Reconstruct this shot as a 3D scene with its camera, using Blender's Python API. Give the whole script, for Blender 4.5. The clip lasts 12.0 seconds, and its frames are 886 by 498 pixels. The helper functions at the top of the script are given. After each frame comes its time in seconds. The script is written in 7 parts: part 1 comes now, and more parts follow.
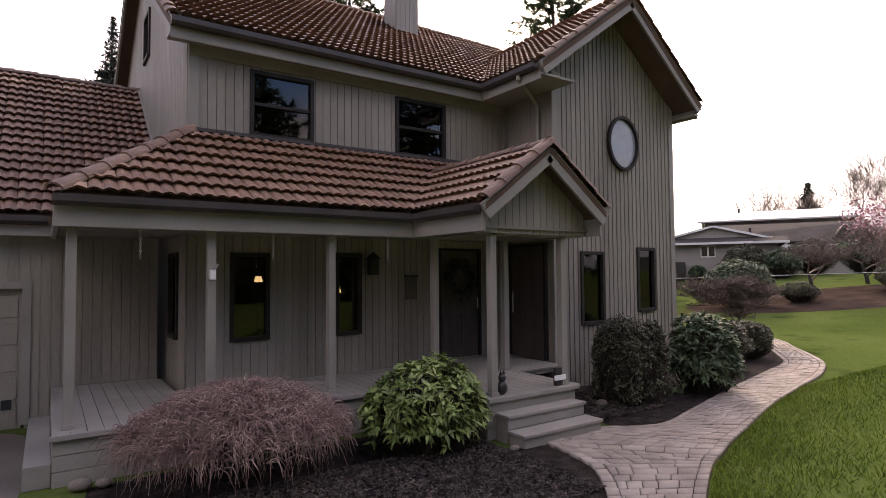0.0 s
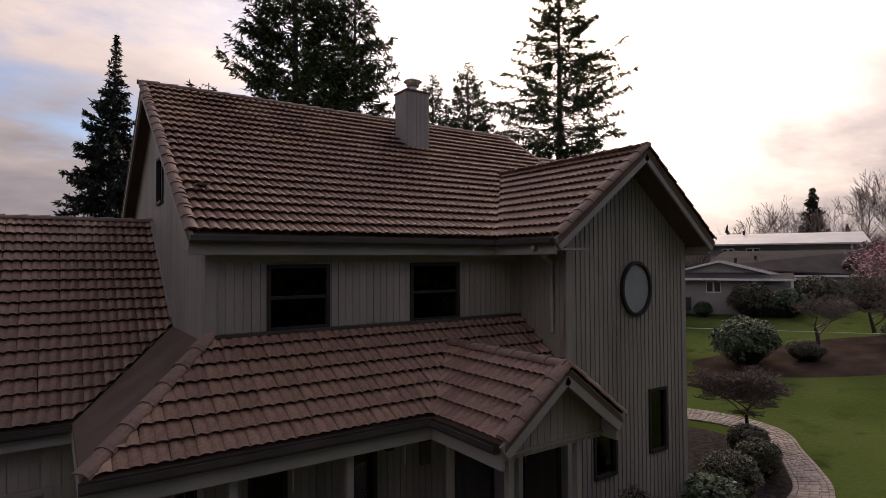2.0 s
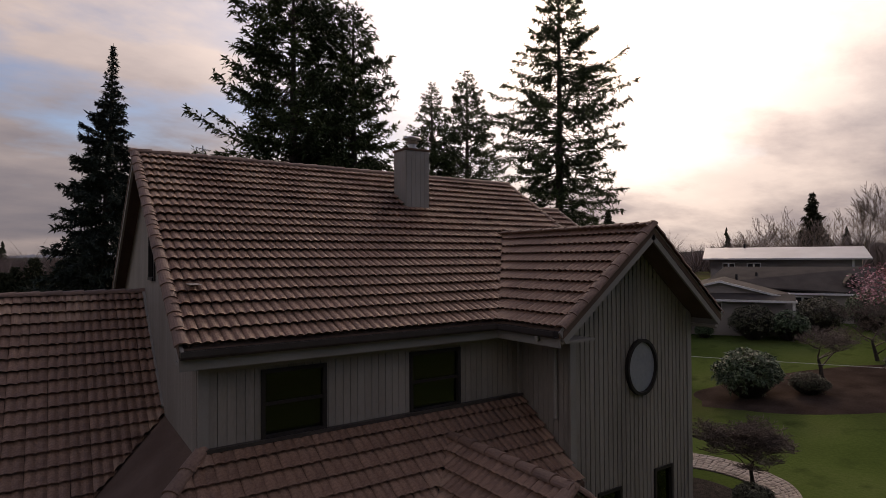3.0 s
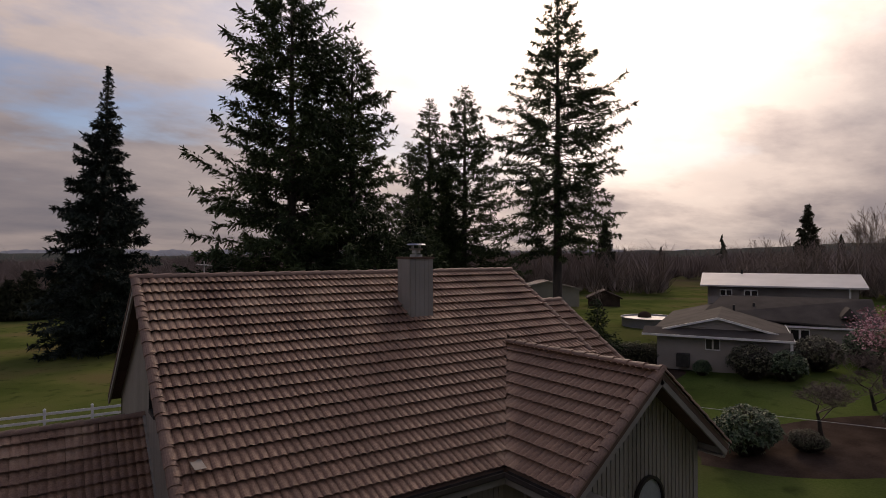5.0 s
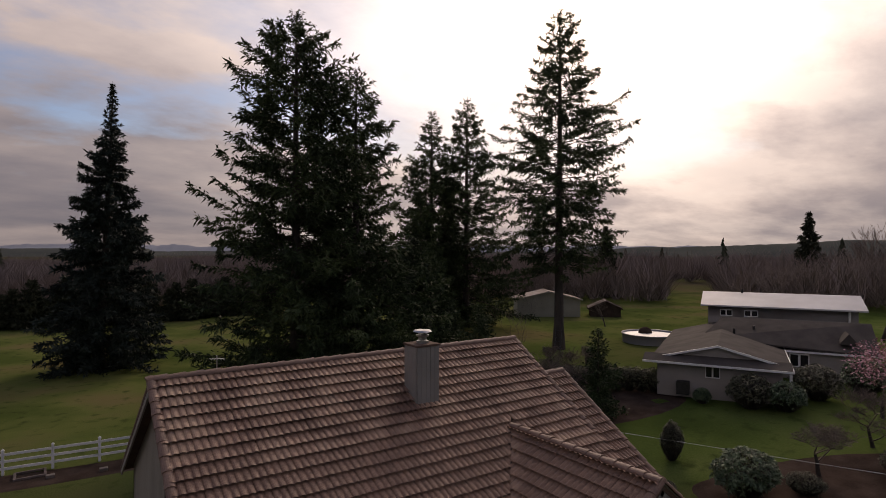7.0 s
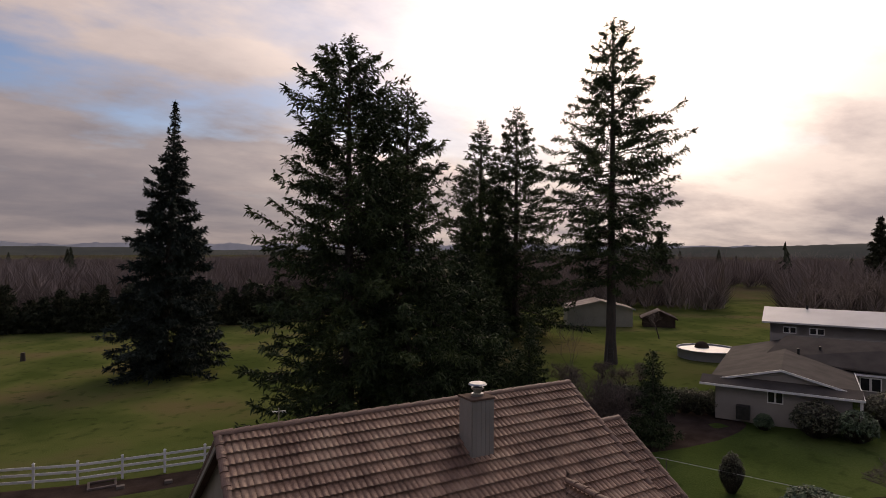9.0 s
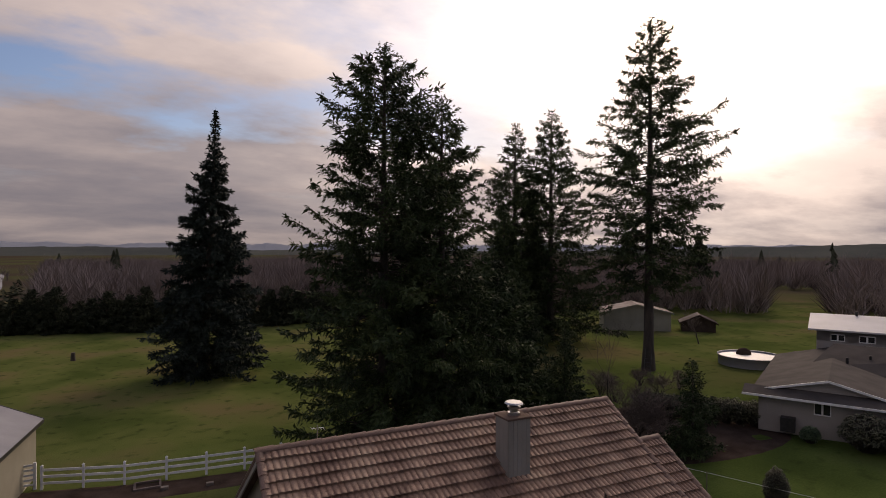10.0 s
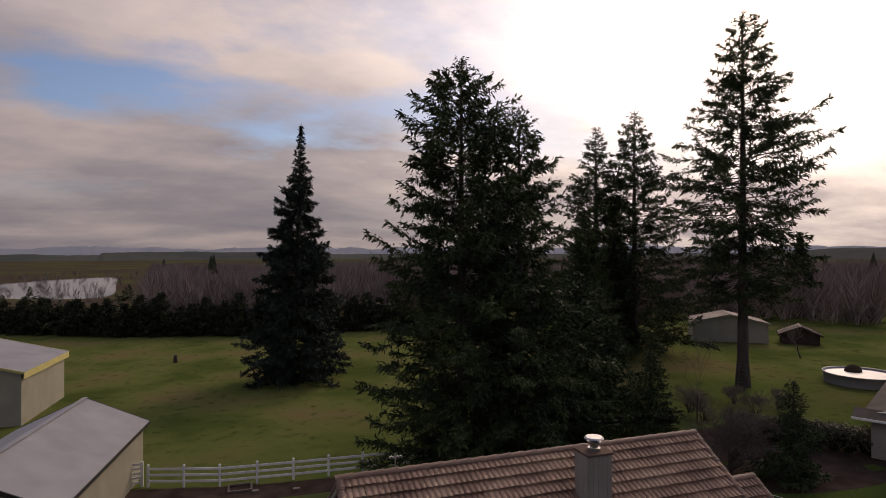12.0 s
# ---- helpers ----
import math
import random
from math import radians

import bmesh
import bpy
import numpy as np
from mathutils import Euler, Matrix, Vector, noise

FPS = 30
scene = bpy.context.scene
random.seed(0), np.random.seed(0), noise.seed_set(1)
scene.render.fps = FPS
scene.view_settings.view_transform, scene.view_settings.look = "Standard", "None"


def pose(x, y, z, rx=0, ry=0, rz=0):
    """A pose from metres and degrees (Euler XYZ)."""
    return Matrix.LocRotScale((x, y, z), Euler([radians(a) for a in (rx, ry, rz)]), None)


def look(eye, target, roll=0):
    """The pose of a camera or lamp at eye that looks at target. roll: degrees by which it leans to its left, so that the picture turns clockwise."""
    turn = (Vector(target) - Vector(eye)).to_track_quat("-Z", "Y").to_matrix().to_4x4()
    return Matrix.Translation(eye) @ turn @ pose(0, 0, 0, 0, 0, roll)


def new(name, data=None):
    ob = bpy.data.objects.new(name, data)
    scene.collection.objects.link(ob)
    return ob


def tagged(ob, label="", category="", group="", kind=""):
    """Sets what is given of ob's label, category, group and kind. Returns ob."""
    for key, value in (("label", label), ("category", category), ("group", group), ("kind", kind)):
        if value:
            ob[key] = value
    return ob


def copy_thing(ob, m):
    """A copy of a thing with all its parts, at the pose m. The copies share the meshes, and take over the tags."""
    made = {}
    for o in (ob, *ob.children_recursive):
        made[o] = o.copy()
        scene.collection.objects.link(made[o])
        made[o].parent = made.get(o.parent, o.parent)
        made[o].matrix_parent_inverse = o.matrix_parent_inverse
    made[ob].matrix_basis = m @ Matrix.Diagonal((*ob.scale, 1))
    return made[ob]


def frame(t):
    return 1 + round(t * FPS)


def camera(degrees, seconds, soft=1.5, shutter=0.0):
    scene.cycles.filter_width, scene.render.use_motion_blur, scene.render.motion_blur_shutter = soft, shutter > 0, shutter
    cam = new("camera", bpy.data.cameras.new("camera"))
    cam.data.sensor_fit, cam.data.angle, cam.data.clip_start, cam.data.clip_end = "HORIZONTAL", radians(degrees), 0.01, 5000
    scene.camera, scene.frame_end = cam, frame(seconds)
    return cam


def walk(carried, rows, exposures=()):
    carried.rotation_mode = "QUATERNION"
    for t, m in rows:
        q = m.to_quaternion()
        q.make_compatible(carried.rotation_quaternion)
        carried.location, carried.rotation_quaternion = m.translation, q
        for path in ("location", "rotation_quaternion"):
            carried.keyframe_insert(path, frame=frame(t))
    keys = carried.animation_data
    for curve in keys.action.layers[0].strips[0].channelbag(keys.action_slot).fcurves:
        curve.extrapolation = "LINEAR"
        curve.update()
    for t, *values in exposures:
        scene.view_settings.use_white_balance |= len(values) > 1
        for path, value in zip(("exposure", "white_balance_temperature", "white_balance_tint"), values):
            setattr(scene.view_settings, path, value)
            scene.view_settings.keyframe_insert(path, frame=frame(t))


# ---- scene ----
cam = camera(75.32, 12.0, soft=0.8)
# seconds, place, then yaw, pitch and roll in degrees
PATH = [
    (0.0, 2.351, 0.149, 2.132, -34.58, 2.28, 0.45),
    (0.5, 2.304, 0.095, 2.854, -34.52, 1.87, 0.17),
    (1.0, 2.233, 0.084, 3.625, -34.39, 1.68, 0.17),
    (1.5, 2.149, 0.116, 4.433, -34.43, 1.46, 0.23),
    (2.0, 2.131, 0.167, 5.210, -34.36, 1.22, 0.33),
    (2.5, 2.199, 0.249, 5.991, -34.43, 1.01, 0.39),
    (3.0, 2.274, 0.410, 6.762, -34.47, 0.95, 0.33),
    (5.0, 2.176, 0.615, 9.427, -34.92, 0.58, 0.07),
    (5.5, 1.973, 0.457, 10.007, -34.94, 0.23, 0.01),
    (6.0, 1.902, 0.432, 10.612, -35.10, 0.20, 0.00),
    (6.5, 1.904, 0.394, 11.181, -35.14, 0.13, -0.07),
    (8.5, 1.724, 0.493, 12.709, -31.58, 0.04, -0.19),
    (9.0, 1.692, 0.466, 12.994, -30.08, -0.03, -0.24),
    (9.5, 1.635, 0.460, 13.242, -28.43, 0.00, -0.21),
    (10.0, 1.627, 0.478, 13.452, -26.74, -0.06, -0.17),
    (10.5, 1.646, 0.540, 13.624, -24.79, 0.04, -0.08),
    (11.0, 1.750, 0.577, 13.726, -23.92, -0.01, -0.05),
    (11.5, 1.823, 0.565, 13.887, -21.31, 0.13, -0.02),
    (12.0, 1.728, 0.507, 14.103, -18.88, 0.24, 0.16),
]
EXPOSURES = [(t, e, 8300, 22) for t, e in ((0.0, 2.13), (0.5, 1.88), (1.0, 1.36), (1.5, 0.98), (2.0, 0.70), (2.5, 0.44), (3.0, 0.27), (5.0, 0.14), (6.5, 0.16), (8.5, 0.26), (12.0, 0.34))]
walk(cam, [(t, pose(x, y, z, 90 + pitch, roll, yaw)) for t, x, y, z, yaw, pitch, roll in PATH], EXPOSURES)

# ---------------- sky and sun ----------------
SUN_AZ, SUN_EL = radians(48), radians(27)      # azimuth from +y towards +x
sun_dir = Vector((math.sin(SUN_AZ) * math.cos(SUN_EL), math.cos(SUN_AZ) * math.cos(SUN_EL), math.sin(SUN_EL)))
world = bpy.data.worlds.new("overcast_sky")
scene.world = world
world.use_nodes = True
wn, wl = world.node_tree.nodes, world.node_tree.links
wn.clear()


def wnode(kind, **values):
    n = wn.new(kind)
    for k, v in values.items():
        n.inputs[k].default_value = v
    return n


w_out = wn.new("ShaderNodeOutputWorld")
w_bg = wnode("ShaderNodeBackground", Strength=1.0)
w_sky = wn.new("ShaderNodeTexSky")
w_sky.sky_type, w_sky.sun_disc = "NISHITA", False
w_sky.sun_elevation, w_sky.sun_rotation = SUN_EL, SUN_AZ
w_sky.air_density, w_sky.dust_density = 1.0, 1.5
w_co = wn.new("ShaderNodeTexCoord")
# cloud layer: flattened towards the horizon, as a flat deck looks from below
w_sep = wn.new("ShaderNodeSeparateXYZ")
wl.new(w_co.outputs["Generated"], w_sep.inputs[0])


def wmath(op, a, b=0.0, clamp=False):
    n = wn.new("ShaderNodeMath")
    n.operation, n.use_clamp = op, clamp
    for i, s in enumerate((a, b)):
        if isinstance(s, (int, float)):
            n.inputs[i].default_value = s
        else:
            wl.new(s, n.inputs[i])
    return n.outputs[0]


lift = wmath("ADD", wmath("MAXIMUM", w_sep.outputs[2], 0.0), 0.20)
w_flat = wn.new("ShaderNodeCombineXYZ")
wl.new(wmath("DIVIDE", w_sep.outputs[0], lift), w_flat.inputs[0])
wl.new(wmath("DIVIDE", w_sep.outputs[1], lift), w_flat.inputs[1])


def wnoise(scale, detail, rough, offset):
    m = wn.new("ShaderNodeMapping")
    m.inputs["Location"].default_value = offset
    m.inputs["Scale"].default_value = (0.75, 1.0, 1.0)
    m.inputs["Rotation"].default_value = (0, 0, radians(-25))
    wl.new(w_flat.outputs[0], m.inputs[0])
    n = wnode("ShaderNodeTexNoise", Scale=scale, Detail=detail, Roughness=rough)
    wl.new(m.outputs[0], n.inputs["Vector"])
    return n.outputs["Fac"]


def wramp(fac, *stops):
    n = wn.new("ShaderNodeValToRGB")
    while len(n.color_ramp.elements) < len(stops):
        n.color_ramp.elements.new(0.5)
    for e, (p, c) in zip(n.color_ramp.elements, stops):
        e.position, e.color = p, (*c, 1)
    wl.new(fac, n.inputs[0])
    return n.outputs[0]


def wmix(kind, fac, a, b):
    n = wn.new("ShaderNodeMix")
    n.data_type, n.blend_type = "RGBA", kind
    for i, s in ((0, fac), (6, a), (7, b)):
        if isinstance(s, (int, float)):
            n.inputs[i].default_value = s
        elif isinstance(s, tuple):
            n.inputs[i].default_value = (*s, 1)
        else:
            wl.new(s, n.inputs[i])
    return n.outputs[2]


# how near the direction lies to the veiled sun
w_dot = wn.new("ShaderNodeVectorMath")
w_dot.operation = "DOT_PRODUCT"
w_dot.inputs[1].default_value = sun_dir
w_norm = wn.new("ShaderNodeVectorMath")
w_norm.operation = "NORMALIZE"
wl.new(w_co.outputs["Generated"], w_norm.inputs[0])
wl.new(w_norm.outputs[0], w_dot.inputs[0])
near = wmath("MAXIMUM", w_dot.outputs["Value"], 0.0)
glow = wmath("POWER", near, 7.0)
core = wmath("POWER", near, 30.0)
grey = wramp(wnoise(0.95, 11, 0.57, (3.1, 1.7, 0)), (0.34, (0.135, 0.155, 0.215)), (0.50, (0.21, 0.22, 0.27)), (0.66, (0.33, 0.325, 0.36)))
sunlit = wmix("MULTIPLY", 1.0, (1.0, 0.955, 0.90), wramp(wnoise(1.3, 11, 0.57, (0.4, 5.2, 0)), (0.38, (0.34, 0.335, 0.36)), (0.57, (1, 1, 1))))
clouds = wmix("ADD", glow, grey, sunlit)
clouds = wmix("ADD", core, clouds, (1.15, 1.03, 0.88))
vault = wmath("MULTIPLY", wmath("ADD", wmath("MULTIPLY", wmath("MAXIMUM", w_sep.outputs[2], 0.0), 2.0), 1.0), 0.70)
vault = wmath("ADD", vault, wmath("MULTIPLY", wmath("POWER", wmath("MAXIMUM", w_sep.outputs[2], 0.0), 4.0), 2.2))
w_vault = wn.new("ShaderNodeCombineXYZ")
for k in range(3):
    wl.new(vault, w_vault.inputs[k])
clouds = wmix("MULTIPLY", 1.0, clouds, w_vault.outputs[0])
blue = wmix("MULTIPLY", 1.0, w_sky.outputs[0], (0.050, 0.067, 0.092))
gap = wmath("MULTIPLY", wmath("MULTIPLY", wmath("SUBTRACT", 1.0, glow, True), wmath("MULTIPLY", wmath("SUBTRACT", w_sep.outputs[2], 0.07), 9.0, True), True), wramp(wnoise(0.75, 10, 0.55, (7.3, 2.2, 0)), (0.47, (0, 0, 0)), (0.56, (1, 1, 1))))
wl.new(wmix("MIX", gap, clouds, blue), w_bg.inputs["Color"])
wl.new(w_bg.outputs[0], w_out.inputs[0])

sun = new("sun", bpy.data.lights.new("sun", "SUN"))
sun.data.energy, sun.data.angle, sun.data.color = 0.9, radians(14), (1.0, 0.93, 0.83)
sun.matrix_world = look((0, 0, 60), Vector((0, 0, 60)) - sun_dir)

# ---------------- materials ----------------


def material(name, colours, scale=4.0, fine=60.0, rough=0.7, bump=0.15, metal=0.0, spread=0.0, coords="Object", detail=6.0, distance=0.01, stretch=(1, 1, 1), spec=0.5):
    """Two or three colours over coarse and fine noise; spread varies brightness from piece to piece."""
    m = bpy.data.materials.new(name)
    m.use_nodes = True
    n, l = m.node_tree.nodes, m.node_tree.links
    b = n["Principled BSDF"]
    b.inputs["Roughness"].default_value, b.inputs["Metallic"].default_value = rough, metal
    b.inputs["Specular IOR Level"].default_value = spec
    co = n.new("ShaderNodeTexCoord")
    mp = n.new("ShaderNodeMapping")
    mp.inputs["Scale"].default_value = stretch
    l.new(co.outputs[coords], mp.inputs[0])
    big, small = n.new("ShaderNodeTexNoise"), n.new("ShaderNodeTexNoise")
    big.inputs["Scale"].default_value, big.inputs["Detail"].default_value = scale, detail
    small.inputs["Scale"].default_value, small.inputs["Detail"].default_value = fine, 4
    for x in (big, small):
        l.new(mp.outputs[0], x.inputs["Vector"])
    add = n.new("ShaderNodeMath")
    add.operation = "MULTIPLY_ADD"
    add.inputs[1].default_value = 0.35
    sub = n.new("ShaderNodeMath")
    sub.operation = "MULTIPLY_ADD"
    sub.inputs[1].default_value, sub.inputs[2].default_value = 0.9, -0.12
    l.new(big.outputs["Fac"], sub.inputs[0])
    l.new(small.outputs["Fac"], add.inputs[0])
    l.new(sub.outputs[0], add.inputs[2])
    ramp = n.new("ShaderNodeValToRGB")
    while len(ramp.color_ramp.elements) < len(colours):
        ramp.color_ramp.elements.new(0.5)
    for i, (e, c) in enumerate(zip(ramp.color_ramp.elements, colours)):
        e.position, e.color = 0.34 + 0.36 * i / max(1, len(colours) - 1), (*c, 1)
    l.new(add.outputs[0], ramp.inputs[0])
    colour = ramp.outputs[0]
    if spread:
        info, geo = n.new("ShaderNodeObjectInfo"), n.new("ShaderNodeNewGeometry")
        mix = n.new("ShaderNodeMath")
        mix.operation = "ADD"
        l.new(info.outputs["Random"], mix.inputs[0])
        l.new(geo.outputs["Random Per Island"], mix.inputs[1])
        fr = n.new("ShaderNodeMath")
        fr.operation = "FRACT"
        l.new(mix.outputs[0], fr.inputs[0])
        rng = n.new("ShaderNodeMapRange")
        rng.inputs["To Min"].default_value, rng.inputs["To Max"].default_value = 1 - spread, 1 + spread
        l.new(fr.outputs[0], rng.inputs["Value"])
        hsv = n.new("ShaderNodeHueSaturation")
        l.new(colour, hsv.inputs["Color"])
        l.new(rng.outputs[0], hsv.inputs["Value"])
        colour = hsv.outputs[0]
    l.new(colour, b.inputs["Base Color"])
    if bump:
        bp = n.new("ShaderNodeBump")
        bp.inputs["Strength"].default_value, bp.inputs["Distance"].default_value = bump, distance
        l.new(small.outputs["Fac"], bp.inputs["Height"])
        l.new(bp.outputs[0], b.inputs["Normal"])
    return m


SIDING = material("taupe_paint", [(0.19, 0.167, 0.141), (0.243, 0.217, 0.186), (0.28, 0.252, 0.218)], 1.2, 30, 0.65, 0.25, spread=0.07, stretch=(1, 1, 0.25))
TRIM = material("grey_trim_paint", [(0.225, 0.208, 0.186), (0.28, 0.26, 0.234)], 1.5, 40, 0.6, 0.2, spread=0.04)
TILE = material("roof_tile", [(0.145, 0.080, 0.056), (0.27, 0.163, 0.113), (0.36, 0.242, 0.168)], 1.3, 35, 0.62, 0.4, spread=0.11, coords="Object", distance=0.006, spec=0.35)
TILE_WORN = material("roof_tile_cap", [(0.125, 0.072, 0.054), (0.21, 0.128, 0.092), (0.29, 0.195, 0.14)], 2.0, 30, 0.65, 0.35, spread=0.15)
FLASH = material("roof_flashing", [(0.105, 0.068, 0.052), (0.15, 0.102, 0.08)], 1.5, 30, 0.85, 0.2, spec=0.1)
GUTTER = material("dark_gutter", [(0.035, 0.028, 0.026), (0.06, 0.05, 0.046)], 2, 40, 0.45, 0.1)
WINFRAME = material("dark_bronze_frame", [(0.02, 0.017, 0.016), (0.032, 0.028, 0.026)], 3, 60, 0.55, 0.05, spec=0.2)
DOORWOOD = material("dark_stained_door", [(0.05, 0.038, 0.032), (0.085, 0.065, 0.055)], 2, 30, 0.45, 0.2, stretch=(4, 4, 0.5))
DECK = material("grey_deck_paint", [(0.22, 0.205, 0.185), (0.30, 0.28, 0.255)], 1.5, 35, 0.6, 0.2, spread=0.06)
# dark base colour carries the gloom of unlit rooms behind the panes
ROOMDARK = material("unlit_room_shade", [(0.10, 0.085, 0.075), (0.14, 0.12, 0.105)], 1, 30, 0.8, 0.05)
BLIND = material("white_blind", [(0.62, 0.62, 0.62), (0.74, 0.74, 0.73)], 2, 30, 0.7, 0.05)
CONCRETE = material("concrete", [(0.11, 0.088, 0.073), (0.155, 0.128, 0.108), (0.20, 0.168, 0.145)], 0.8, 50, 0.8, 0.3)
PAVER = material("tan_paver", [(0.20, 0.166, 0.145), (0.285, 0.242, 0.212), (0.35, 0.302, 0.266)], 2.0, 60, 0.85, 0.4, spread=0.11, spec=0.25)
MULCH = material("bark_mulch", [(0.010, 0.008, 0.008), (0.028, 0.021, 0.019), (0.055, 0.042, 0.037)], 6, 45, 0.9, 0.9, distance=0.05, spec=0.1)
METAL = material("galvanised_metal", [(0.35, 0.36, 0.37), (0.5, 0.5, 0.5)], 4, 60, 0.35, 0.05, metal=0.9)
BLACK = material("black_iron", [(0.012, 0.012, 0.012), (0.03, 0.028, 0.027)], 5, 60, 0.5, 0.1)
GREYROOF = material("light_metal_roof", [(0.20, 0.20, 0.215), (0.265, 0.265, 0.28)], 0.6, 20, 0.6, 0.1, spec=0.3, stretch=(1, 1, 1))
BARNWALL = material("beige_metal_siding", [(0.235, 0.22, 0.175), (0.30, 0.28, 0.225)], 0.7, 20, 0.6, 0.1)
YELLOW = material("yellow_fascia", [(0.42, 0.37, 0.13), (0.5, 0.44, 0.17)], 2, 30, 0.6, 0.05)
WHITE = material("white_paint", [(0.66, 0.66, 0.65), (0.78, 0.78, 0.77)], 3, 40, 0.55, 0.08)
NBWALL = material("mauve_grey_siding", [(0.26, 0.237, 0.222), (0.32, 0.293, 0.275)], 0.7, 20, 0.7, 0.1)
NBROOF = material("grey_shingle", [(0.06, 0.053, 0.05), (0.09, 0.08, 0.073)], 0.8, 15, 0.9, 0.3, spec=0.05)
PALEROOF = material("pale_membrane_roof", [(0.46, 0.46, 0.46), (0.56, 0.56, 0.56)], 0.5, 20, 0.5, 0.05)
RUST = material("rusty_metal_roof", [(0.14, 0.10, 0.085), (0.20, 0.16, 0.145), (0.25, 0.21, 0.195)], 0.8, 10, 0.8, 0.1, spec=0.1)
BARK = material("bark", [(0.035, 0.028, 0.024), (0.075, 0.06, 0.05)], 3, 30, 0.9, 0.8, distance=0.03, stretch=(1, 1, 0.2))
TWIG = material("bare_twig", [(0.10, 0.075, 0.065), (0.17, 0.13, 0.115)], 3, 30, 0.85, 0.1, spread=0.25)
REDTWIG = material("maple_twig", [(0.17, 0.10, 0.095), (0.28, 0.185, 0.165), (0.40, 0.30, 0.255)], 4, 30, 0.8, 0.1, spread=0.35)
NEEDLE = material("fir_needle", [(0.018, 0.029, 0.013), (0.038, 0.058, 0.023), (0.072, 0.096, 0.037)], 0.35, 3, 0.7, 0.0, spread=0.35, spec=0.2)
SPRUCE = material("blue_spruce_needle", [(0.013, 0.020, 0.017), (0.026, 0.038, 0.031), (0.046, 0.062, 0.050)], 0.4, 3, 0.7, 0.0, spread=0.3, spec=0.2)
RHODO = material("rhododendron_leaf", [(0.08, 0.125, 0.03), (0.16, 0.225, 0.06), (0.24, 0.30, 0.11)], 2.2, 12, 0.55, 0.0, spread=0.3)
DARKLEAF = material("dark_rhododendron_leaf", [(0.042, 0.072, 0.038), (0.082, 0.125, 0.064), (0.125, 0.175, 0.095)], 2.2, 12, 0.58, 0.0, spread=0.3)
BOXLEAF = material("dull_evergreen_leaf", [(0.034, 0.037, 0.022), (0.066, 0.070, 0.038), (0.10, 0.10, 0.058)], 3, 14, 0.6, 0.0, spread=0.35)
PINK = material("pink_blossom", [(0.42, 0.20, 0.24), (0.58, 0.33, 0.36)], 2, 14, 0.7, 0.0, spread=0.3)
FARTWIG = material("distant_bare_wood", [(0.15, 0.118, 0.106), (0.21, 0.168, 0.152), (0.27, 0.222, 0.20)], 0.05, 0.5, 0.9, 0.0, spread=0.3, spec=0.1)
UNDERWOOD = material("distant_undergrowth", [(0.085, 0.066, 0.058), (0.13, 0.103, 0.092)], 0.05, 0.5, 0.9, 0.0, spread=0.3, spec=0.1)
FARFIR = material("distant_fir", [(0.028, 0.034, 0.021), (0.056, 0.061, 0.037)], 0.05, 0.5, 0.85, 0.0, spread=0.3, spec=0.1)
HILL = material("distant_hill", [(0.055, 0.062, 0.06), (0.085, 0.09, 0.08)], 0.004, 0.02, 0.95, 0.0, spec=0.0)
# pale blue base colour stands in for the haze of distance
FARHILL = material("haze_tinted_mountain", [(0.19, 0.21, 0.25), (0.23, 0.25, 0.29)], 0.002, 0.02, 1.0, 0.0, spec=0.0)
WATER = material("pond_water", [(0.03, 0.035, 0.04), (0.05, 0.055, 0.06)], 0.2, 3, 0.08, 0.05)
DIRT = material("bare_earth", [(0.038, 0.027, 0.022), (0.08, 0.058, 0.047)], 0.8, 14, 0.95, 0.4, spec=0.0)


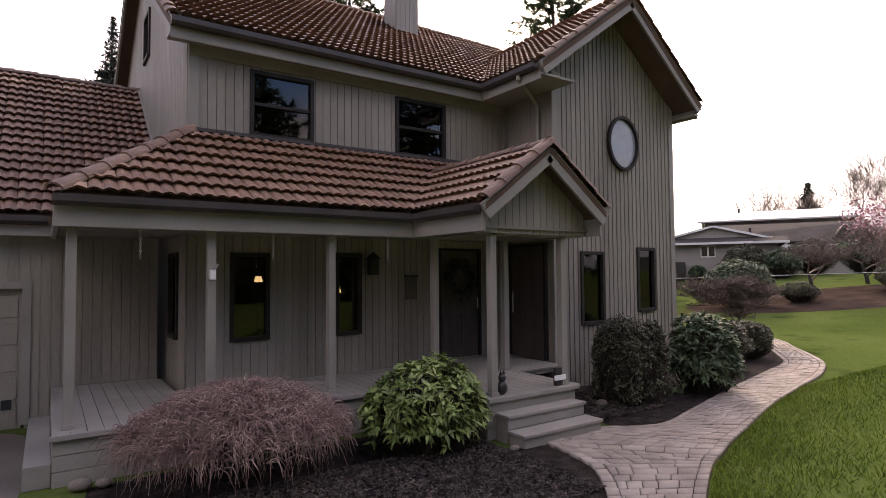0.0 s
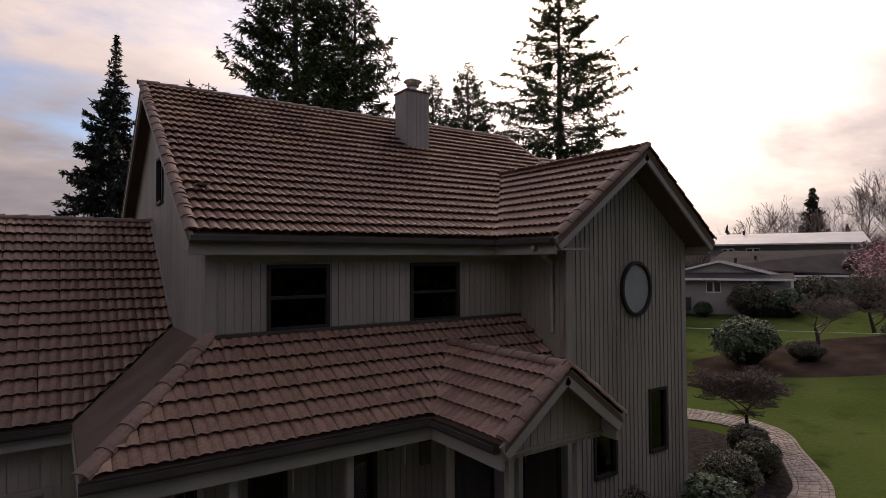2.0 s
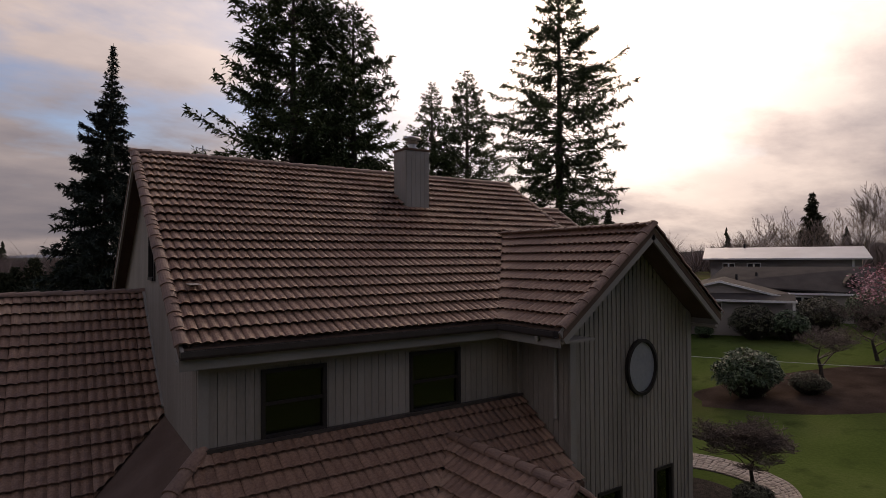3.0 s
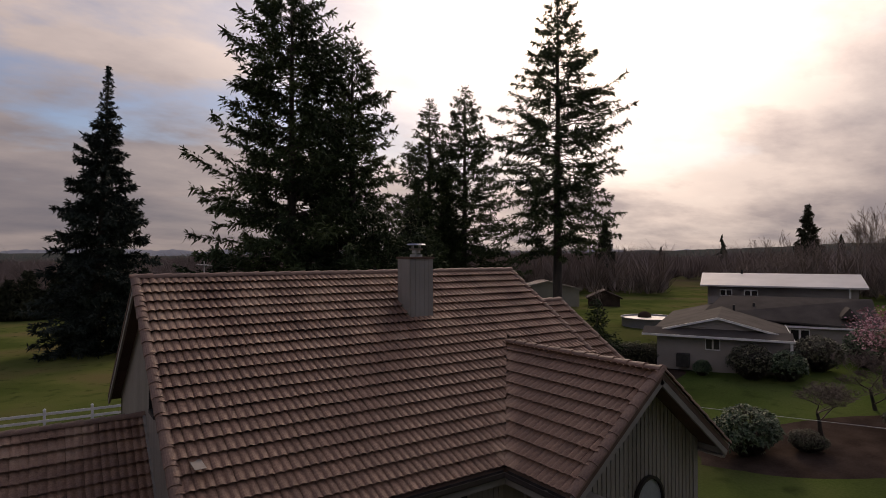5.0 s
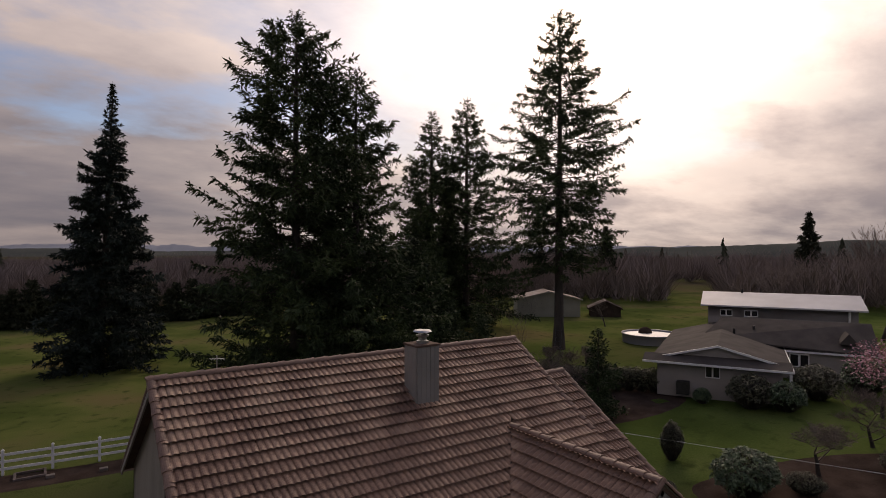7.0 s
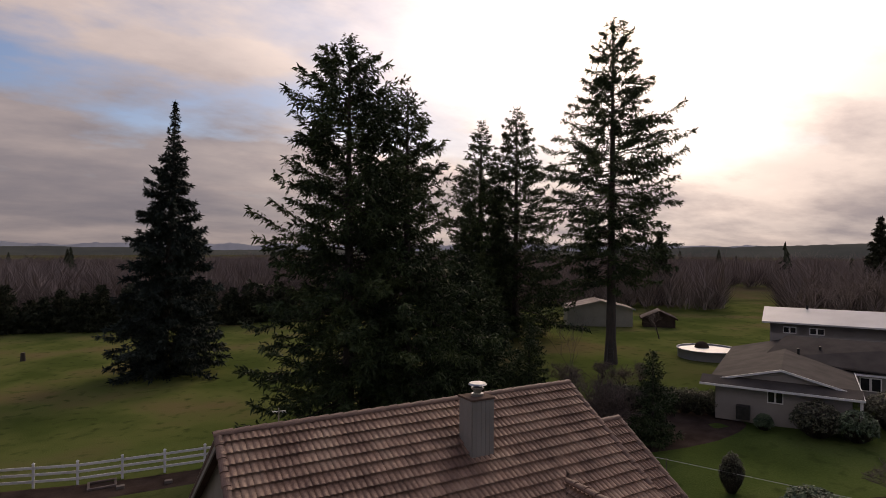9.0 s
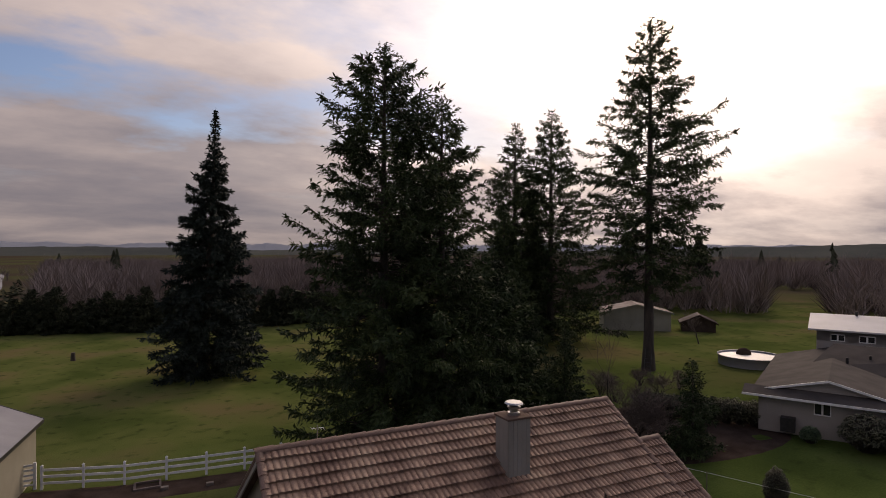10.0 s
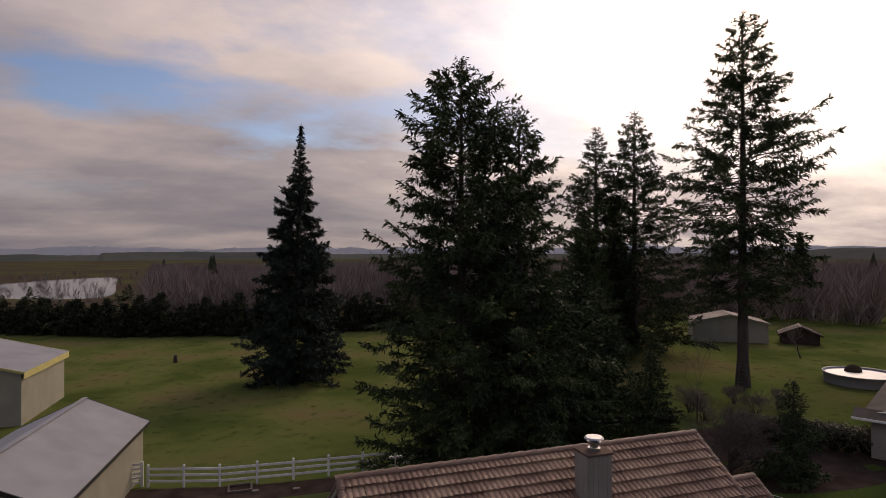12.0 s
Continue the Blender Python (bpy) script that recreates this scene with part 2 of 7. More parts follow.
def ground_material():
    m = material("winter_grass", [(0.050, 0.076, 0.020), (0.072, 0.104, 0.028), (0.096, 0.120, 0.040)], 0.16, 9.0, 0.9, 0.6, coords="Object", detail=9, distance=0.05, spec=0.0)
    n, l = m.node_tree.nodes, m.node_tree.links
    b = n["Principled BSDF"]
    old = b.inputs["Base Color"].links[0].from_socket
    co = n.new("ShaderNodeTexCoord")
    # worn, yellowed and muddy patches, and drier open country far out
    big = n.new("ShaderNodeTexNoise")
    big.inputs["Scale"].default_value, big.inputs["Detail"].default_value = 0.045, 7
    l.new(co.outputs["Object"], big.inputs["Vector"])
    r = n.new("ShaderNodeMapRange")
    r.inputs["From Min"].default_value, r.inputs["From Max"].default_value = 0.5, 0.7
    l.new(big.outputs["Fac"], r.inputs["Value"])
    mx = n.new("ShaderNodeMix")
    mx.data_type = "RGBA"
    l.new(r.outputs[0], mx.inputs[0])
    l.new(old, mx.inputs[6])
    mx.inputs[7].default_value = (0.085, 0.080, 0.036, 1)
    sp = n.new("ShaderNodeTexNoise")
    sp.inputs["Scale"].default_value, sp.inputs["Detail"].default_value = 0.9, 5
    l.new(co.outputs["Object"], sp.inputs["Vector"])
    r2 = n.new("ShaderNodeMapRange")
    r2.inputs["From Min"].default_value, r2.inputs["From Max"].default_value, r2.inputs["To Max"].default_value = 0.56, 0.72, 0.75
    l.new(sp.outputs["Fac"], r2.inputs["Value"])
    m2 = n.new("ShaderNodeMix")
    m2.data_type = "RGBA"
    l.new(r2.outputs[0], m2.inputs[0])
    l.new(mx.outputs[2], m2.inputs[6])
    m2.inputs[7].default_value = (0.030, 0.045, 0.014, 1)
    # rough pasture beyond the fence, yellower and patchy
    sx = n.new("ShaderNodeSeparateXYZ")
    l.new(co.outputs["Object"], sx.inputs[0])
    py = n.new("ShaderNodeMapRange")
    py.inputs["From Min"].default_value, py.inputs["From Max"].default_value, py.inputs["To Max"].default_value = 36, 46, 0.8
    l.new(sx.outputs[1], py.inputs["Value"])
    pn = n.new("ShaderNodeTexNoise")
    pn.inputs["Scale"].default_value, pn.inputs["Detail"].default_value = 0.11, 8
    l.new(co.outputs["Object"], pn.inputs["Vector"])
    pc = n.new("ShaderNodeValToRGB")
    pc.color_ramp.elements[0].position, pc.color_ramp.elements[0].color = 0.36, (0.052, 0.072, 0.02, 1)
    pc.color_ramp.elements[1].position, pc.color_ramp.elements[1].color = 0.66, (0.135, 0.105, 0.052, 1)
    mid = pc.color_ramp.elements.new(0.5)
    mid.color = (0.098, 0.112, 0.036, 1)
    l.new(pn.outputs["Fac"], pc.inputs[0])
    mp2 = n.new("ShaderNodeMix")
    mp2.data_type = "RGBA"
    l.new(py.outputs[0], mp2.inputs[0])
    l.new(mx.outputs[2], mp2.inputs[6])
    l.new(mp2.outputs[2], m2.inputs[6])
    l.new(pc.outputs[0], mp2.inputs[7])
    # open country far out: dull winter pasture and stubble
    ln = n.new("ShaderNodeVectorMath")
    ln.operation = "LENGTH"
    l.new(co.outputs["Object"], ln.inputs[0])
    fr = n.new("ShaderNodeMapRange")
    fr.inputs["From Min"].default_value, fr.inputs["From Max"].default_value = 125, 190
    l.new(ln.outputs["Value"], fr.inputs["Value"])
    pt = n.new("ShaderNodeTexNoise")
    pt.inputs["Scale"].default_value, pt.inputs["Detail"].default_value = 0.012, 3
    l.new(co.outputs["Object"], pt.inputs["Vector"])
    pr = n.new("ShaderNodeValToRGB")
    pr.color_ramp.elements[0].position, pr.color_ramp.elements[0].color = 0.42, (0.062, 0.048, 0.036, 1)
    pr.color_ramp.elements[1].position, pr.color_ramp.elements[1].color = 0.62, (0.072, 0.076, 0.034, 1)
    l.new(pt.outputs["Fac"], pr.inputs[0])
    m3 = n.new("ShaderNodeMix")
    m3.data_type = "RGBA"
    l.new(fr.outputs[0], m3.inputs[0])
    l.new(m2.outputs[2], m3.inputs[6])
    l.new(pr.outputs[0], m3.inputs[7])
    l.new(m3.outputs[2], b.inputs["Base Color"])
    return m


GRASS = ground_material()


def glass_material(name, tint):
    m = bpy.data.materials.new(name)
    m.use_nodes = True
    n, l = m.node_tree.nodes, m.node_tree.links
    n.remove(n["Principled BSDF"])
    out = n["Material Output"]
    tr, gl, mx, fr = n.new("ShaderNodeBsdfTransparent"), n.new("ShaderNodeBsdfGlossy"), n.new("ShaderNodeMixShader"), n.new("ShaderNodeFresnel")
    tr.inputs["Color"].default_value = (*tint, 1)
    gl.inputs["Roughness"].default_value = 0.015
    fr.inputs["IOR"].default_value = 1.6
    l.new(fr.outputs[0], mx.inputs[0])
    l.new(tr.outputs[0], mx.inputs[1])
    l.new(gl.outputs[0], mx.inputs[2])
    l.new(mx.outputs[0], out.inputs[0])
    return m


GLASS = glass_material("window_glass", (0.38, 0.39, 0.40))


def glowing(name, colour, strength):
    m = bpy.data.materials.new(name)
    m.use_nodes = True
    b = m.node_tree.nodes["Principled BSDF"]
    b.inputs["Base Color"].default_value = (*colour, 1)
    b.inputs["Emission Color"].default_value = (*colour, 1)
    b.inputs["Emission Strength"].default_value = strength
    return m


LAMPGLOW = glowing("lamp_shade_lit", (1.0, 0.72, 0.36), 1.3)

# ---------------- building helpers ----------------


def thing(name, loc, label, category, group="", kind=""):
    ob = new(name)
    ob.location = loc
    ob.empty_display_size = 0.2
    return tagged(ob, label, category, group, kind)


def link(name, me, mat, parent=None, label="", kind=""):
    """One mesh object in world coordinates, under a thing or a part if given."""
    ob = new(name, me)
    if mat is not None and not me.materials:
        me.materials.append(mat)
    if parent is not None:
        ob.parent = parent
        ob.matrix_parent_inverse = Matrix.Translation(-parent.location)
    return tagged(ob, label, kind=kind)


def part(name, bm, mat, parent=None, label="", smooth=False, kind=""):
    me = bpy.data.meshes.new(name)
    bm.normal_update()
    bm.to_mesh(me)
    bm.free()
    if smooth:
        me.shade_smooth()
    return link(name, me, mat, parent, label, kind)


def raw(name, V, F, mat, parent=None, label="", kind="", smooth=False):
    """A mesh from arrays: V (n,3), F (m,k) with k 3 or 4."""
    V, F = np.asarray(V, np.float32), np.asarray(F, np.int32)
    me = bpy.data.meshes.new(name)
    me.vertices.add(len(V))
    me.vertices.foreach_set("co", V.ravel())
    me.loops.add(F.size)
    me.loops.foreach_set("vertex_index", F.ravel())
    me.polygons.add(len(F))
    me.polygons.foreach_set("loop_start", np.arange(0, F.size, F.shape[1], dtype=np.int32))
    me.update(calc_edges=True)
    if smooth:
        me.shade_smooth()
    return link(name, me, mat, parent, label, kind)


def add_box(bm, lo, hi, bevel=0.0):
    vs = [bm.verts.new((x, y, z)) for x in (lo[0], hi[0]) for y in (lo[1], hi[1]) for z in (lo[2], hi[2])]
    fs = [bm.faces.new([vs[i] for i in q]) for q in ((0, 1, 3, 2), (4, 6, 7, 5), (0, 4, 5, 1), (2, 3, 7, 6), (0, 2, 6, 4), (1, 5, 7, 3))]
    if bevel:
        es = list({e for f in fs for e in f.edges})
        bmesh.ops.bevel(bm, geom=es, offset=bevel, segments=2, affect="EDGES", profile=0.6)
    return bm


def box(lo, hi, bevel=0.0):
    return add_box(bmesh.new(), lo, hi, bevel)


def add_beam(bm, p, q, w, h, up=(0, 0, 1), bevel=0.0):
    """A bar from p to q, w wide across and h high along up, centred on the line."""
    p, q = Vector(p), Vector(q)
    d = (q - p).normalized()
    s = d.cross(Vector(up)).normalized()
    u = s.cross(d)
    vs = [bm.verts.new(e + s * (a * w / 2) + u * (b * h / 2)) for e in (p, q) for a, b in ((-1, -1), (1, -1), (1, 1), (-1, 1))]
    fs = [bm.faces.new([vs[i] for i in c]) for c in ((3, 2, 1, 0), (4, 5, 6, 7), (0, 1, 5, 4), (1, 2, 6, 5), (2, 3, 7, 6), (3, 0, 4, 7))]
    if bevel:
        bmesh.ops.bevel(bm, geom=list({e for f in fs for e in f.edges}), offset=bevel, segments=2, affect="EDGES")
    return bm


def beam(p, q, w, h, up=(0, 0, 1), bevel=0.0):
    return add_beam(bmesh.new(), p, q, w, h, up, bevel)


def add_rod(bm, p, q, r, n=8, r2=None):
    p, q = Vector(p), Vector(q)
    rot = (q - p).to_track_quat("Z", "Y").to_matrix().to_4x4()
    bmesh.ops.create_cone(bm, cap_ends=True, segments=n, radius1=r, radius2=r if r2 is None else r2, depth=(q - p).length, matrix=Matrix.Translation((p + q) / 2) @ rot)
    return bm


def prism(points, lo, hi):
    """A plan polygon drawn up between two heights."""
    bm = bmesh.new()
    a = [bm.verts.new((x, y, lo)) for x, y in points]
    b = [bm.verts.new((x, y, hi)) for x, y in points]
    bm.faces.new(b)
    bm.faces.new(a[::-1])
    for i in range(len(a)):
        j = (i + 1) % len(a)
        bm.faces.new((a[i], a[j], b[j], b[i]))
    bmesh.ops.recalc_face_normals(bm, faces=bm.faces)
    return bm


def spline(points, per=8):
    """A smooth plan line through the points."""
    p = np.array(points, float)
    q = np.vstack([2 * p[0] - p[1], p, 2 * p[-1] - p[-2]])
    out = []
    for i in range(1, len(q) - 2):
        for t in np.linspace(0, 1, per, endpoint=False):
            a, b, c, d = q[i - 1:i + 3]
            out.append(0.5 * ((2 * b) + (c - a) * t + (2 * a - 5 * b + 4 * c - d) * t * t + (3 * b - a - 3 * c + d) * t ** 3))
    return np.array(out + [p[-1]])


def terrain(x, y):
    """Height of the ground: level round the house, rising to the neighbour's lawn."""
    s = np.clip((np.asarray(x, float) - 20) / 26, 0, 1)
    z = 1.8 * s * s * (3 - 2 * s)
    far = np.clip((np.hypot(x, y) - 150) / 500, 0, 1)
    return z * (1 - far) - 2.5 * far * (3 - 2 * far) * far

# ---------------- the ground ----------------


def make_ground():
    r = np.concatenate([np.linspace(0, 90, 46), np.geomspace(95, 4500, 40)])
    a = np.linspace(0, 2 * np.pi, 97)[:-1]
    R, A = np.meshgrid(r, a, indexing="ij")
    X, Y = 8 + R * np.cos(A), 12 + R * np.sin(A)
    V = np.stack([X, Y, terrain(X, Y)], -1).reshape(-1, 3)
    n = len(a)
    F = [(i * n + j, (i + 1) * n + j, (i + 1) * n + (j + 1) % n, i * n + (j + 1) % n) for i in range(len(r) - 1) for j in range(n)]
    return raw("ground", V, F, GRASS, label="damp green winter lawn and open fields", kind="structure", smooth=True)


ground = make_ground()
tagged(ground, category="ground")

# ---------------- the house ----------------
house = thing("house", (8.0, 12.0, 0.0), "two-storey taupe board-clad house with brown tiled roofs", "house")

MAIN_X0, MAIN_X1, MAIN_Y0, MAIN_Y1 = 3.95, 13.35, 8.75, 18.4
WING_X0, WING_X1, WING_Y0 = 9.80, 13.40, 7.48
GAR_X0, GAR_Y0 = -6.0, 10.15
EAVE_Y, EAVE_Z, RIDGE_Y, RIDGE_Z = 8.45, 5.60, 13.59, 8.95
SLOPE = (RIDGE_Z - EAVE_Z) / (RIDGE_Y - EAVE_Y)
RAKE_X0, RAKE_X1 = 3.66, 13.72
WEX0, WEX1, WRX, WING_FRONT = 9.0, 13.55, 11.36, 6.85
WSLOPE = 0.729
WRZ = EAVE_Z + (WRX - WEX0) * WSLOPE
WEND_Y = EAVE_Y + (WRZ - EAVE_Z) / SLOPE
PE_Y, PE_Z, PX0 = 7.16, 2.96, 2.40
PSLOPE = 0.735
PGX0, PGX1, PGRX, PG_FRONT = 6.70, 8.90, 7.80, 5.53
PGSLOPE = 0.745
PGRZ = PE_Z + (PGRX - PGX0) * PGSLOPE
GE_Y, GE_Z, GR_Y, GSLOPE = 9.85, 2.95, 14.05, 0.742
GR_Z = GE_Z + (GR_Y - GE_Y) * GSLOPE
DECK_Z = 0.52
BOARD = 0.125


def wall(name, axis, at, a0, a1, z0, z1, holes=(), top=None, out=-1, thick=0.16, boards=True, label="", gap=0.004):
    """A wall in the plane axis=at from a0 to a1, with openings (a, b, z, z) cut through and boards outside.
    top(a): height of a sloping upper edge; out: the side (-1 or 1) that the boards are on."""
    xs = sorted({a0, a1, *[h[0] for h in holes], *[h[1] for h in holes]} | ({(a0 + a1) / 2} if top else set()))
    bm = bmesh.new()

    def put(u, w, z):
        return (u, w, z) if axis == "y" else (w, u, z)

    def slab(bm, u0, u1, zs0, zs1, w0, w1):
        """zs1 may be a pair of heights, at u0 and u1."""
        t0, t1 = zs1 if isinstance(zs1, tuple) else (zs1, zs1)
        if min(t0, t1) - zs0 < 0.01:
            if max(t0, t1) - zs0 < 0.01:
                return
            t0, t1 = max(t0, zs0 + 0.004), max(t1, zs0 + 0.004)
        v = [bm.verts.new(put(*c)) for c in ((u0, w0, zs0), (u1, w0, zs0), (u1, w0, t1), (u0, w0, t0), (u0, w1, zs0), (u1, w1, zs0), (u1, w1, t1), (u0, w1, t0))]
        for q in ((0, 1, 2, 3), (5, 4, 7, 6), (4, 0, 3, 7), (1, 5, 6, 2), (3, 2, 6, 7), (4, 5, 1, 0)):
            bm.faces.new([v[i] for i in q])

    def spans(u0, u1):
        """Free heights over a stretch of wall."""
        mid = (u0 + u1) / 2
        cut = sorted((h[2], h[3]) for h in holes if h[0] < mid < h[1])
        z, got = z0, []
        for lo, hi in cut:
            got.append((z, lo))
            z = hi
        got.append((z, (top(u0), top(u1)) if top else z1))
        return got

    inner, outer = at - out * thick, at
    zs = sorted({z0, *[h[2] for h in holes], *[h[3] for h in holes]})
    for u0, u1 in zip(xs, xs[1:]):
        for lo, hi in zip(zs, [*zs[1:], None]):
            if hi is None:
                slab(bm, u0, u1, lo, (top(u0), top(u1)) if top else z1, inner, outer)
            elif not any(h[0] < (u0 + u1) / 2 < h[1] and h[2] < (lo + hi) / 2 < h[3] for h in holes):
                slab(bm, u0, u1, lo, (min(hi, top(u0)), min(hi, top(u1))) if top else hi, inner, outer)
    bmesh.ops.remove_doubles(bm, verts=bm.verts, dist=0.0005)
    bmesh.ops.recalc_face_normals(bm, faces=bm.faces)
    w = part(name, bm, SIDING, house, label)
    if boards:
        n = max(1, round((a1 - a0) / BOARD))
        cuts = sorted({*np.linspace(a0, a1, n + 1).round(4)})
        extra = sorted({h[i] for h in holes for i in (0, 1)})
        k = 0
        for u0, u1 in zip(cuts, cuts[1:]):
            inside = [e for e in extra if u0 + 0.02 < e < u1 - 0.02]
            for b0, b1 in zip([u0, *inside], [*inside, u1]):
                g0 = gap if b0 == u0 else 0
                g1 = gap if b1 == u1 else 0
                for lo, hi in spans(b0 + g0, b1 - g1):
                    bb = bmesh.new()
                    slab(bb, b0 + g0, b1 - g1, lo, hi, outer + out * 0.002, outer + out * 0.02)
                    if not bb.verts:
                        bb.free()
                        continue
                    bmesh.ops.recalc_face_normals(bb, faces=bb.faces)
                    part("board", bb, SIDING, w)
    return w


def window(axis, at, a0, a1, z0, z1, out=-1, sash=True, blind=0.0, label=""):
    """A dark framed window in an opening, with its trim and panes; blind: part of its height that is covered."""
    def bx(u0, u1, w0, w1, b0, b1, bev=0.0):
        w0, w1 = min(w0, w1), max(w0, w1)
        return box((u0, w0, b0), (u1, w1, b1), bev) if axis == "y" else box((w0, u0, b0), (w1, u1, b1), bev)

    f = 0.035
    bm = bx(a0 - 0.025, a0 + f, at - out * 0.05, at + out * 0.045, z0 - 0.025, z1 + 0.025, 0.004)
    win = part("window", bm, WINFRAME, house, label or "dark framed sash window")
    part("frame", bx(a1 - f, a1 + 0.025, at - out * 0.05, at + out * 0.045, z0 - 0.025, z1 + 0.025, 0.004), WINFRAME, win)
    part("frame", bx(a0 + f, a1 - f, at - out * 0.05, at + out * 0.043, z1 - f, z1 + 0.025, 0.004), WINFRAME, win)
    part("sill", bx(a0 + f, a1 - f, at - out * 0.05, at + out * 0.06, z0 - 0.03, z0 + f, 0.004), WINFRAME, win)
    zm = (z0 + z1) / 2
    if sash:
        part("meeting_rail", bx(a0 + f, a1 - f, at - out * 0.045, at + out * 0.02, zm - 0.025, zm + 0.025, 0.004), WINFRAME, win)
        panes = [(z0 + f, zm - 0.025, 0.0), (zm + 0.025, z1 - f, -0.012)]
    else:
        panes = [(z0 + f, z1 - f, 0.0)]
    for lo, hi, d in panes:
        p = part("pane", bx(a0 + f, a1 - f, at - out * (0.02 + d), at - out * (0.026 + d), lo, hi), GLASS, win)
        p.visible_shadow = False
    if blind:
        part("blind", bx(a0 + f, a1 - f, at - out * 0.06, at - out * 0.075, z1 - f - blind, z1 - f), BLIND, win, "white roller blind half drawn")
    return win


# walls of the main block
WIN_UP1, WIN_UP2 = (4.82, 5.77, 4.19, 5.15), (7.31, 8.31, 4.18, 5.16)
WIN_LOW1, WIN_LOW2 = (4.55, 5.08, 1.17, 2.41), (6.19, 6.60, 1.15, 2.43)
DOOR = (8.17, 9.13, 0.56, 2.56)
wall("wall", "y", MAIN_Y0, MAIN_X0, WING_X0 + 0.16, 0.1, EAVE_Z - 0.02, [WIN_UP1, WIN_UP2, WIN_LOW1, WIN_LOW2, DOOR], label="shaded front wall of vertical boards")


def main_top(y):
    return EAVE_Z + (min(y, 2 * RIDGE_Y - y) - EAVE_Y) * SLOPE - 0.12


WIN_SIDE = (9.25, 9.90, 1.20, 2.42)
WIN_SIDE_UP = (12.4, 13.1, 6.4, 7.3)
wall("wall", "x", MAIN_X0, MAIN_Y0, RIDGE_Y, 0.1, 0, [WIN_SIDE, WIN_SIDE_UP], top=main_top, out=-1, label="gable end wall of vertical boards")
wall("wall", "x", MAIN_X0, RIDGE_Y, MAIN_Y1, 0.1, 0, [], top=main_top, out=-1, boards=False)
wall("wall", "x", MAIN_X1, MAIN_Y0, RIDGE_Y, 0.1, 0, [], top=main_top, out=1, boards=False)
wall("wall", "x", MAIN_X1, RIDGE_Y, MAIN_Y1, 0.1, 0, [], top=main_top, out=1, boards=False)
wall("wall", "y", MAIN_Y1, MAIN_X0, MAIN_X1, 0.1, EAVE_Z, [], out=1, boards=False)
# walls of the wing
WIN_W1, WIN_W2 = (10.50, 11.10, 1.15, 2.47), (12.15, 12.69, 1.33, 2.57)
RC, RR = (11.73, 4.645), 0.46


def wing_top(x):
    return EAVE_Z + (min(x, 2 * WRX - x) - WEX0) * WSLOPE - 0.13


wall("wall", "y", WING_Y0, WING_X0, WING_X1, 0.0, 0, [WIN_W1, WIN_W2], top=wing_top, label="gable wall of vertical grooved boards", gap=0.014)
wall("wall", "x", WING_X0, WING_Y0, MAIN_Y0, 0.1, EAVE_Z + 0.1, [], out=-1)
wall("wall", "x", WING_X1, WING_Y0, MAIN_Y0 + 0.2, 0.1, EAVE_Z + 0.1, [], out=1)
# garage walls
GDOOR = (-2.75, 2.12, -0.01, 1.98)
wall("wall", "y", GAR_Y0, GAR_X0, MAIN_X0 - 0.16, -0.05, GE_Z + 0.2, [GDOOR], label="garage front wall of vertical boards")
wall("wall", "x", GAR_X0, GAR_Y0, 18.0, 0.05, GE_Z + 0.2, [], out=-1, boards=False)
wall("wall", "y", 18.0, GAR_X0, MAIN_X0, 0.05, GE_Z + 0.2, [], out=1, boards=False)

for w, b in ((WIN_UP1, 0), (WIN_UP2, 0)):
    window("y", MAIN_Y0 - 0.01, *w, sash=True)
for w in (WIN_LOW1, WIN_LOW2):
    window("y", MAIN_Y0 - 0.01, *w, sash=False, label="tall dark framed porch window")
for w in (WIN_W1, WIN_W2):
    window("y", WING_Y0 - 0.01, *w, sash=False, blind=0.34, label="tall dark framed window with a white blind")
window("x", MAIN_X0 - 0.01, *WIN_SIDE, sash=False, label="narrow dark framed side window")
window("x", MAIN_X0 - 0.01, *WIN_SIDE_UP, sash=False)


def round_window():
    y = WING_Y0 - 0.03
    n = 48
    bm = bmesh.new()
    ring = [[bm.verts.new((RC[0] + r * math.cos(a), y + d, RC[1] + 1.18 * r * math.sin(a))) for a in np.linspace(0, 2 * np.pi, n + 1)[:-1]]
            for r, d in ((RR, 0), (RR, -0.07), (RR - 0.05, -0.075), (RR - 0.06, -0.01))]
    for p, q in zip(ring, ring[1:]):
        for i in range(n):
            bm.faces.new((p[i], p[(i + 1) % n], q[(i + 1) % n], q[i]))
    bmesh.ops.recalc_face_normals(bm, faces=bm.faces)
    w = part("window", bm, WINFRAME, house, "large round window in a dark frame")
    g = bmesh.new()
    g.faces.new([g.verts.new((RC[0] + (RR - 0.05) * math.cos(a), y - 0.012, RC[1] + 1.18 * (RR - 0.05) * math.sin(a))) for a in np.linspace(0, 2 * np.pi, n + 1)[:-1]])
    part("pane", bmesh_solid(g, 0.006), ROUNDGLASS, w, "round pane with a pale sky reflection in its colour")


def bmesh_solid(bm, t):
    geo = bmesh.ops.extrude_face_region(bm, geom=list(bm.faces))
    bmesh.ops.translate(bm, verts=[v for v in geo["geom"] if isinstance(v, bmesh.types.BMVert)], vec=(0, -t, 0))
    bmesh.ops.recalc_face_normals(bm, faces=bm.faces)
    return bm


# opaque pane: its pale blue-grey base colour imitates reflected sky
ROUNDGLASS = material("sky_tinted_glass", [(0.22, 0.24, 0.27), (0.30, 0.32, 0.35)], 2, 20, 0.06, 0.0, spec=0.8)
round_window()

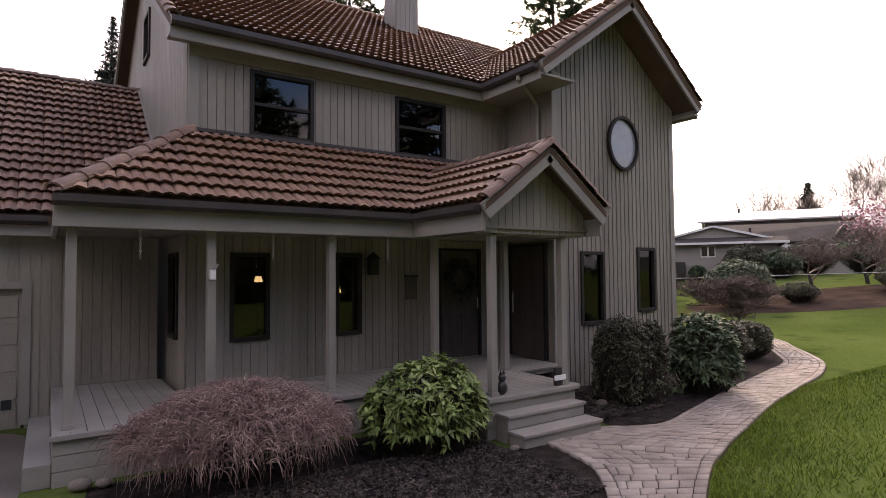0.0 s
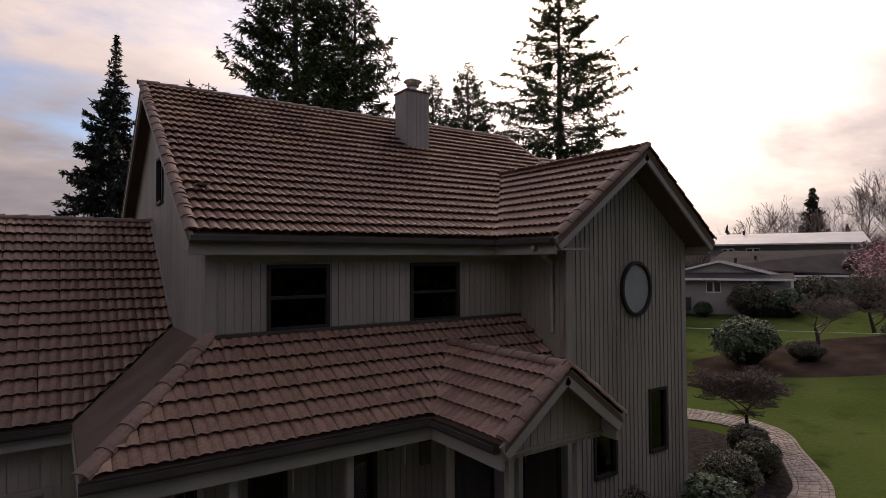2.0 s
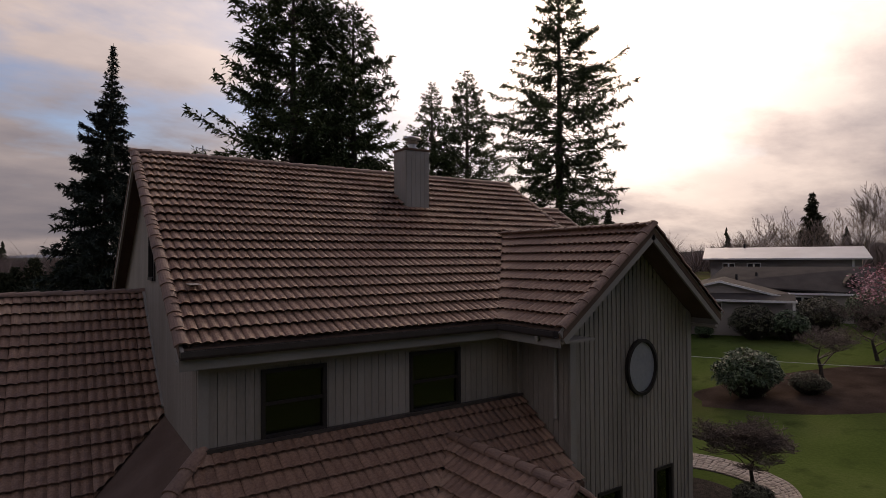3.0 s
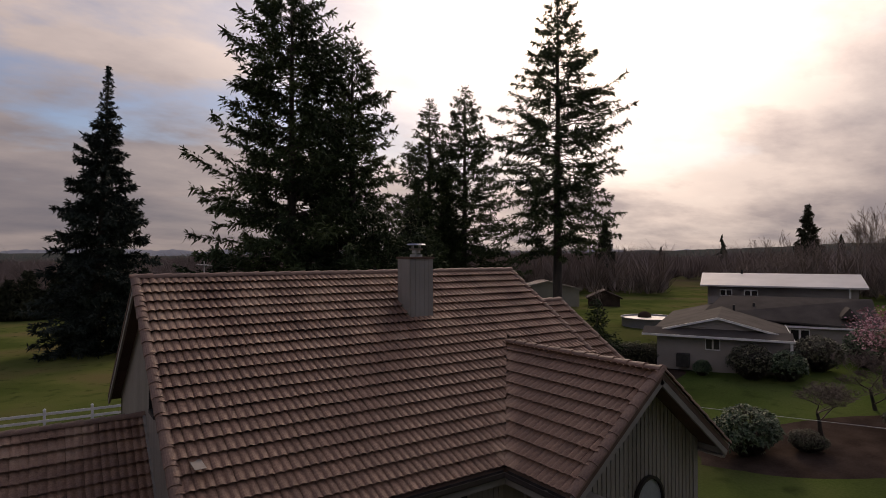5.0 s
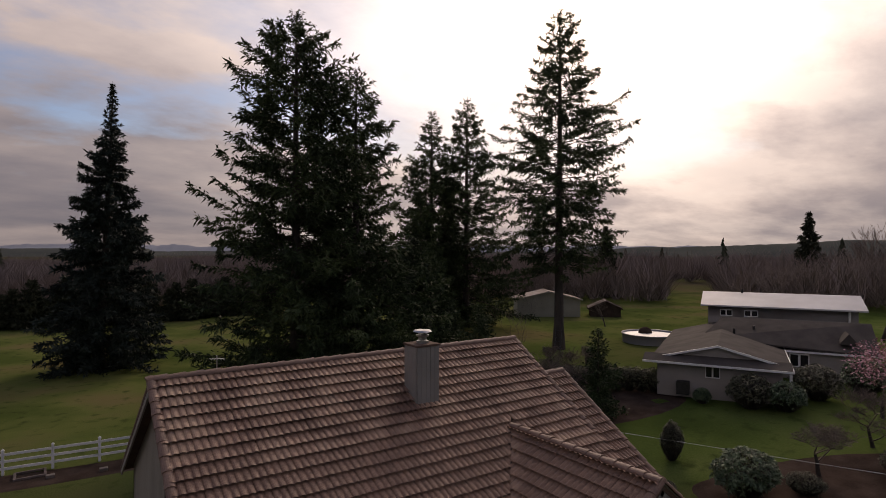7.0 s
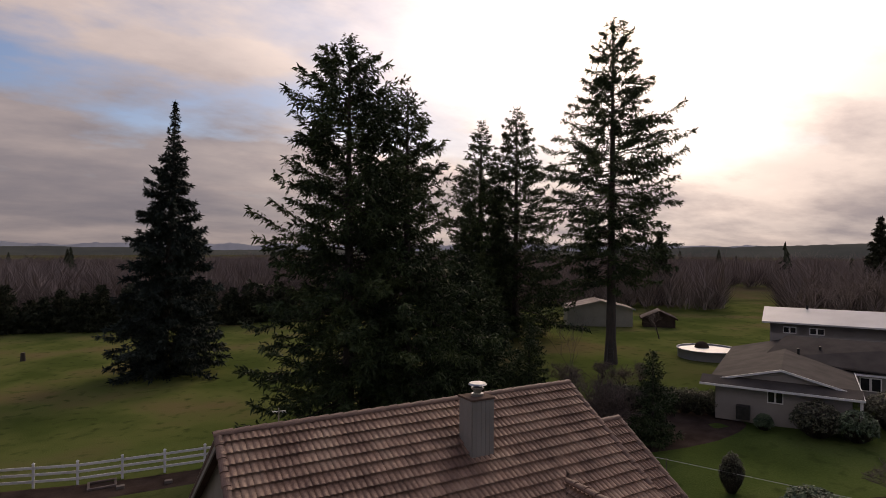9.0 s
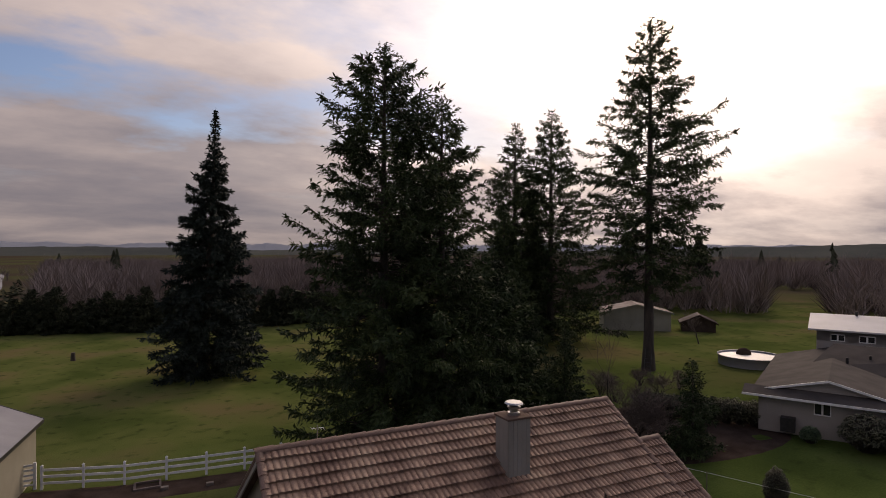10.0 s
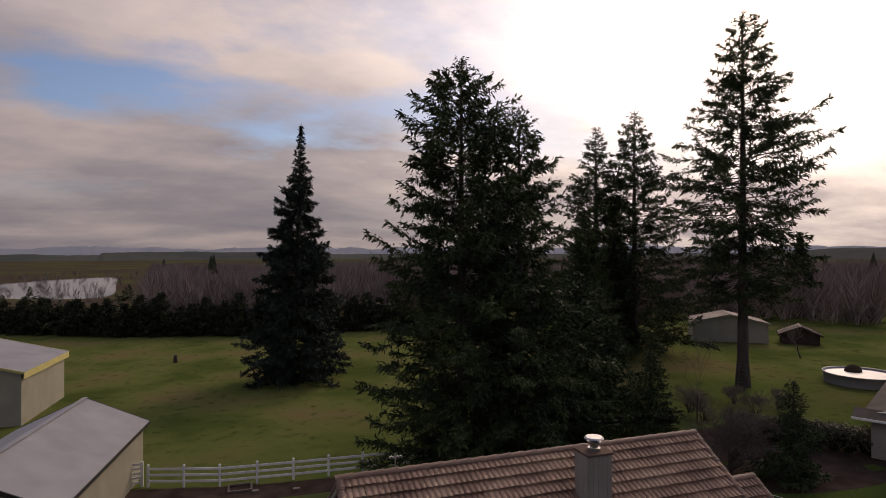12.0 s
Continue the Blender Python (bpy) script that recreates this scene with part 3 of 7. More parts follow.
# unseen floors part the storeys and a backing wall is added, keeping rooms dark
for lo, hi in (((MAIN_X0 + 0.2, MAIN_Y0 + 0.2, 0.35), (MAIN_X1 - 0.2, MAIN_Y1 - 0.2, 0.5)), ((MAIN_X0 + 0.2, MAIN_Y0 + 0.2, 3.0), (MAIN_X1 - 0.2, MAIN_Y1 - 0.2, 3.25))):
    part("floor_slab", box(lo, hi), ROOMDARK, house)
part("room_backing", box((MAIN_X0 + 0.2, 12.2, 0.5), (MAIN_X1 - 0.2, 12.3, 5.7)), ROOMDARK, house)

# corner boards, frieze boards and soffits
for x, y, z0, z1 in ((MAIN_X0 + 0.06, MAIN_Y0 - 0.03, 4.0, 5.5), (WING_X0 + 0.05, WING_Y0 - 0.03, 0.1, 5.75), (WING_X1 - 0.05, WING_Y0 - 0.03, 0.0, 5.75), (WING_X0 - 0.03, MAIN_Y0 - 0.06, 3.6, 5.5)):
    part("corner_board", box((x - 0.07, y - 0.012, z0), (x + 0.07, y + 0.05, z1), 0.004), TRIM, house)
part("frieze_board", box((MAIN_X0, MAIN_Y0 - 0.05, 5.22), (WING_X0 - 0.03, MAIN_Y0 - 0.028, 5.42), 0.004), TRIM, house)
part("soffit", box((RAKE_X0, EAVE_Y + 0.03, 5.38), (WEX0 + 0.05, MAIN_Y0, 5.42)), TRIM, house)
part("soffit", box((WEX0 + 0.03, WING_FRONT + 0.05, 5.38), (WING_X0, MAIN_Y0, 5.42)), TRIM, house)
part("soffit", box((WING_X1, WING_FRONT + 0.05, 5.34), (WEX1 - 0.03, MAIN_Y0, 5.38)), TRIM, house)


# ---- roofs ----
def roof_face(parent, origin, u, v, nu, nv, w, e, clips=(), singles=300, seed=0):
    """Courses of tiles on a slope: u along the eave, v up the slope; clips keep what lies on the far side of (point, normal)."""
    rnd = random.Random(seed)
    O, U, V = Vector(origin), Vector(u).normalized(), Vector(v).normalized()
    N = U.cross(V)
    prof = [(0.0, 0.0), (0.06, 0.016), (0.17, 0.028), (0.28, 0.025), (0.38, 0.012), (0.46, 0.001), (0.52, 0.001), (0.58, 0.016), (0.68, 0.028), (0.79, 0.025), (0.89, 0.012), (0.985, 0.0)]
    lip, tuck = 0.070, 0.05
    base = [(a * w, 0.0, h + lip) for a, h in prof] + [(a * w, e + tuck, h + 0.002) for a, h in prof] + [(a * w, 0.055, h + lip - 0.066) for a, h in prof]
    n = len(prof)
    quads = [(i, i + 1, n + i + 1, n + i) for i in range(n - 1)] + [(2 * n + i, 2 * n + i + 1, i + 1, i) for i in range(n - 1)]
    shared = bpy.data.meshes.new("tile")
    shared.from_pydata(base, [], quads)
    shared.materials.append(TILE)
    rest_v, rest_f = [], []
    made = 0
    for j in range(nv):
        for i in range(nu):
            m = Matrix.Translation(O + U * (i * w) + V * (j * e)) @ Matrix((U, V, N)).transposed().to_4x4() @ pose(rnd.uniform(-0.003, 0.003), rnd.uniform(-0.004, 0.004), 0, rnd.uniform(-0.4, 0.4), rnd.uniform(-0.4, 0.4), rnd.uniform(-0.3, 0.3))
            corners = [m @ Vector(c) for c in ((0, 0, 0), (w, 0, 0), (0, e, 0), (w, e, 0))]
            side = [[(c - Vector(p)).dot(Vector(k)) for c in corners] for p, k in clips]
            if any(max(s) <= 0.01 for s in side):
                continue
            cut = [c for c, s in zip(clips, side) if min(s) < -0.01]
            if not cut and made < singles:
                ob = new("tile", shared)
                ob.parent = parent
                ob.matrix_parent_inverse = Matrix.Identity(4)
                ob.matrix_basis = m
                made += 1
                continue
            bm = bmesh.new()
            vs = [bm.verts.new(m @ Vector(c)) for c in base]
            for q in quads:
                bm.faces.new([vs[k] for k in q])
            for p, k in cut:
                bmesh.ops.bisect_plane(bm, geom=[*bm.verts, *bm.edges, *bm.faces], plane_co=p, plane_no=k, clear_inner=True)
            if not bm.faces:
                bm.free()
                continue
            if made < singles:
                part("tile", bm, TILE, parent)
                made += 1
            else:
                bm.verts.index_update()
                o = len(rest_v)
                rest_v += [tuple(x.co) for x in bm.verts]
                rest_f += [[o + x.index for x in f.verts] for f in bm.faces]
                bm.free()
    if rest_v:
        me = bpy.data.meshes.new("tiles")
        me.from_pydata(rest_v, [], rest_f)
        link("tiles", me, TILE, parent, kind="stuff")


def slab_roof(name, pts, thick, mat, label=""):
    """The boarding under a slope: a flat polygon given thickness downward."""
    bm = bmesh.new()
    a = [bm.verts.new(p) for p in pts]
    b = [bm.verts.new((x, y, z - thick)) for x, y, z in pts]
    bm.faces.new(a)
    bm.faces.new(b[::-1])
    for i in range(len(a)):
        j = (i + 1) % len(a)
        bm.faces.new((b[i], b[j], a[j], a[i]))
    bmesh.ops.recalc_face_normals(bm, faces=bm.faces)
    return part(name, bm, mat, house, label)


cap_meshes = {}


def caps(parent, p, q, length=0.36, r=0.115, mat=None):
    """Overlapping half-round cap tiles from p to q, the lower end first."""
    p, q = Vector(p), Vector(q)
    d = (q - p).normalized()
    s = d.cross(Vector((0, 0, 1))).normalized()
    n = s.cross(d)
    key = (length, r)
    if key not in cap_meshes:
        k = 9
        V, F = [], []
        for y, rr in ((0.0, r), (length + 0.06, r * 0.86)):
            for t in np.linspace(0, math.pi, k):
                V.append((-rr * math.cos(t), y, rr * 0.75 * math.sin(t) - 0.03))
        for t in np.linspace(0, math.pi, k):
            V.append((-(r - 0.03) * math.cos(t), 0.0, (r - 0.03) * 0.75 * math.sin(t) - 0.03))
        F = [(i, i + 1, k + i + 1, k + i) for i in range(k - 1)] + [(2 * k + i, 2 * k + i + 1, i + 1, i) for i in range(k - 1)]
        me = bpy.data.meshes.new("cap_tile")
        me.from_pydata(V, [], F)
        me.materials.append(TILE_WORN)
        cap_meshes[key] = me
    count = max(1, round((q - p).length / length))
    step = (q - p).length / count
    rnd = random.Random(int(p.x * 100 + q.y * 10))
    for i in range(count):
        ob = new("cap_tile", cap_meshes[key])
        ob.parent = parent
        ob.matrix_parent_inverse = Matrix.Identity(4)
        ob.matrix_basis = Matrix.Translation(p + d * (i * step)) @ Matrix((s, d, n)).transposed().to_4x4() @ pose(0, 0, 0.035, rnd.uniform(-2.5, -1), rnd.uniform(-2, 2), rnd.uniform(-1, 1))


TW, TE = 0.28, 0.295
UP = 0.012
# main roof, front slope with a valley at the wing, and the back slope
front_pts = [(RAKE_X0, EAVE_Y, EAVE_Z), (WEX0, EAVE_Y, EAVE_Z), (WRX, WEND_Y, WRZ), (RAKE_X1, WEND_Y - 0.9, EAVE_Z + (WEND_Y - 0.9 - EAVE_Y) * SLOPE), (RAKE_X1, RIDGE_Y, RIDGE_Z), (RAKE_X0, RIDGE_Y, RIDGE_Z)]
main_roof = slab_roof("roof", [(x, y, z - 0.01) for x, y, z in front_pts], 0.12, FLASH, "brown interlocking tile roof with mossy patches")
valley_n = Vector((-(WEND_Y - EAVE_Y), WRX - WEX0, 0)).normalized()      # keeps the main slope's side
vm = Vector((0, 1, SLOPE)).normalized()
# right of the wing ridge the main slope only shows above the wing's far slope
right_n = Vector((WEND_Y - EAVE_Y, WRX - WEX0, 0)).normalized()
len_main = math.hypot(RIDGE_Y - EAVE_Y, RIDGE_Z - EAVE_Z)
NM = int(round((RAKE_X1 - RAKE_X0) / TW))
roof_face(main_roof, (RAKE_X0, EAVE_Y, EAVE_Z + UP), (1, 0, 0), vm, 28, int(len_main / TE) + 1, TW, len_main / (int(len_main / TE) + 1),
          [((WEX0, EAVE_Y, 0), valley_n)], 300, 1)
roof_face(main_roof, (RAKE_X0 + 28 * TW, EAVE_Y, EAVE_Z + UP), (1, 0, 0), vm, NM - 28, int(len_main / TE) + 1, TW, len_main / (int(len_main / TE) + 1),
          [((WRX, WEND_Y, 0), right_n)], 0, 2)
slab_roof("roof", [(RAKE_X0, RIDGE_Y, RIDGE_Z - 0.01), (RAKE_X1, RIDGE_Y, RIDGE_Z - 0.01), (RAKE_X1, 2 * RIDGE_Y - EAVE_Y, EAVE_Z), (RAKE_X0, 2 * RIDGE_Y - EAVE_Y, EAVE_Z)], 0.12, FLASH)
caps(main_roof, (RAKE_X1, RIDGE_Y, RIDGE_Z + 0.02), (RAKE_X0, RIDGE_Y, RIDGE_Z + 0.02))
caps(main_roof, (RAKE_X0 + 0.04, EAVE_Y, EAVE_Z + 0.03), (RAKE_X0 + 0.04, RIDGE_Y, RIDGE_Z + 0.03), 0.34, 0.10)
caps(main_roof, (RAKE_X1 - 0.04, WEND_Y - 0.6, EAVE_Z + (WEND_Y - 0.6 - EAVE_Y) * SLOPE + 0.03), (RAKE_X1 - 0.04, RIDGE_Y, RIDGE_Z + 0.03), 0.34, 0.10)
# a lower, narrow gabled piece beside the main gable end
EXY, EXZ, EXX = 12.29, 8.1, 14.45
ext = slab_roof("roof", [(RAKE_X1 - 0.3, EXY, EXZ), (EXX, EXY, EXZ), (EXX, 8.9, EXZ - (EXY - 8.9) * SLOPE), (RAKE_X1 - 0.3, 8.9, EXZ - (EXY - 8.9) * SLOPE)], 0.12, FLASH, "small tiled roof over the side bay")
slab_roof("roof", [(RAKE_X1 - 0.3, EXY, EXZ), (EXX, EXY, EXZ), (EXX, 16.2, EXZ - (16.2 - EXY) * SLOPE), (RAKE_X1 - 0.3, 16.2, EXZ - (16.2 - EXY) * SLOPE)], 0.12, FLASH)
le = math.hypot(EXY - 8.9, (EXY - 8.9) * SLOPE)
roof_face(ext, (RAKE_X1 - 0.02, 8.9, EXZ - (EXY - 8.9) * SLOPE + UP), (1, 0, 0), vm, 3, int(le / TE) + 1, (EXX - RAKE_X1) / 3, le / (int(le / TE) + 1), [], 60, 3)
caps(ext, (EXX, EXY, EXZ + 0.02), (RAKE_X1, EXY, EXZ + 0.02))
caps(ext, (EXX - 0.04, 8.9, EXZ - (EXY - 8.9) * SLOPE + 0.03), (EXX - 0.04, EXY, EXZ + 0.03), 0.34, 0.10)
part("wall", prism([(MAIN_X1, 9.2), (EXX - 0.25, 9.2), (EXX - 0.25, 15.9), (MAIN_X1, 15.9)], 0.0, 5.6), SIDING, house)

# wing roof
wl_n = Vector((WRX - WEX0, 0, 0))
wing_roof = slab_roof("roof", [(WEX0, WING_FRONT, EAVE_Z - 0.01), (WRX, WING_FRONT, WRZ - 0.01), (WRX, WEND_Y, WRZ - 0.01), (WEX0, EAVE_Y, EAVE_Z - 0.01)], 0.12, FLASH, "brown tiled gable roof of the wing")
slab_roof("roof", [(WRX, WING_FRONT, WRZ - 0.01), (WEX1, WING_FRONT, EAVE_Z - 0.02), (WEX1, EAVE_Y + 0.3, EAVE_Z - 0.02), (WRX, WEND_Y, WRZ - 0.01)], 0.12, FLASH)
lw = math.hypot(WRX - WEX0, WRZ - EAVE_Z)
nw = int(round(lw / TE))
roof_face(wing_roof, (WEX0, WEND_Y + 0.1, EAVE_Z + UP), (0, -1, 0), Vector((1, 0, WSLOPE)), int((WEND_Y + 0.1 - WING_FRONT) / TW) + 1, nw, (WEND_Y + 0.1 - WING_FRONT) / (int((WEND_Y + 0.1 - WING_FRONT) / TW) + 1), lw / nw,
          [((WEX0, EAVE_Y, 0), -valley_n)], 140, 4)
roof_face(wing_roof, (WEX1, WING_FRONT, EAVE_Z - 0.01 + UP), (0, 1, 0), Vector((-1, 0, WSLOPE)), 15, nw, TW, lw / nw, [((WRX, WEND_Y, 0), -right_n)], 0, 5)
caps(wing_roof, (WRX, WING_FRONT, WRZ + 0.02), (WRX, WEND_Y, WRZ + 0.02))
caps(wing_roof, (WEX0, WING_FRONT + 0.05, EAVE_Z + 0.03), (WRX, WING_FRONT + 0.05, WRZ + 0.03), 0.34, 0.11)
caps(wing_roof, (WEX1, WING_FRONT + 0.05, EAVE_Z + 0.02), (WRX, WING_FRONT + 0.05, WRZ + 0.03), 0.34, 0.11)
part("valley_flashing", beam((WEX0 + 0.02, EAVE_Y, EAVE_Z + 0.03), (WRX, WEND_Y, WRZ + 0.03), 0.05, 0.03), GUTTER, main_roof)

# porch roof: front slope, hip slope towards the garage, small gable over the steps
PTOP = MAIN_Y0
PTZ = PE_Z + (PTOP - PE_Y) * PSLOPE
PGEND = PE_Y + (PGRZ - PE_Z) / PSLOPE
hx = PX0 + (PTOP - PE_Y)
porch_roof = slab_roof("roof", [(PX0, PE_Y, PE_Z - 0.01), (WING_X0, PE_Y, PE_Z - 0.01), (WING_X0, PTOP, PTZ - 0.01), (hx, PTOP, PTZ - 0.01)], 0.09, FLASH, "tiled porch roof, reddish and weathered")
hip_n = Vector((1, -1, 0)).normalized()
pv_n = Vector((-(PGEND - PE_Y), PGRX - PGX0, 0)).normalized()
pvr_n = Vector((PGEND - PE_Y, PGX1 - PGRX, 0)).normalized()
lp = math.hypot(PTOP - PE_Y, PTZ - PE_Z)
npv = 7
roof_face(porch_roof, (PX0, PE_Y, PE_Z + UP), (1, 0, 0), Vector((0, 1, PSLOPE)), 19, npv, 5.4 / 19, lp / npv, [((PX0, PE_Y, 0), hip_n), ((PGX0, PE_Y, 0), pv_n)], 300, 6)
roof_face(porch_roof, (PX0 + 5.4, PE_Y, PE_Z + UP), (1, 0, 0), Vector((0, 1, PSLOPE)), 7, npv, 2.0 / 7, lp / npv, [((PGX1, PE_Y, 0), pvr_n), ((WING_X0 - 0.03, 0, 0), Vector((-1, 0, 0)))], 60, 7)
GV_X = MAIN_X0
slab_roof("roof", [(PX0, PE_Y, PE_Z), (hx, PTOP, PTZ), (GV_X, GE_Y + (GV_X - PX0) * PSLOPE / GSLOPE + 0.05, PE_Z + (GV_X - PX0) * PSLOPE), (PX0, GE_Y, PE_Z)], 0.09, FLASH, "smooth weathered hip slope beside the garage roof")
caps(porch_roof, (PX0, PE_Y, PE_Z + 0.03), (hx, PTOP - 0.02, PTZ + 0.03), 0.34, 0.12)
pg_l = slab_roof("roof", [(PGX0, PG_FRONT, PE_Z), (PGRX, PG_FRONT, PGRZ), (PGRX, PGEND, PGRZ), (PGX0, PE_Y, PE_Z)], 0.08, FLASH, "small tiled gable over the porch steps")
slab_roof("roof", [(PGRX, PG_FRONT, PGRZ), (PGX1, PG_FRONT, PE_Z), (PGX1, PE_Y, PE_Z), (PGRX, PGEND, PGRZ)], 0.08, FLASH)
lg = math.hypot(PGRX - PGX0, PGRZ - PE_Z)
ng = 5
wg = (PGEND + 0.1 - PG_FRONT) / 10
roof_face(pg_l, (PGX0, PGEND + 0.1, PE_Z + UP + 0.01), (0, -1, 0), Vector((1, 0, PGSLOPE)), 10, ng, wg, lg / ng, [((PGX0, PE_Y, 0), -pv_n)], 60, 8)
roof_face(pg_l, (PGX1, PG_FRONT, PE_Z + UP + 0.01), (0, 1, 0), Vector((-1, 0, PGSLOPE)), 10, ng, wg, lg / ng, [((PGX1, PE_Y, 0), -pvr_n)], 60, 9)
caps(pg_l, (PGRX, PG_FRONT, PGRZ + 0.03), (PGRX, PGEND, PGRZ + 0.03), 0.34, 0.12)
caps(pg_l, (PGX0, PG_FRONT + 0.05, PE_Z + 0.05), (PGRX, PG_FRONT + 0.05, PGRZ + 0.05), 0.34, 0.12)
caps(pg_l, (PGX1, PG_FRONT + 0.05, PE_Z + 0.05), (PGRX, PG_FRONT + 0.05, PGRZ + 0.05), 0.34, 0.12)
part("valley_flashing", beam((PGX0, PE_Y, PE_Z + 0.03), (PGRX, PGEND, PGRZ + 0.03), 0.05, 0.03), GUTTER, porch_roof)
part("wall_flashing", beam((hx, PTOP - 0.06, PTZ - 0.02 + 0.05), (WING_X0, PTOP - 0.06, PTZ + 0.03), 0.09, 0.05), GUTTER, porch_roof)

# garage roof
gar_roof = slab_roof("roof", [(GAR_X0 - 0.3, GE_Y, GE_Z - 0.01), (PX0, GE_Y, GE_Z - 0.01), (MAIN_X0, GE_Y + (MAIN_X0 - PX0) * PSLOPE / GSLOPE, GE_Z + (MAIN_X0 - PX0) * PSLOPE - 0.01), (MAIN_X0, GR_Y, GR_Z - 0.01), (GAR_X0 - 0.3, GR_Y, GR_Z - 0.01)], 0.12, FLASH, "reddish brown tiled garage roof")
slab_roof("roof", [(GAR_X0 - 0.3, GR_Y, GR_Z - 0.01), (MAIN_X0, GR_Y, GR_Z - 0.01), (MAIN_X0, 2 * GR_Y - GE_Y, GE_Z), (GAR_X0 - 0.3, 2 * GR_Y - GE_Y, GE_Z)], 0.12, FLASH)
gv_n = Vector((-(MAIN_X0 - PX0) * PSLOPE / GSLOPE, MAIN_X0 - PX0, 0)).normalized()
lgar = math.hypot(GR_Y - GE_Y, GR_Z - GE_Z)
ngv = int(round(lgar / TE))
roof_face(gar_roof, (MAIN_X0 - 20 * TW, GE_Y, GE_Z + UP), (1, 0, 0), Vector((0, 1, GSLOPE)), 20, ngv, TW, lgar / ngv, [((PX0 + 0.03, GE_Y, 0), gv_n)], 300, 10)
roof_face(gar_roof, (MAIN_X0 - 35 * TW, GE_Y, GE_Z + UP), (1, 0, 0), Vector((0, 1, GSLOPE)), 15, ngv, TW, lgar / ngv, [], 0, 11)
caps(gar_roof, (MAIN_X0, GR_Y, GR_Z + 0.02), (MAIN_X0 - 35 * TW, GR_Y, GR_Z + 0.02))
part("step_flashing", beam((MAIN_X0 - 0.03, GE_Y + 1.6, GE_Z + 1.6 * GSLOPE + 0.06), (MAIN_X0 - 0.03, GR_Y, GR_Z + 0.06), 0.05, 0.1), TRIM, house)

# fascias, barge boards and gutters
def fascia(p, q, h=0.2, t=0.035):
    part("fascia", beam(p, q, t, h, bevel=0.003), TRIM, house)


def gutter(p, q, w=0.12, h=0.11):
    p, q = Vector(p), Vector(q)
    d = (q - p).normalized()
    s = d.cross(Vector((0, 0, 1)))
    bm = bmesh.new()
    prof = [(-w / 2, h / 2), (-w / 2, -h / 2), (w / 4, -h / 2), (w / 2, -h / 6), (w / 2, h / 2), (w / 2 - 0.012, h / 2), (w / 2 - 0.012, -h / 6), (w / 4 - 0.01, -h / 2 + 0.012), (-w / 2 + 0.012, -h / 2 + 0.012), (-w / 2 + 0.012, h / 2)]
    a = [bm.verts.new(p + s * x + Vector((0, 0, z))) for x, z in prof]
    b = [bm.verts.new(q + s * x + Vector((0, 0, z))) for x, z in prof]
    for i in range(len(prof)):
        j = (i + 1) % len(prof)
        bm.faces.new((a[i], b[i], b[j], a[j]))
    bm.faces.new(a)
    bm.faces.new(b[::-1])
    bmesh.ops.recalc_face_normals(bm, faces=bm.faces)
    part("gutter", bm, GUTTER, house, "dark painted gutter")


fascia((RAKE_X0, EAVE_Y + 0.02, 5.41), (WEX0 + 0.02, EAVE_Y + 0.02, 5.41), 0.19)
gutter((RAKE_X0, EAVE_Y - 0.06, 5.53), (WEX0 - 0.05, EAVE_Y - 0.06, 5.53))
fascia((WEX0 + 0.02, EAVE_Y + 0.02, 5.41), (WEX0 + 0.02, WING_FRONT + 0.08, 5.41), 0.19)
gutter((WEX0 - 0.06, EAVE_Y - 0.1, 5.53), (WEX0 - 0.06, WING_FRONT + 0.1, 5.53))
fascia((WEX1 - 0.02, WING_FRONT + 0.08, 5.40), (WEX1 - 0.02, 9.0, 5.40), 0.19)
for x0, x1, front, rz, ez in ((WEX0, WRX, WING_FRONT, WRZ, EAVE_Z), (WEX1, WRX, WING_FRONT, WRZ, EAVE_Z)):
    part("barge_board", beam((x0, front + 0.03, ez - 0.12), (x1, front + 0.03, rz - 0.12), 0.045, 0.24, bevel=0.004), TRIM, house)
for x0, x1, front, rz, ez in ((PGX0, PGRX, PG_FRONT, PGRZ, PE_Z), (PGX1, PGRX, PG_FRONT, PGRZ, PE_Z)):
    part("barge_board", beam((x0, front + 0.03, ez - 0.10), (x1, front + 0.03, rz - 0.10), 0.045, 0.22, bevel=0.004), TRIM, house)
for y0, z0, y1, z1 in ((EAVE_Y, EAVE_Z, RIDGE_Y, RIDGE_Z), (2 * RIDGE_Y - EAVE_Y, EAVE_Z, RIDGE_Y, RIDGE_Z)):
    part("barge_board", beam((RAKE_X0 + 0.03, y0, z0 - 0.12), (RAKE_X0 + 0.03, y1, z1 - 0.12), 0.045, 0.24, bevel=0.004), TRIM, house)
    part("barge_board", beam((RAKE_X1 - 0.03, y0, z0 - 0.12), (RAKE_X1 - 0.03, y1, z1 - 0.12), 0.045, 0.24, bevel=0.004), TRIM, house)
part("gable_soffit", beam((MAIN_X0 - 0.12, EAVE_Y + 0.2, EAVE_Z - 0.1), (MAIN_X0 - 0.12, RIDGE_Y, RIDGE_Z - 0.15), 0.24, 0.03), TRIM, house)
fascia((PX0, PE_Y + 0.05, 2.75), (PGX0 + 0.02, PE_Y + 0.05, 2.75), 0.24, 0.05)
gutter((PX0 - 0.02, PE_Y - 0.05, 2.90), (PGX0 - 0.04, PE_Y - 0.05, 2.90))
fascia((PGX0 + 0.03, PE_Y + 0.05, 2.75), (PGX0 + 0.03, PG_FRONT + 0.08, 2.75), 0.24, 0.05)
gutter((PGX0 - 0.06, PE_Y - 0.08, 2.90), (PGX0 - 0.06, PG_FRONT + 0.1, 2.90))
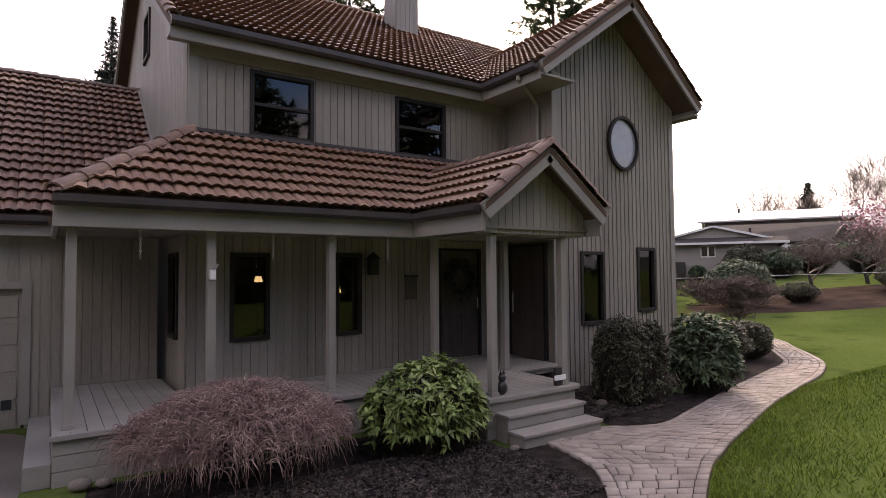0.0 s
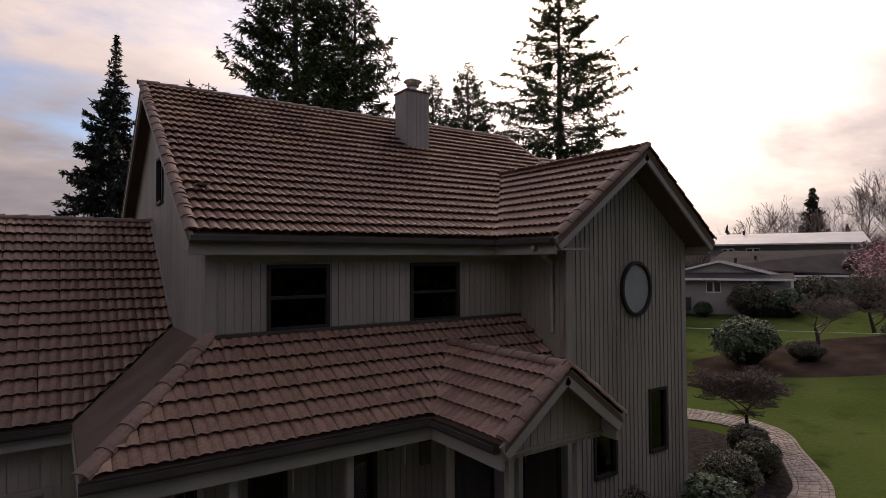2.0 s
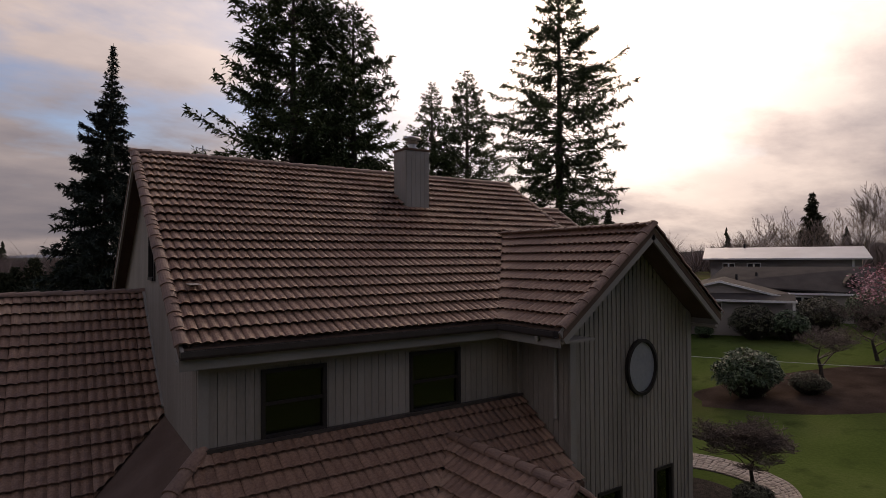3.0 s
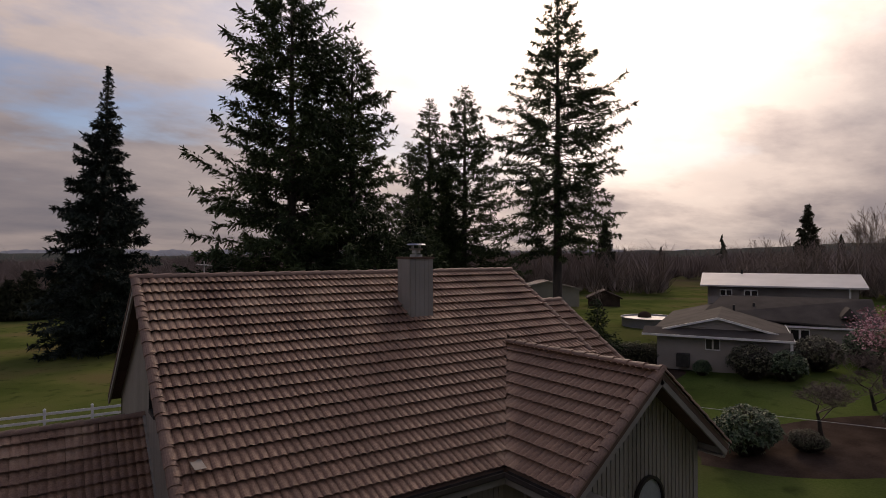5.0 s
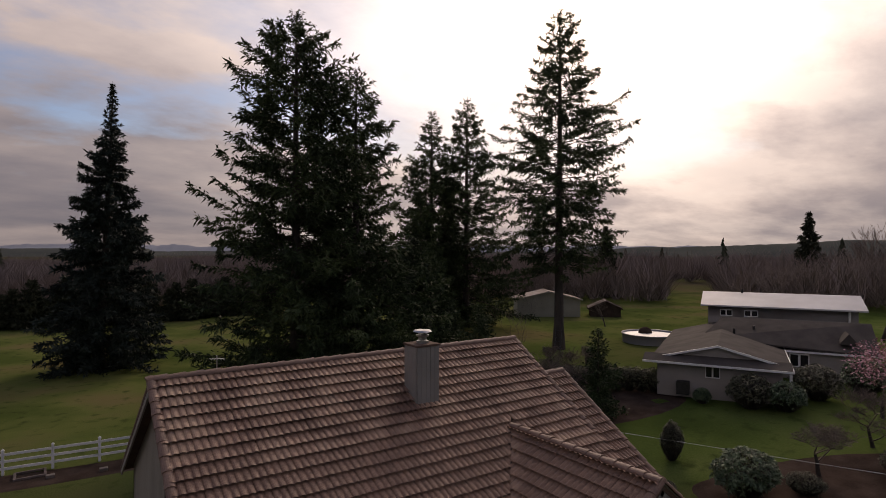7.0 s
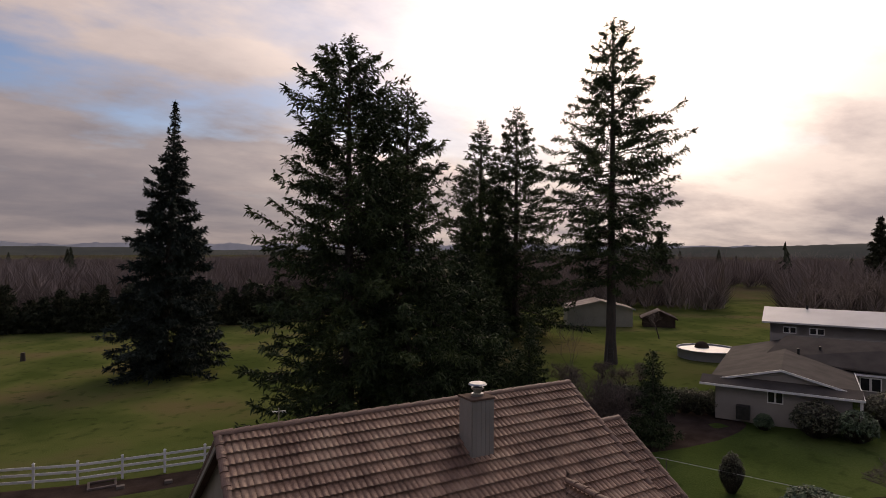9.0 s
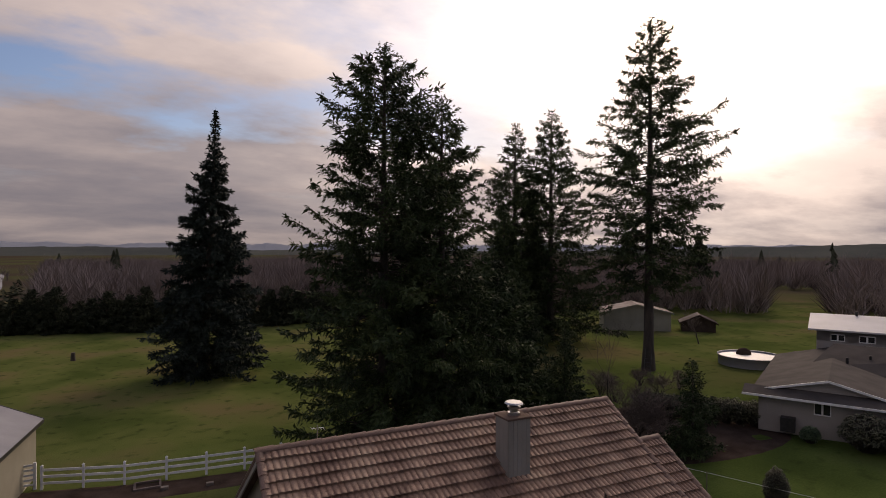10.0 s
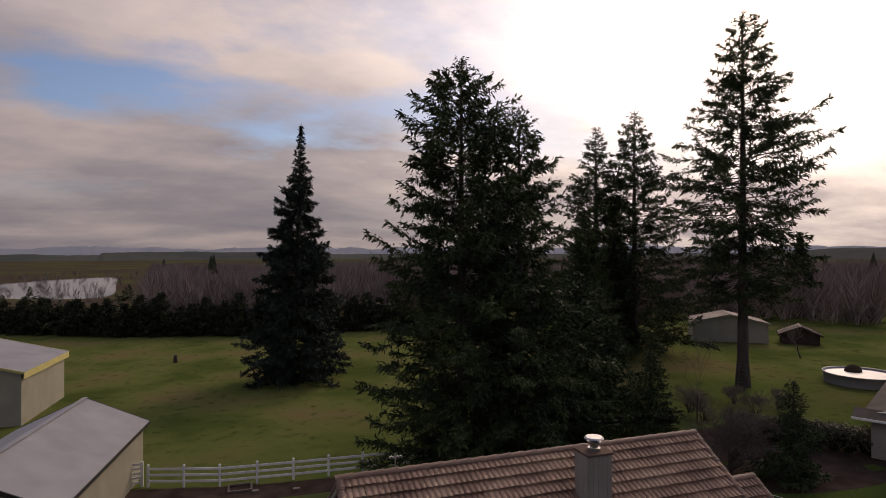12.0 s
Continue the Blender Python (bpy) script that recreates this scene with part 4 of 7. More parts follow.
fascia((PGX1 - 0.03, PG_FRONT + 0.08, 2.75), (PGX1 - 0.03, PE_Y + 0.3, 2.75), 0.24, 0.05)
fascia((PX0 + 0.02, PE_Y + 0.08, 2.75), (PX0 + 0.02, GE_Y, 2.75), 0.24, 0.05)
fascia((GAR_X0 - 0.3, GE_Y + 0.03, 2.77), (PX0, GE_Y + 0.03, 2.77), 0.2)
gutter((GAR_X0 - 0.3, GE_Y - 0.05, 2.89), (PX0 - 0.05, GE_Y - 0.05, 2.89))
part("soffit", box((GAR_X0 - 0.3, GE_Y + 0.06, 2.68), (PX0, GAR_Y0, 2.71)), TRIM, house)
part("soffit", box((PX0 + 0.06, PE_Y + 0.09, 2.69), (WING_X0 - 0.03, MAIN_Y0 - 0.03, 2.73)), SIDING, house, "dark shaded porch ceiling")
part("soffit", box((PX0 + 0.06, MAIN_Y0 - 0.02, 2.69), (MAIN_X0 - 0.03, GAR_Y0 - 0.03, 2.73)), SIDING, house)
part("soffit", box((PGX0 + 0.08, PG_FRONT + 0.3, 2.69), (PGX1 - 0.08, PE_Y + 0.085, 2.73)), SIDING, house)
# boarded face of the small gable
wall("gable_face", "y", PG_FRONT + 0.36, PGX0 + 0.1, PGX1 - 0.1, 2.63, 0, [], top=lambda x: PE_Z + (min(x, 2 * PGRX - x) - PGX0) * PGSLOPE - 0.1, thick=0.06)
# downpipe from the wing gutter
for a, b in (((8.95, 7.40, 5.55), (8.95, 7.40, 5.40)), ((8.95, 7.40, 5.42), (9.72, 7.75, 5.18)), ((9.72, 7.75, 5.20), (9.72, 7.75, 3.9))):
    part("downpipe", add_rod(bmesh.new(), a, b, 0.04, 10), TRIM, house)

# chimney: a boarded box through the front slope, with a metal cowl
CX0, CX1, CY0, CY1, CZ = 9.20, 9.82, 12.00, 12.55, 9.36
chimney = part("chimney", box((CX0, CY0, 7.7), (CX1, CY1, CZ), 0.01), TRIM, house, "tall boarded chimney painted taupe")
for i in range(5):
    w = (CX1 - CX0) / 5
    part("board", box((CX0 + i * w + 0.003, CY0 - 0.02, 7.75), (CX0 + (i + 1) * w - 0.003, CY0 - 0.001, CZ - 0.03)), TRIM, chimney)
for i in range(3):
    w = (CY1 - CY0) / 3
    part("board", box((CX0 - 0.02, CY0 + i * w + 0.003, 7.75), (CX0 - 0.001, CY0 + (i + 1) * w - 0.003, CZ - 0.03)), TRIM, chimney)
part("coping", box((CX0 - 0.04, CY0 - 0.045, CZ - 0.03), (CX1 + 0.03, CY1 + 0.04, CZ + 0.02), 0.008), FLASH, chimney, "flat metal chimney top")
cw = bmesh.new()
ccx, ccy = (CX0 + CX1) / 2 + 0.02, (CY0 + CY1) / 2
add_rod(cw, (ccx, ccy, CZ), (ccx, ccy, CZ + 0.08), 0.15, 20)
add_rod(cw, (ccx, ccy, CZ + 0.1), (ccx, ccy, CZ + 0.22), 0.10, 20)
add_rod(cw, (ccx, ccy, CZ + 0.18), (ccx, ccy, CZ + 0.22), 0.15, 20, 0.17)
part("cowl", cw, METAL, chimney, "round galvanised chimney cowl", smooth=False)
cw = bmesh.new()
for k in range(4):
    a = k * math.pi / 2 + 0.4
    add_rod(cw, (ccx + 0.12 * math.cos(a), ccy + 0.12 * math.sin(a), CZ + 0.2), (ccx + 0.12 * math.cos(a), ccy + 0.12 * math.sin(a), CZ + 0.31), 0.01, 6)
add_rod(cw, (ccx, ccy, CZ + 0.30), (ccx, ccy, CZ + 0.335), 0.235, 28, 0.20)
part("rain_cap", cw, METAL, chimney, "shiny round rain cap")
part("apron_flashing", beam((CX0 - 0.1, CY0 - 0.06, EAVE_Z + (CY0 - EAVE_Y) * SLOPE + 0.03), (CX1 + 0.1, CY0 - 0.06, EAVE_Z + (CY0 - EAVE_Y) * SLOPE + 0.03), 0.16, 0.02, up=(0, -SLOPE, 1)), FLASH, chimney)

# porch deck, posts, steps
DX0, DX1, DY0, DYG = 2.42, 9.72, 7.14, 5.85     # porch deck: ends, front edge, front edge at the steps
deck = part("porch_deck", prism([(DX0 + 0.02, DY0 + 0.04), (6.95, DY0 + 0.04), (6.95, DYG + 0.04), (8.55, DYG + 0.04), (8.55, DY0 + 0.04), (DX1, DY0 + 0.04), (DX1, MAIN_Y0 - 0.04), (MAIN_X0 - 0.1, MAIN_Y0 - 0.04), (MAIN_X0 - 0.1, GAR_Y0 - 0.04), (DX0 + 0.02, GAR_Y0 - 0.04)], DECK_Z - 0.1, DECK_Z - 0.028), DECK, house, "grey painted plank porch floor")
n = 48
for i in range(n):
    x0, x1 = DX0 + i * (DX1 - DX0) / n, DX0 + (i + 1) * (DX1 - DX0) / n
    xm = (x0 + x1) / 2
    y0 = DYG if 6.92 < xm < 8.58 else DY0
    y1 = (GAR_Y0 if xm < MAIN_X0 - 0.1 else MAIN_Y0) - 0.04
    part("plank", box((x0 + 0.004, y0, DECK_Z - 0.026), (x1 - 0.004, y1, DECK_Z)), DECK, deck)
part("edge_board", box((DX0 - 0.03, DY0 - 0.045, DECK_Z - 0.05), (6.92, DY0 - 0.003, DECK_Z + 0.004), 0.006), DECK, deck, "pale nosing board along the deck edge")
part("edge_board", box((6.94, DYG - 0.045, DECK_Z - 0.05), (8.58, DYG - 0.003, DECK_Z + 0.004), 0.006), DECK, deck)
for k, (z0, z1) in enumerate(((0.0, 0.15), (0.156, 0.31), (0.316, 0.465))):
    for lo, hi in (((DX0, DY0 + 0.01 + 0.002 * k), (6.95, DY0 + 0.04)), ((6.95, DYG + 0.01 + 0.002 * k), (8.55, DYG + 0.04)), ((6.95, DYG + 0.04), (6.99, DY0 + 0.01)), ((8.51, DYG + 0.04), (8.55, WING_Y0 + 0.2)), ((DX0, DY0 + 0.04), (DX0 + 0.04, GAR_Y0 - 0.04))):
        part("skirt_board", box((lo[0], lo[1], z0), (hi[0], hi[1], z1), 0.003), DECK, deck)
part("side_step", box((DX0 - 0.24, DY0 + 0.05, 0.0), (DX0 - 0.004, 9.6, 0.24), 0.012), DECK, house, "low boarded step at the end of the porch")
for x, y in ((2.56, 7.40), (3.97, 7.40), (5.51, 7.40), (7.19, 7.40), (7.14, 5.98), (8.43, 5.98), (8.58, 7.40)):
    post = part("porch_post", box((x - 0.05, y - 0.05, DECK_Z), (x + 0.05, y + 0.05, 2.66), 0.01), TRIM, house, "square painted porch post")
    part("base_block", box((x - 0.062, y - 0.062, DECK_Z + 0.001), (x + 0.062, y + 0.062, DECK_Z + 0.05), 0.006), TRIM, post)
for p, q in (((PX0 + 0.1, 7.40, 2.69), (8.8, 7.40, 2.69)), ((7.14, 5.98, 2.69), (7.14, 7.34, 2.69)), ((8.43, 5.98, 2.69), (8.43, 7.34, 2.69)), ((6.85, 5.98, 2.67), (8.75, 5.98, 2.67))):
    part("porch_beam", beam(p, q, 0.10, 0.12, bevel=0.006), TRIM, house)

steps = thing("porch_steps", (7.7, 5.5, 0.0), "two wide grey painted wooden steps", "steps")
for i, (y0, y1, z) in enumerate(((5.56, 5.82, 0.35), (5.27, 5.58, 0.175))):
    x0, x1 = 7.04, 8.44
    t = part("tread", box((x0, y0, z - 0.04), (x1, y1, z), 0.008), DECK, steps)
    part("riser", box((x0 + 0.02, y0 + 0.03, z - 0.175), (x1 - 0.02, y0 + 0.055, z - 0.042), 0.003), DECK, steps)
    for x in (x0 + 0.02, x1 - 0.06):
        part("stringer", box((x, y0 + 0.056, 0.0), (x + 0.04, y1 - 0.01, z - 0.042), 0.003), DECK, steps)

# front door, with a wreath on it
door = part("front_door", box((DOOR[0] + 0.05, MAIN_Y0 + 0.01, DOOR[2]), (DOOR[1] - 0.05, MAIN_Y0 + 0.055, DOOR[3] - 0.05), 0.006), DOORWOOD, house, "dark wooden front door")
for x0, x1 in ((DOOR[0], DOOR[0] + 0.05), (DOOR[1] - 0.05, DOOR[1])):
    part("door_frame", box((x0, MAIN_Y0 - 0.04, DOOR[2]), (x1, MAIN_Y0 + 0.08, DOOR[3]), 0.004), WINFRAME, door)
part("door_frame", box((DOOR[0] + 0.05, MAIN_Y0 - 0.04, DOOR[3] - 0.05), (DOOR[1] - 0.05, MAIN_Y0 + 0.08, DOOR[3]), 0.004), WINFRAME, door)
for z0, z1 in ((0.75, 1.35), (1.5, 2.4)):
    for x0 in (8.28, 8.69):
        part("panel", box((x0, MAIN_Y0 - 0.004, z0), (x0 + 0.33, MAIN_Y0 + 0.009, z1), 0.005), DOORWOOD, door)
part("handle", add_rod(bmesh.new(), (9.03, MAIN_Y0 - 0.05, 1.45), (9.03, MAIN_Y0 - 0.05, 1.65), 0.014, 10), METAL, door, "metal door handle")

# dark stained side door in the wing, facing the porch
side_door = part("side_door", box((WING_X0 - 0.075, 7.66, 0.54), (WING_X0 - 0.025, 8.52, 2.58), 0.006), DOORWOOD, house, "dark stained side door under the porch")
for y0, y1 in ((7.60, 7.66), (8.52, 8.58)):
    part("door_frame", box((WING_X0 - 0.09, y0, 0.54), (WING_X0 - 0.022, y1, 2.64), 0.004), WINFRAME, side_door)
part("door_frame", box((WING_X0 - 0.09, 7.66, 2.58), (WING_X0 - 0.022, 8.52, 2.64), 0.004), WINFRAME, side_door)
for z0, z1 in ((0.7, 1.3), (1.45, 2.42)):
    part("panel", box((WING_X0 - 0.083, 7.80, z0), (WING_X0 - 0.076, 8.38, z1), 0.002), DOORWOOD, side_door)
part("handle", add_rod(bmesh.new(), (WING_X0 - 0.12, 8.44, 1.35), (WING_X0 - 0.12, 8.44, 1.75), 0.014, 10), METAL, side_door, "long metal door pull")

# garage door with raised panels and a small pet flap
gdoor = part("garage_door", box((GDOOR[0] + 0.04, GAR_Y0 + 0.05, GDOOR[2]), (GDOOR[1] - 0.04, GAR_Y0 + 0.09, GDOOR[3] - 0.03), 0.004), SIDING, house, "panelled taupe garage door")
for x0, x1 in ((GDOOR[0] - 0.06, GDOOR[0] + 0.05), (GDOOR[1] - 0.05, GDOOR[1] + 0.06)):
    part("door_frame", box((x0, GAR_Y0 - 0.045, 0.05), (x1, GAR_Y0 + 0.05, GDOOR[3] + 0.06), 0.005), TRIM, gdoor)
part("door_frame", box((GDOOR[0] + 0.05, GAR_Y0 - 0.043, GDOOR[3] - 0.04), (GDOOR[1] - 0.05, GAR_Y0 + 0.05, GDOOR[3] + 0.06), 0.005), TRIM, gdoor)
for r in range(5):
    for c in range(10):
        x0, z0 = GDOOR[1] - 0.45 - c * 0.46, GDOOR[2] + 0.05 + r * 0.375
        part("panel", box((x0, GAR_Y0 + 0.036, z0), (x0 + 0.36, GAR_Y0 + 0.049, z0 + 0.3), 0.008), SIDING, gdoor)
flap = part("pet_flap", box((1.83, GAR_Y0 + 0.02, 0.24), (2.00, GAR_Y0 + 0.034, 0.44), 0.004), TRIM, gdoor, "small framed pet flap")
part("flap", box((1.855, GAR_Y0 + 0.012, 0.27), (1.975, GAR_Y0 + 0.019, 0.41), 0.002), BLACK, flap)

# ---------------- beds, path and drive ----------------


def sheet(name, outline, z, mat, label, category, thick=0.03, wave=0.0):
    """A flat bed with a rounded outline, lying on the ground."""
    p = spline(outline + outline[:1], 6)[:-1]
    bm = bmesh.new()
    c = bm.verts.new((*p.mean(0), 0))
    rings = [[bm.verts.new((*(p.mean(0) + (q - p.mean(0)) * f), 0)) for q in p] for f in (0.25, 0.5, 0.75, 0.93, 1.0)]
    n = len(p)
    for i in range(n):
        bm.faces.new((c, rings[0][i], rings[0][(i + 1) % n]))
        for a, b in zip(rings, rings[1:]):
            bm.faces.new((a[i], b[i], b[(i + 1) % n], a[(i + 1) % n]))
    edge = set(rings[-1])
    for v in bm.verts:
        x, y, _ = v.co
        v.co.z = float(terrain(x, y)) + (-0.05 if v in edge else z + wave * noise.noise((x * 0.8, y * 0.8, 3)))
    bmesh.ops.recalc_face_normals(bm, faces=bm.faces)
    ob = part(name, bm, mat, label=label, kind="structure", smooth=True)
    return tagged(ob, category=category)


front_bed = sheet("planting_bed", [(2.55, 7.1), (2.35, 5.42), (2.88, 3.84), (4.39, 3.74), (5.73, 2.78), (6.81, 3.78), (7.3, 4.39), (7.47, 5.09), (7.5, 5.31), (7.02, 5.52), (6.9, 6.6), (5.2, 7.1)], 0.012, MULCH, "dark bark mulch bed before the porch", "bed", wave=0.012)
side_bed = sheet("planting_bed", [(8.53, 5.46), (8.52, 5.35), (8.77, 5.1), (9.22, 4.98), (9.74, 4.97), (10.58, 5.18), (11.65, 5.43), (13.04, 5.78), (14.43, 6.06), (16.05, 6.41), (17.05, 7.01), (18.05, 7.71), (18.75, 8.8), (19.1, 10.0), (18.8, 11.1), (17.6, 11.6), (15.5, 10.2), (13.6, 9.0), (13.3, 7.5), (9.7, 7.5), (8.5, 7.0)], 0.012, MULCH, "dark mulch bed curving along the paved path", "bed", wave=0.012)
lawn_bed = sheet("planting_bed", [(25.56, 14.99), (26.79, 12.05), (29.39, 9.31), (33.28, 6.74), (37.88, 3.55), (40.97, 3.16), (39.88, 7.55), (37.23, 11.71), (34.04, 14.18), (30.74, 15.69), (27.36, 16.41)], 0.03, DIRT, "wide brown mulched bed on the lawn", "bed", wave=0.04)
tagged(sheet("drive", [(-9, 10.4), (-3, 10.45), (1.2, 10.45), (2.3, 9.9), (2.38, 8.5), (2.3, 7.0), (2.1, 5.2), (1.2, 2), (0, -6), (-9, -6)], 0.02, CONCRETE, "damp brownish concrete drive", "drive"))
yard_dirt = sheet("dirt_yard", [(-8, 39.6), (-3, 38.4), (2, 37.2), (8, 36.6), (13, 36.2), (13.6, 34.6), (8, 34.5), (2, 34.8), (-3, 35.4), (-8, 36.2)], 0.02, DIRT, "bare brown earth beside the fence", "ground")
thicket_floor = sheet("leaf_litter", [(21.1, 33.34), (31.61, 35.32), (36.98, 32.81), (40.50, 26.73), (37.69, 22.66), (31.41, 23.58), (25.88, 27.5)], 0.02, DIRT, "brown leaf litter under the shrubs", "ground", wave=0.05)

PAIRS = [((6.22, 2.54), (5.72, 2.89)), ((6.92, 2.93), (6.27, 3.39)), ((7.59, 3.32), (6.75, 3.84)), ((8.24, 3.65), (7.21, 4.42)), ((8.57, 3.78), (7.38, 5.09)),
         ((8.85, 3.87), (7.4, 5.3)), ((9.39, 4.05), (8.38, 5.42)), ((10.08, 4.24), (9.1, 5.06)), ((11.11, 4.54), (9.61, 5.05)), ((12.09, 4.79), (10.44, 5.26)),
         ((13.65, 5.1), (12.64, 5.79)), ((15.14, 5.39), (14.6, 6.21)), ((16.7, 5.95), (15.98, 6.52)), ((17.9, 6.75), (17.0, 7.1)), ((19.0, 7.6), (18.0, 7.8)),
         ((20.4, 8.7), (19.2, 8.9)), ((20.9, 10.3), (19.6, 10.1)), ((20.5, 12.0), (19.2, 11.3)), ((19.2, 13.5), (18.1, 12.2)), ((17.5, 14.5), (16.8, 12.9))]



def make_path():
    outer, inner = spline([p[0] for p in PAIRS], 24), spline([p[1] for p in PAIRS], 24)
    base_v, base_f = [], []
    for a, b in zip(outer, inner):
        m = (a + b) / 2
        base_v += [(*(m + (a - m) * 1.03), terrain(*a) + 0.006), (*(m + (b - m) * 1.03), terrain(*b) + 0.006)]
    base_f = [(2 * i, 2 * i + 2, 2 * i + 3, 2 * i + 1) for i in range(len(outer) - 1)]
    base = raw("pavement", base_v, base_f, DIRT, label="curving garden path of tan concrete pavers", kind="structure")
    tagged(base, category="path")
    mid = (outer + inner) / 2
    run = np.concatenate([[0], np.cumsum(np.hypot(*np.diff(mid, axis=0).T))])
    rnd = random.Random(4)
    s, row, made = 0.0, 0, 0
    rest_v, rest_f = [], []

    def at(s, w):
        a = np.array([np.interp(s, run, outer[:, k]) for k in (0, 1)])
        b = np.array([np.interp(s, run, inner[:, k]) for k in (0, 1)])
        return a + (b - a) * w

    while s < run[-1] - 0.3:
        depth = rnd.choice((0.14, 0.17, 0.21))
        width = float(np.hypot(*(at(s, 0) - at(s, 1))))
        cuts = [0.0, 0.13 / width]
        while cuts[-1] < 1 - 0.36 / width:
            cuts.append(cuts[-1] + rnd.choice((0.15, 0.2, 0.25)) / width)
        cuts += [1 - 0.13 / width, 1.0]
        shift = [0.0] + [rnd.uniform(-0.02, 0.02) for _ in cuts]
        for i, (w0, w1) in enumerate(zip(cuts, cuts[1:])):
            if w1 - w0 < 0.03:
                continue
            g, gw = 0.005, 0.005 / width
            q = [at(s + g + shift[i], w0 + gw), at(s + depth - g + shift[i], w0 + gw), at(s + depth - g + shift[i], w1 - gw), at(s + g + shift[i], w1 - gw)]
            c = sum(q) / 4
            z = float(terrain(*c)) + 0.04 + rnd.uniform(-0.004, 0.004)
            V = [(*p, z - 0.035) for p in q] + [(*p, z - 0.004) for p in q] + [(*(c + (p - c) * 0.965), z) for p in q]
            F = [(k, (k + 1) % 4, 4 + (k + 1) % 4, 4 + k) for k in range(4)] + [(4 + k, 4 + (k + 1) % 4, 8 + (k + 1) % 4, 8 + k) for k in range(4)] + [(8, 9, 10, 11)]
            F = [f[::-1] for f in F]
            if made < 300:
                raw("paver", V, F, PAVER, base)
                made += 1
            else:
                o = len(rest_v)
                rest_v += V
                rest_f += [tuple(o + k for k in f) for f in F]
        s += depth
        row += 1
    raw("pavers", rest_v, rest_f, PAVER, base, kind="stuff")


# ---------------- plants ----------------


def frames_from(d, rng):
    """Two unit vectors across each direction, turned at random."""
    d = d / np.linalg.norm(d, axis=1, keepdims=True)
    r = rng.normal(size=d.shape)
    s = np.cross(d, r)
    s /= np.linalg.norm(s, axis=1, keepdims=True) + 1e-9
    return d, s, np.cross(s, d)


def leaf_cards(base, direction, length, width, rng, fold=0.25):
    """Pointed leaves, each of two folded quads: base (n,3), direction (n,3)."""
    d, s, u = frames_from(direction, rng)
    flat = np.abs(u[:, 2:3]) < np.abs(s[:, 2:3])
    s, u = np.where(flat, u, s), np.where(flat, s, u)
    u = u * np.sign(u[:, 2:3] + 1e-6)
    L, W = np.broadcast_to(length, len(base))[:, None], np.broadcast_to(width, len(base))[:, None]
    droop = np.array([0, 0, -1.0]) * L * 0.12
    p0, p1 = base, base + d * L + droop
    m = base + d * L * 0.5 + u * (-fold * W * 0.5)
    a, b = base + d * L * 0.45 + s * W * 0.5, base + d * L * 0.45 - s * W * 0.5
    V = np.stack([p0, a, p1, m, b], 1).reshape(-1, 3)
    i = np.arange(len(base))[:, None] * 5
    F = np.concatenate([i + [[0, 1, 3, 3]], i + [[0, 1, 2, 3]], i + [[0, 3, 2, 4]]], 0) if False else np.concatenate([i + [[0, 1, 2, 3]], i + [[0, 3, 2, 4]]], 0)
    return V, F


def tubes(lines, radii, sides=3):
    """Thin tapered tubes along many polylines of one length: lines (n,k,3), radii (n,k)."""
    n, k, _ = lines.shape
    t = np.gradient(lines, axis=1)
    t /= np.linalg.norm(t, axis=2, keepdims=True) + 1e-9
    ref = np.where(np.abs(t[..., 2:3]) > 0.9, np.array([1.0, 0, 0]), np.array([0, 0, 1.0]))
    s = np.cross(t, ref)
    s /= np.linalg.norm(s, axis=2, keepdims=True) + 1e-9
    u = np.cross(s, t)
    ang = np.arange(sides) * 2 * np.pi / sides
    V = lines[:, :, None, :] + radii[:, :, None, None] * (s[:, :, None, :] * np.cos(ang)[:, None] + u[:, :, None, :] * np.sin(ang)[:, None])
    idx = np.arange(n * k * sides).reshape(n, k, sides)
    nx = np.roll(idx, -1, axis=2)
    F = np.stack([idx[:, :-1], nx[:, :-1], nx[:, 1:], idx[:, 1:]], -1).reshape(-1, 4)
    return V.reshape(-1, 3), F


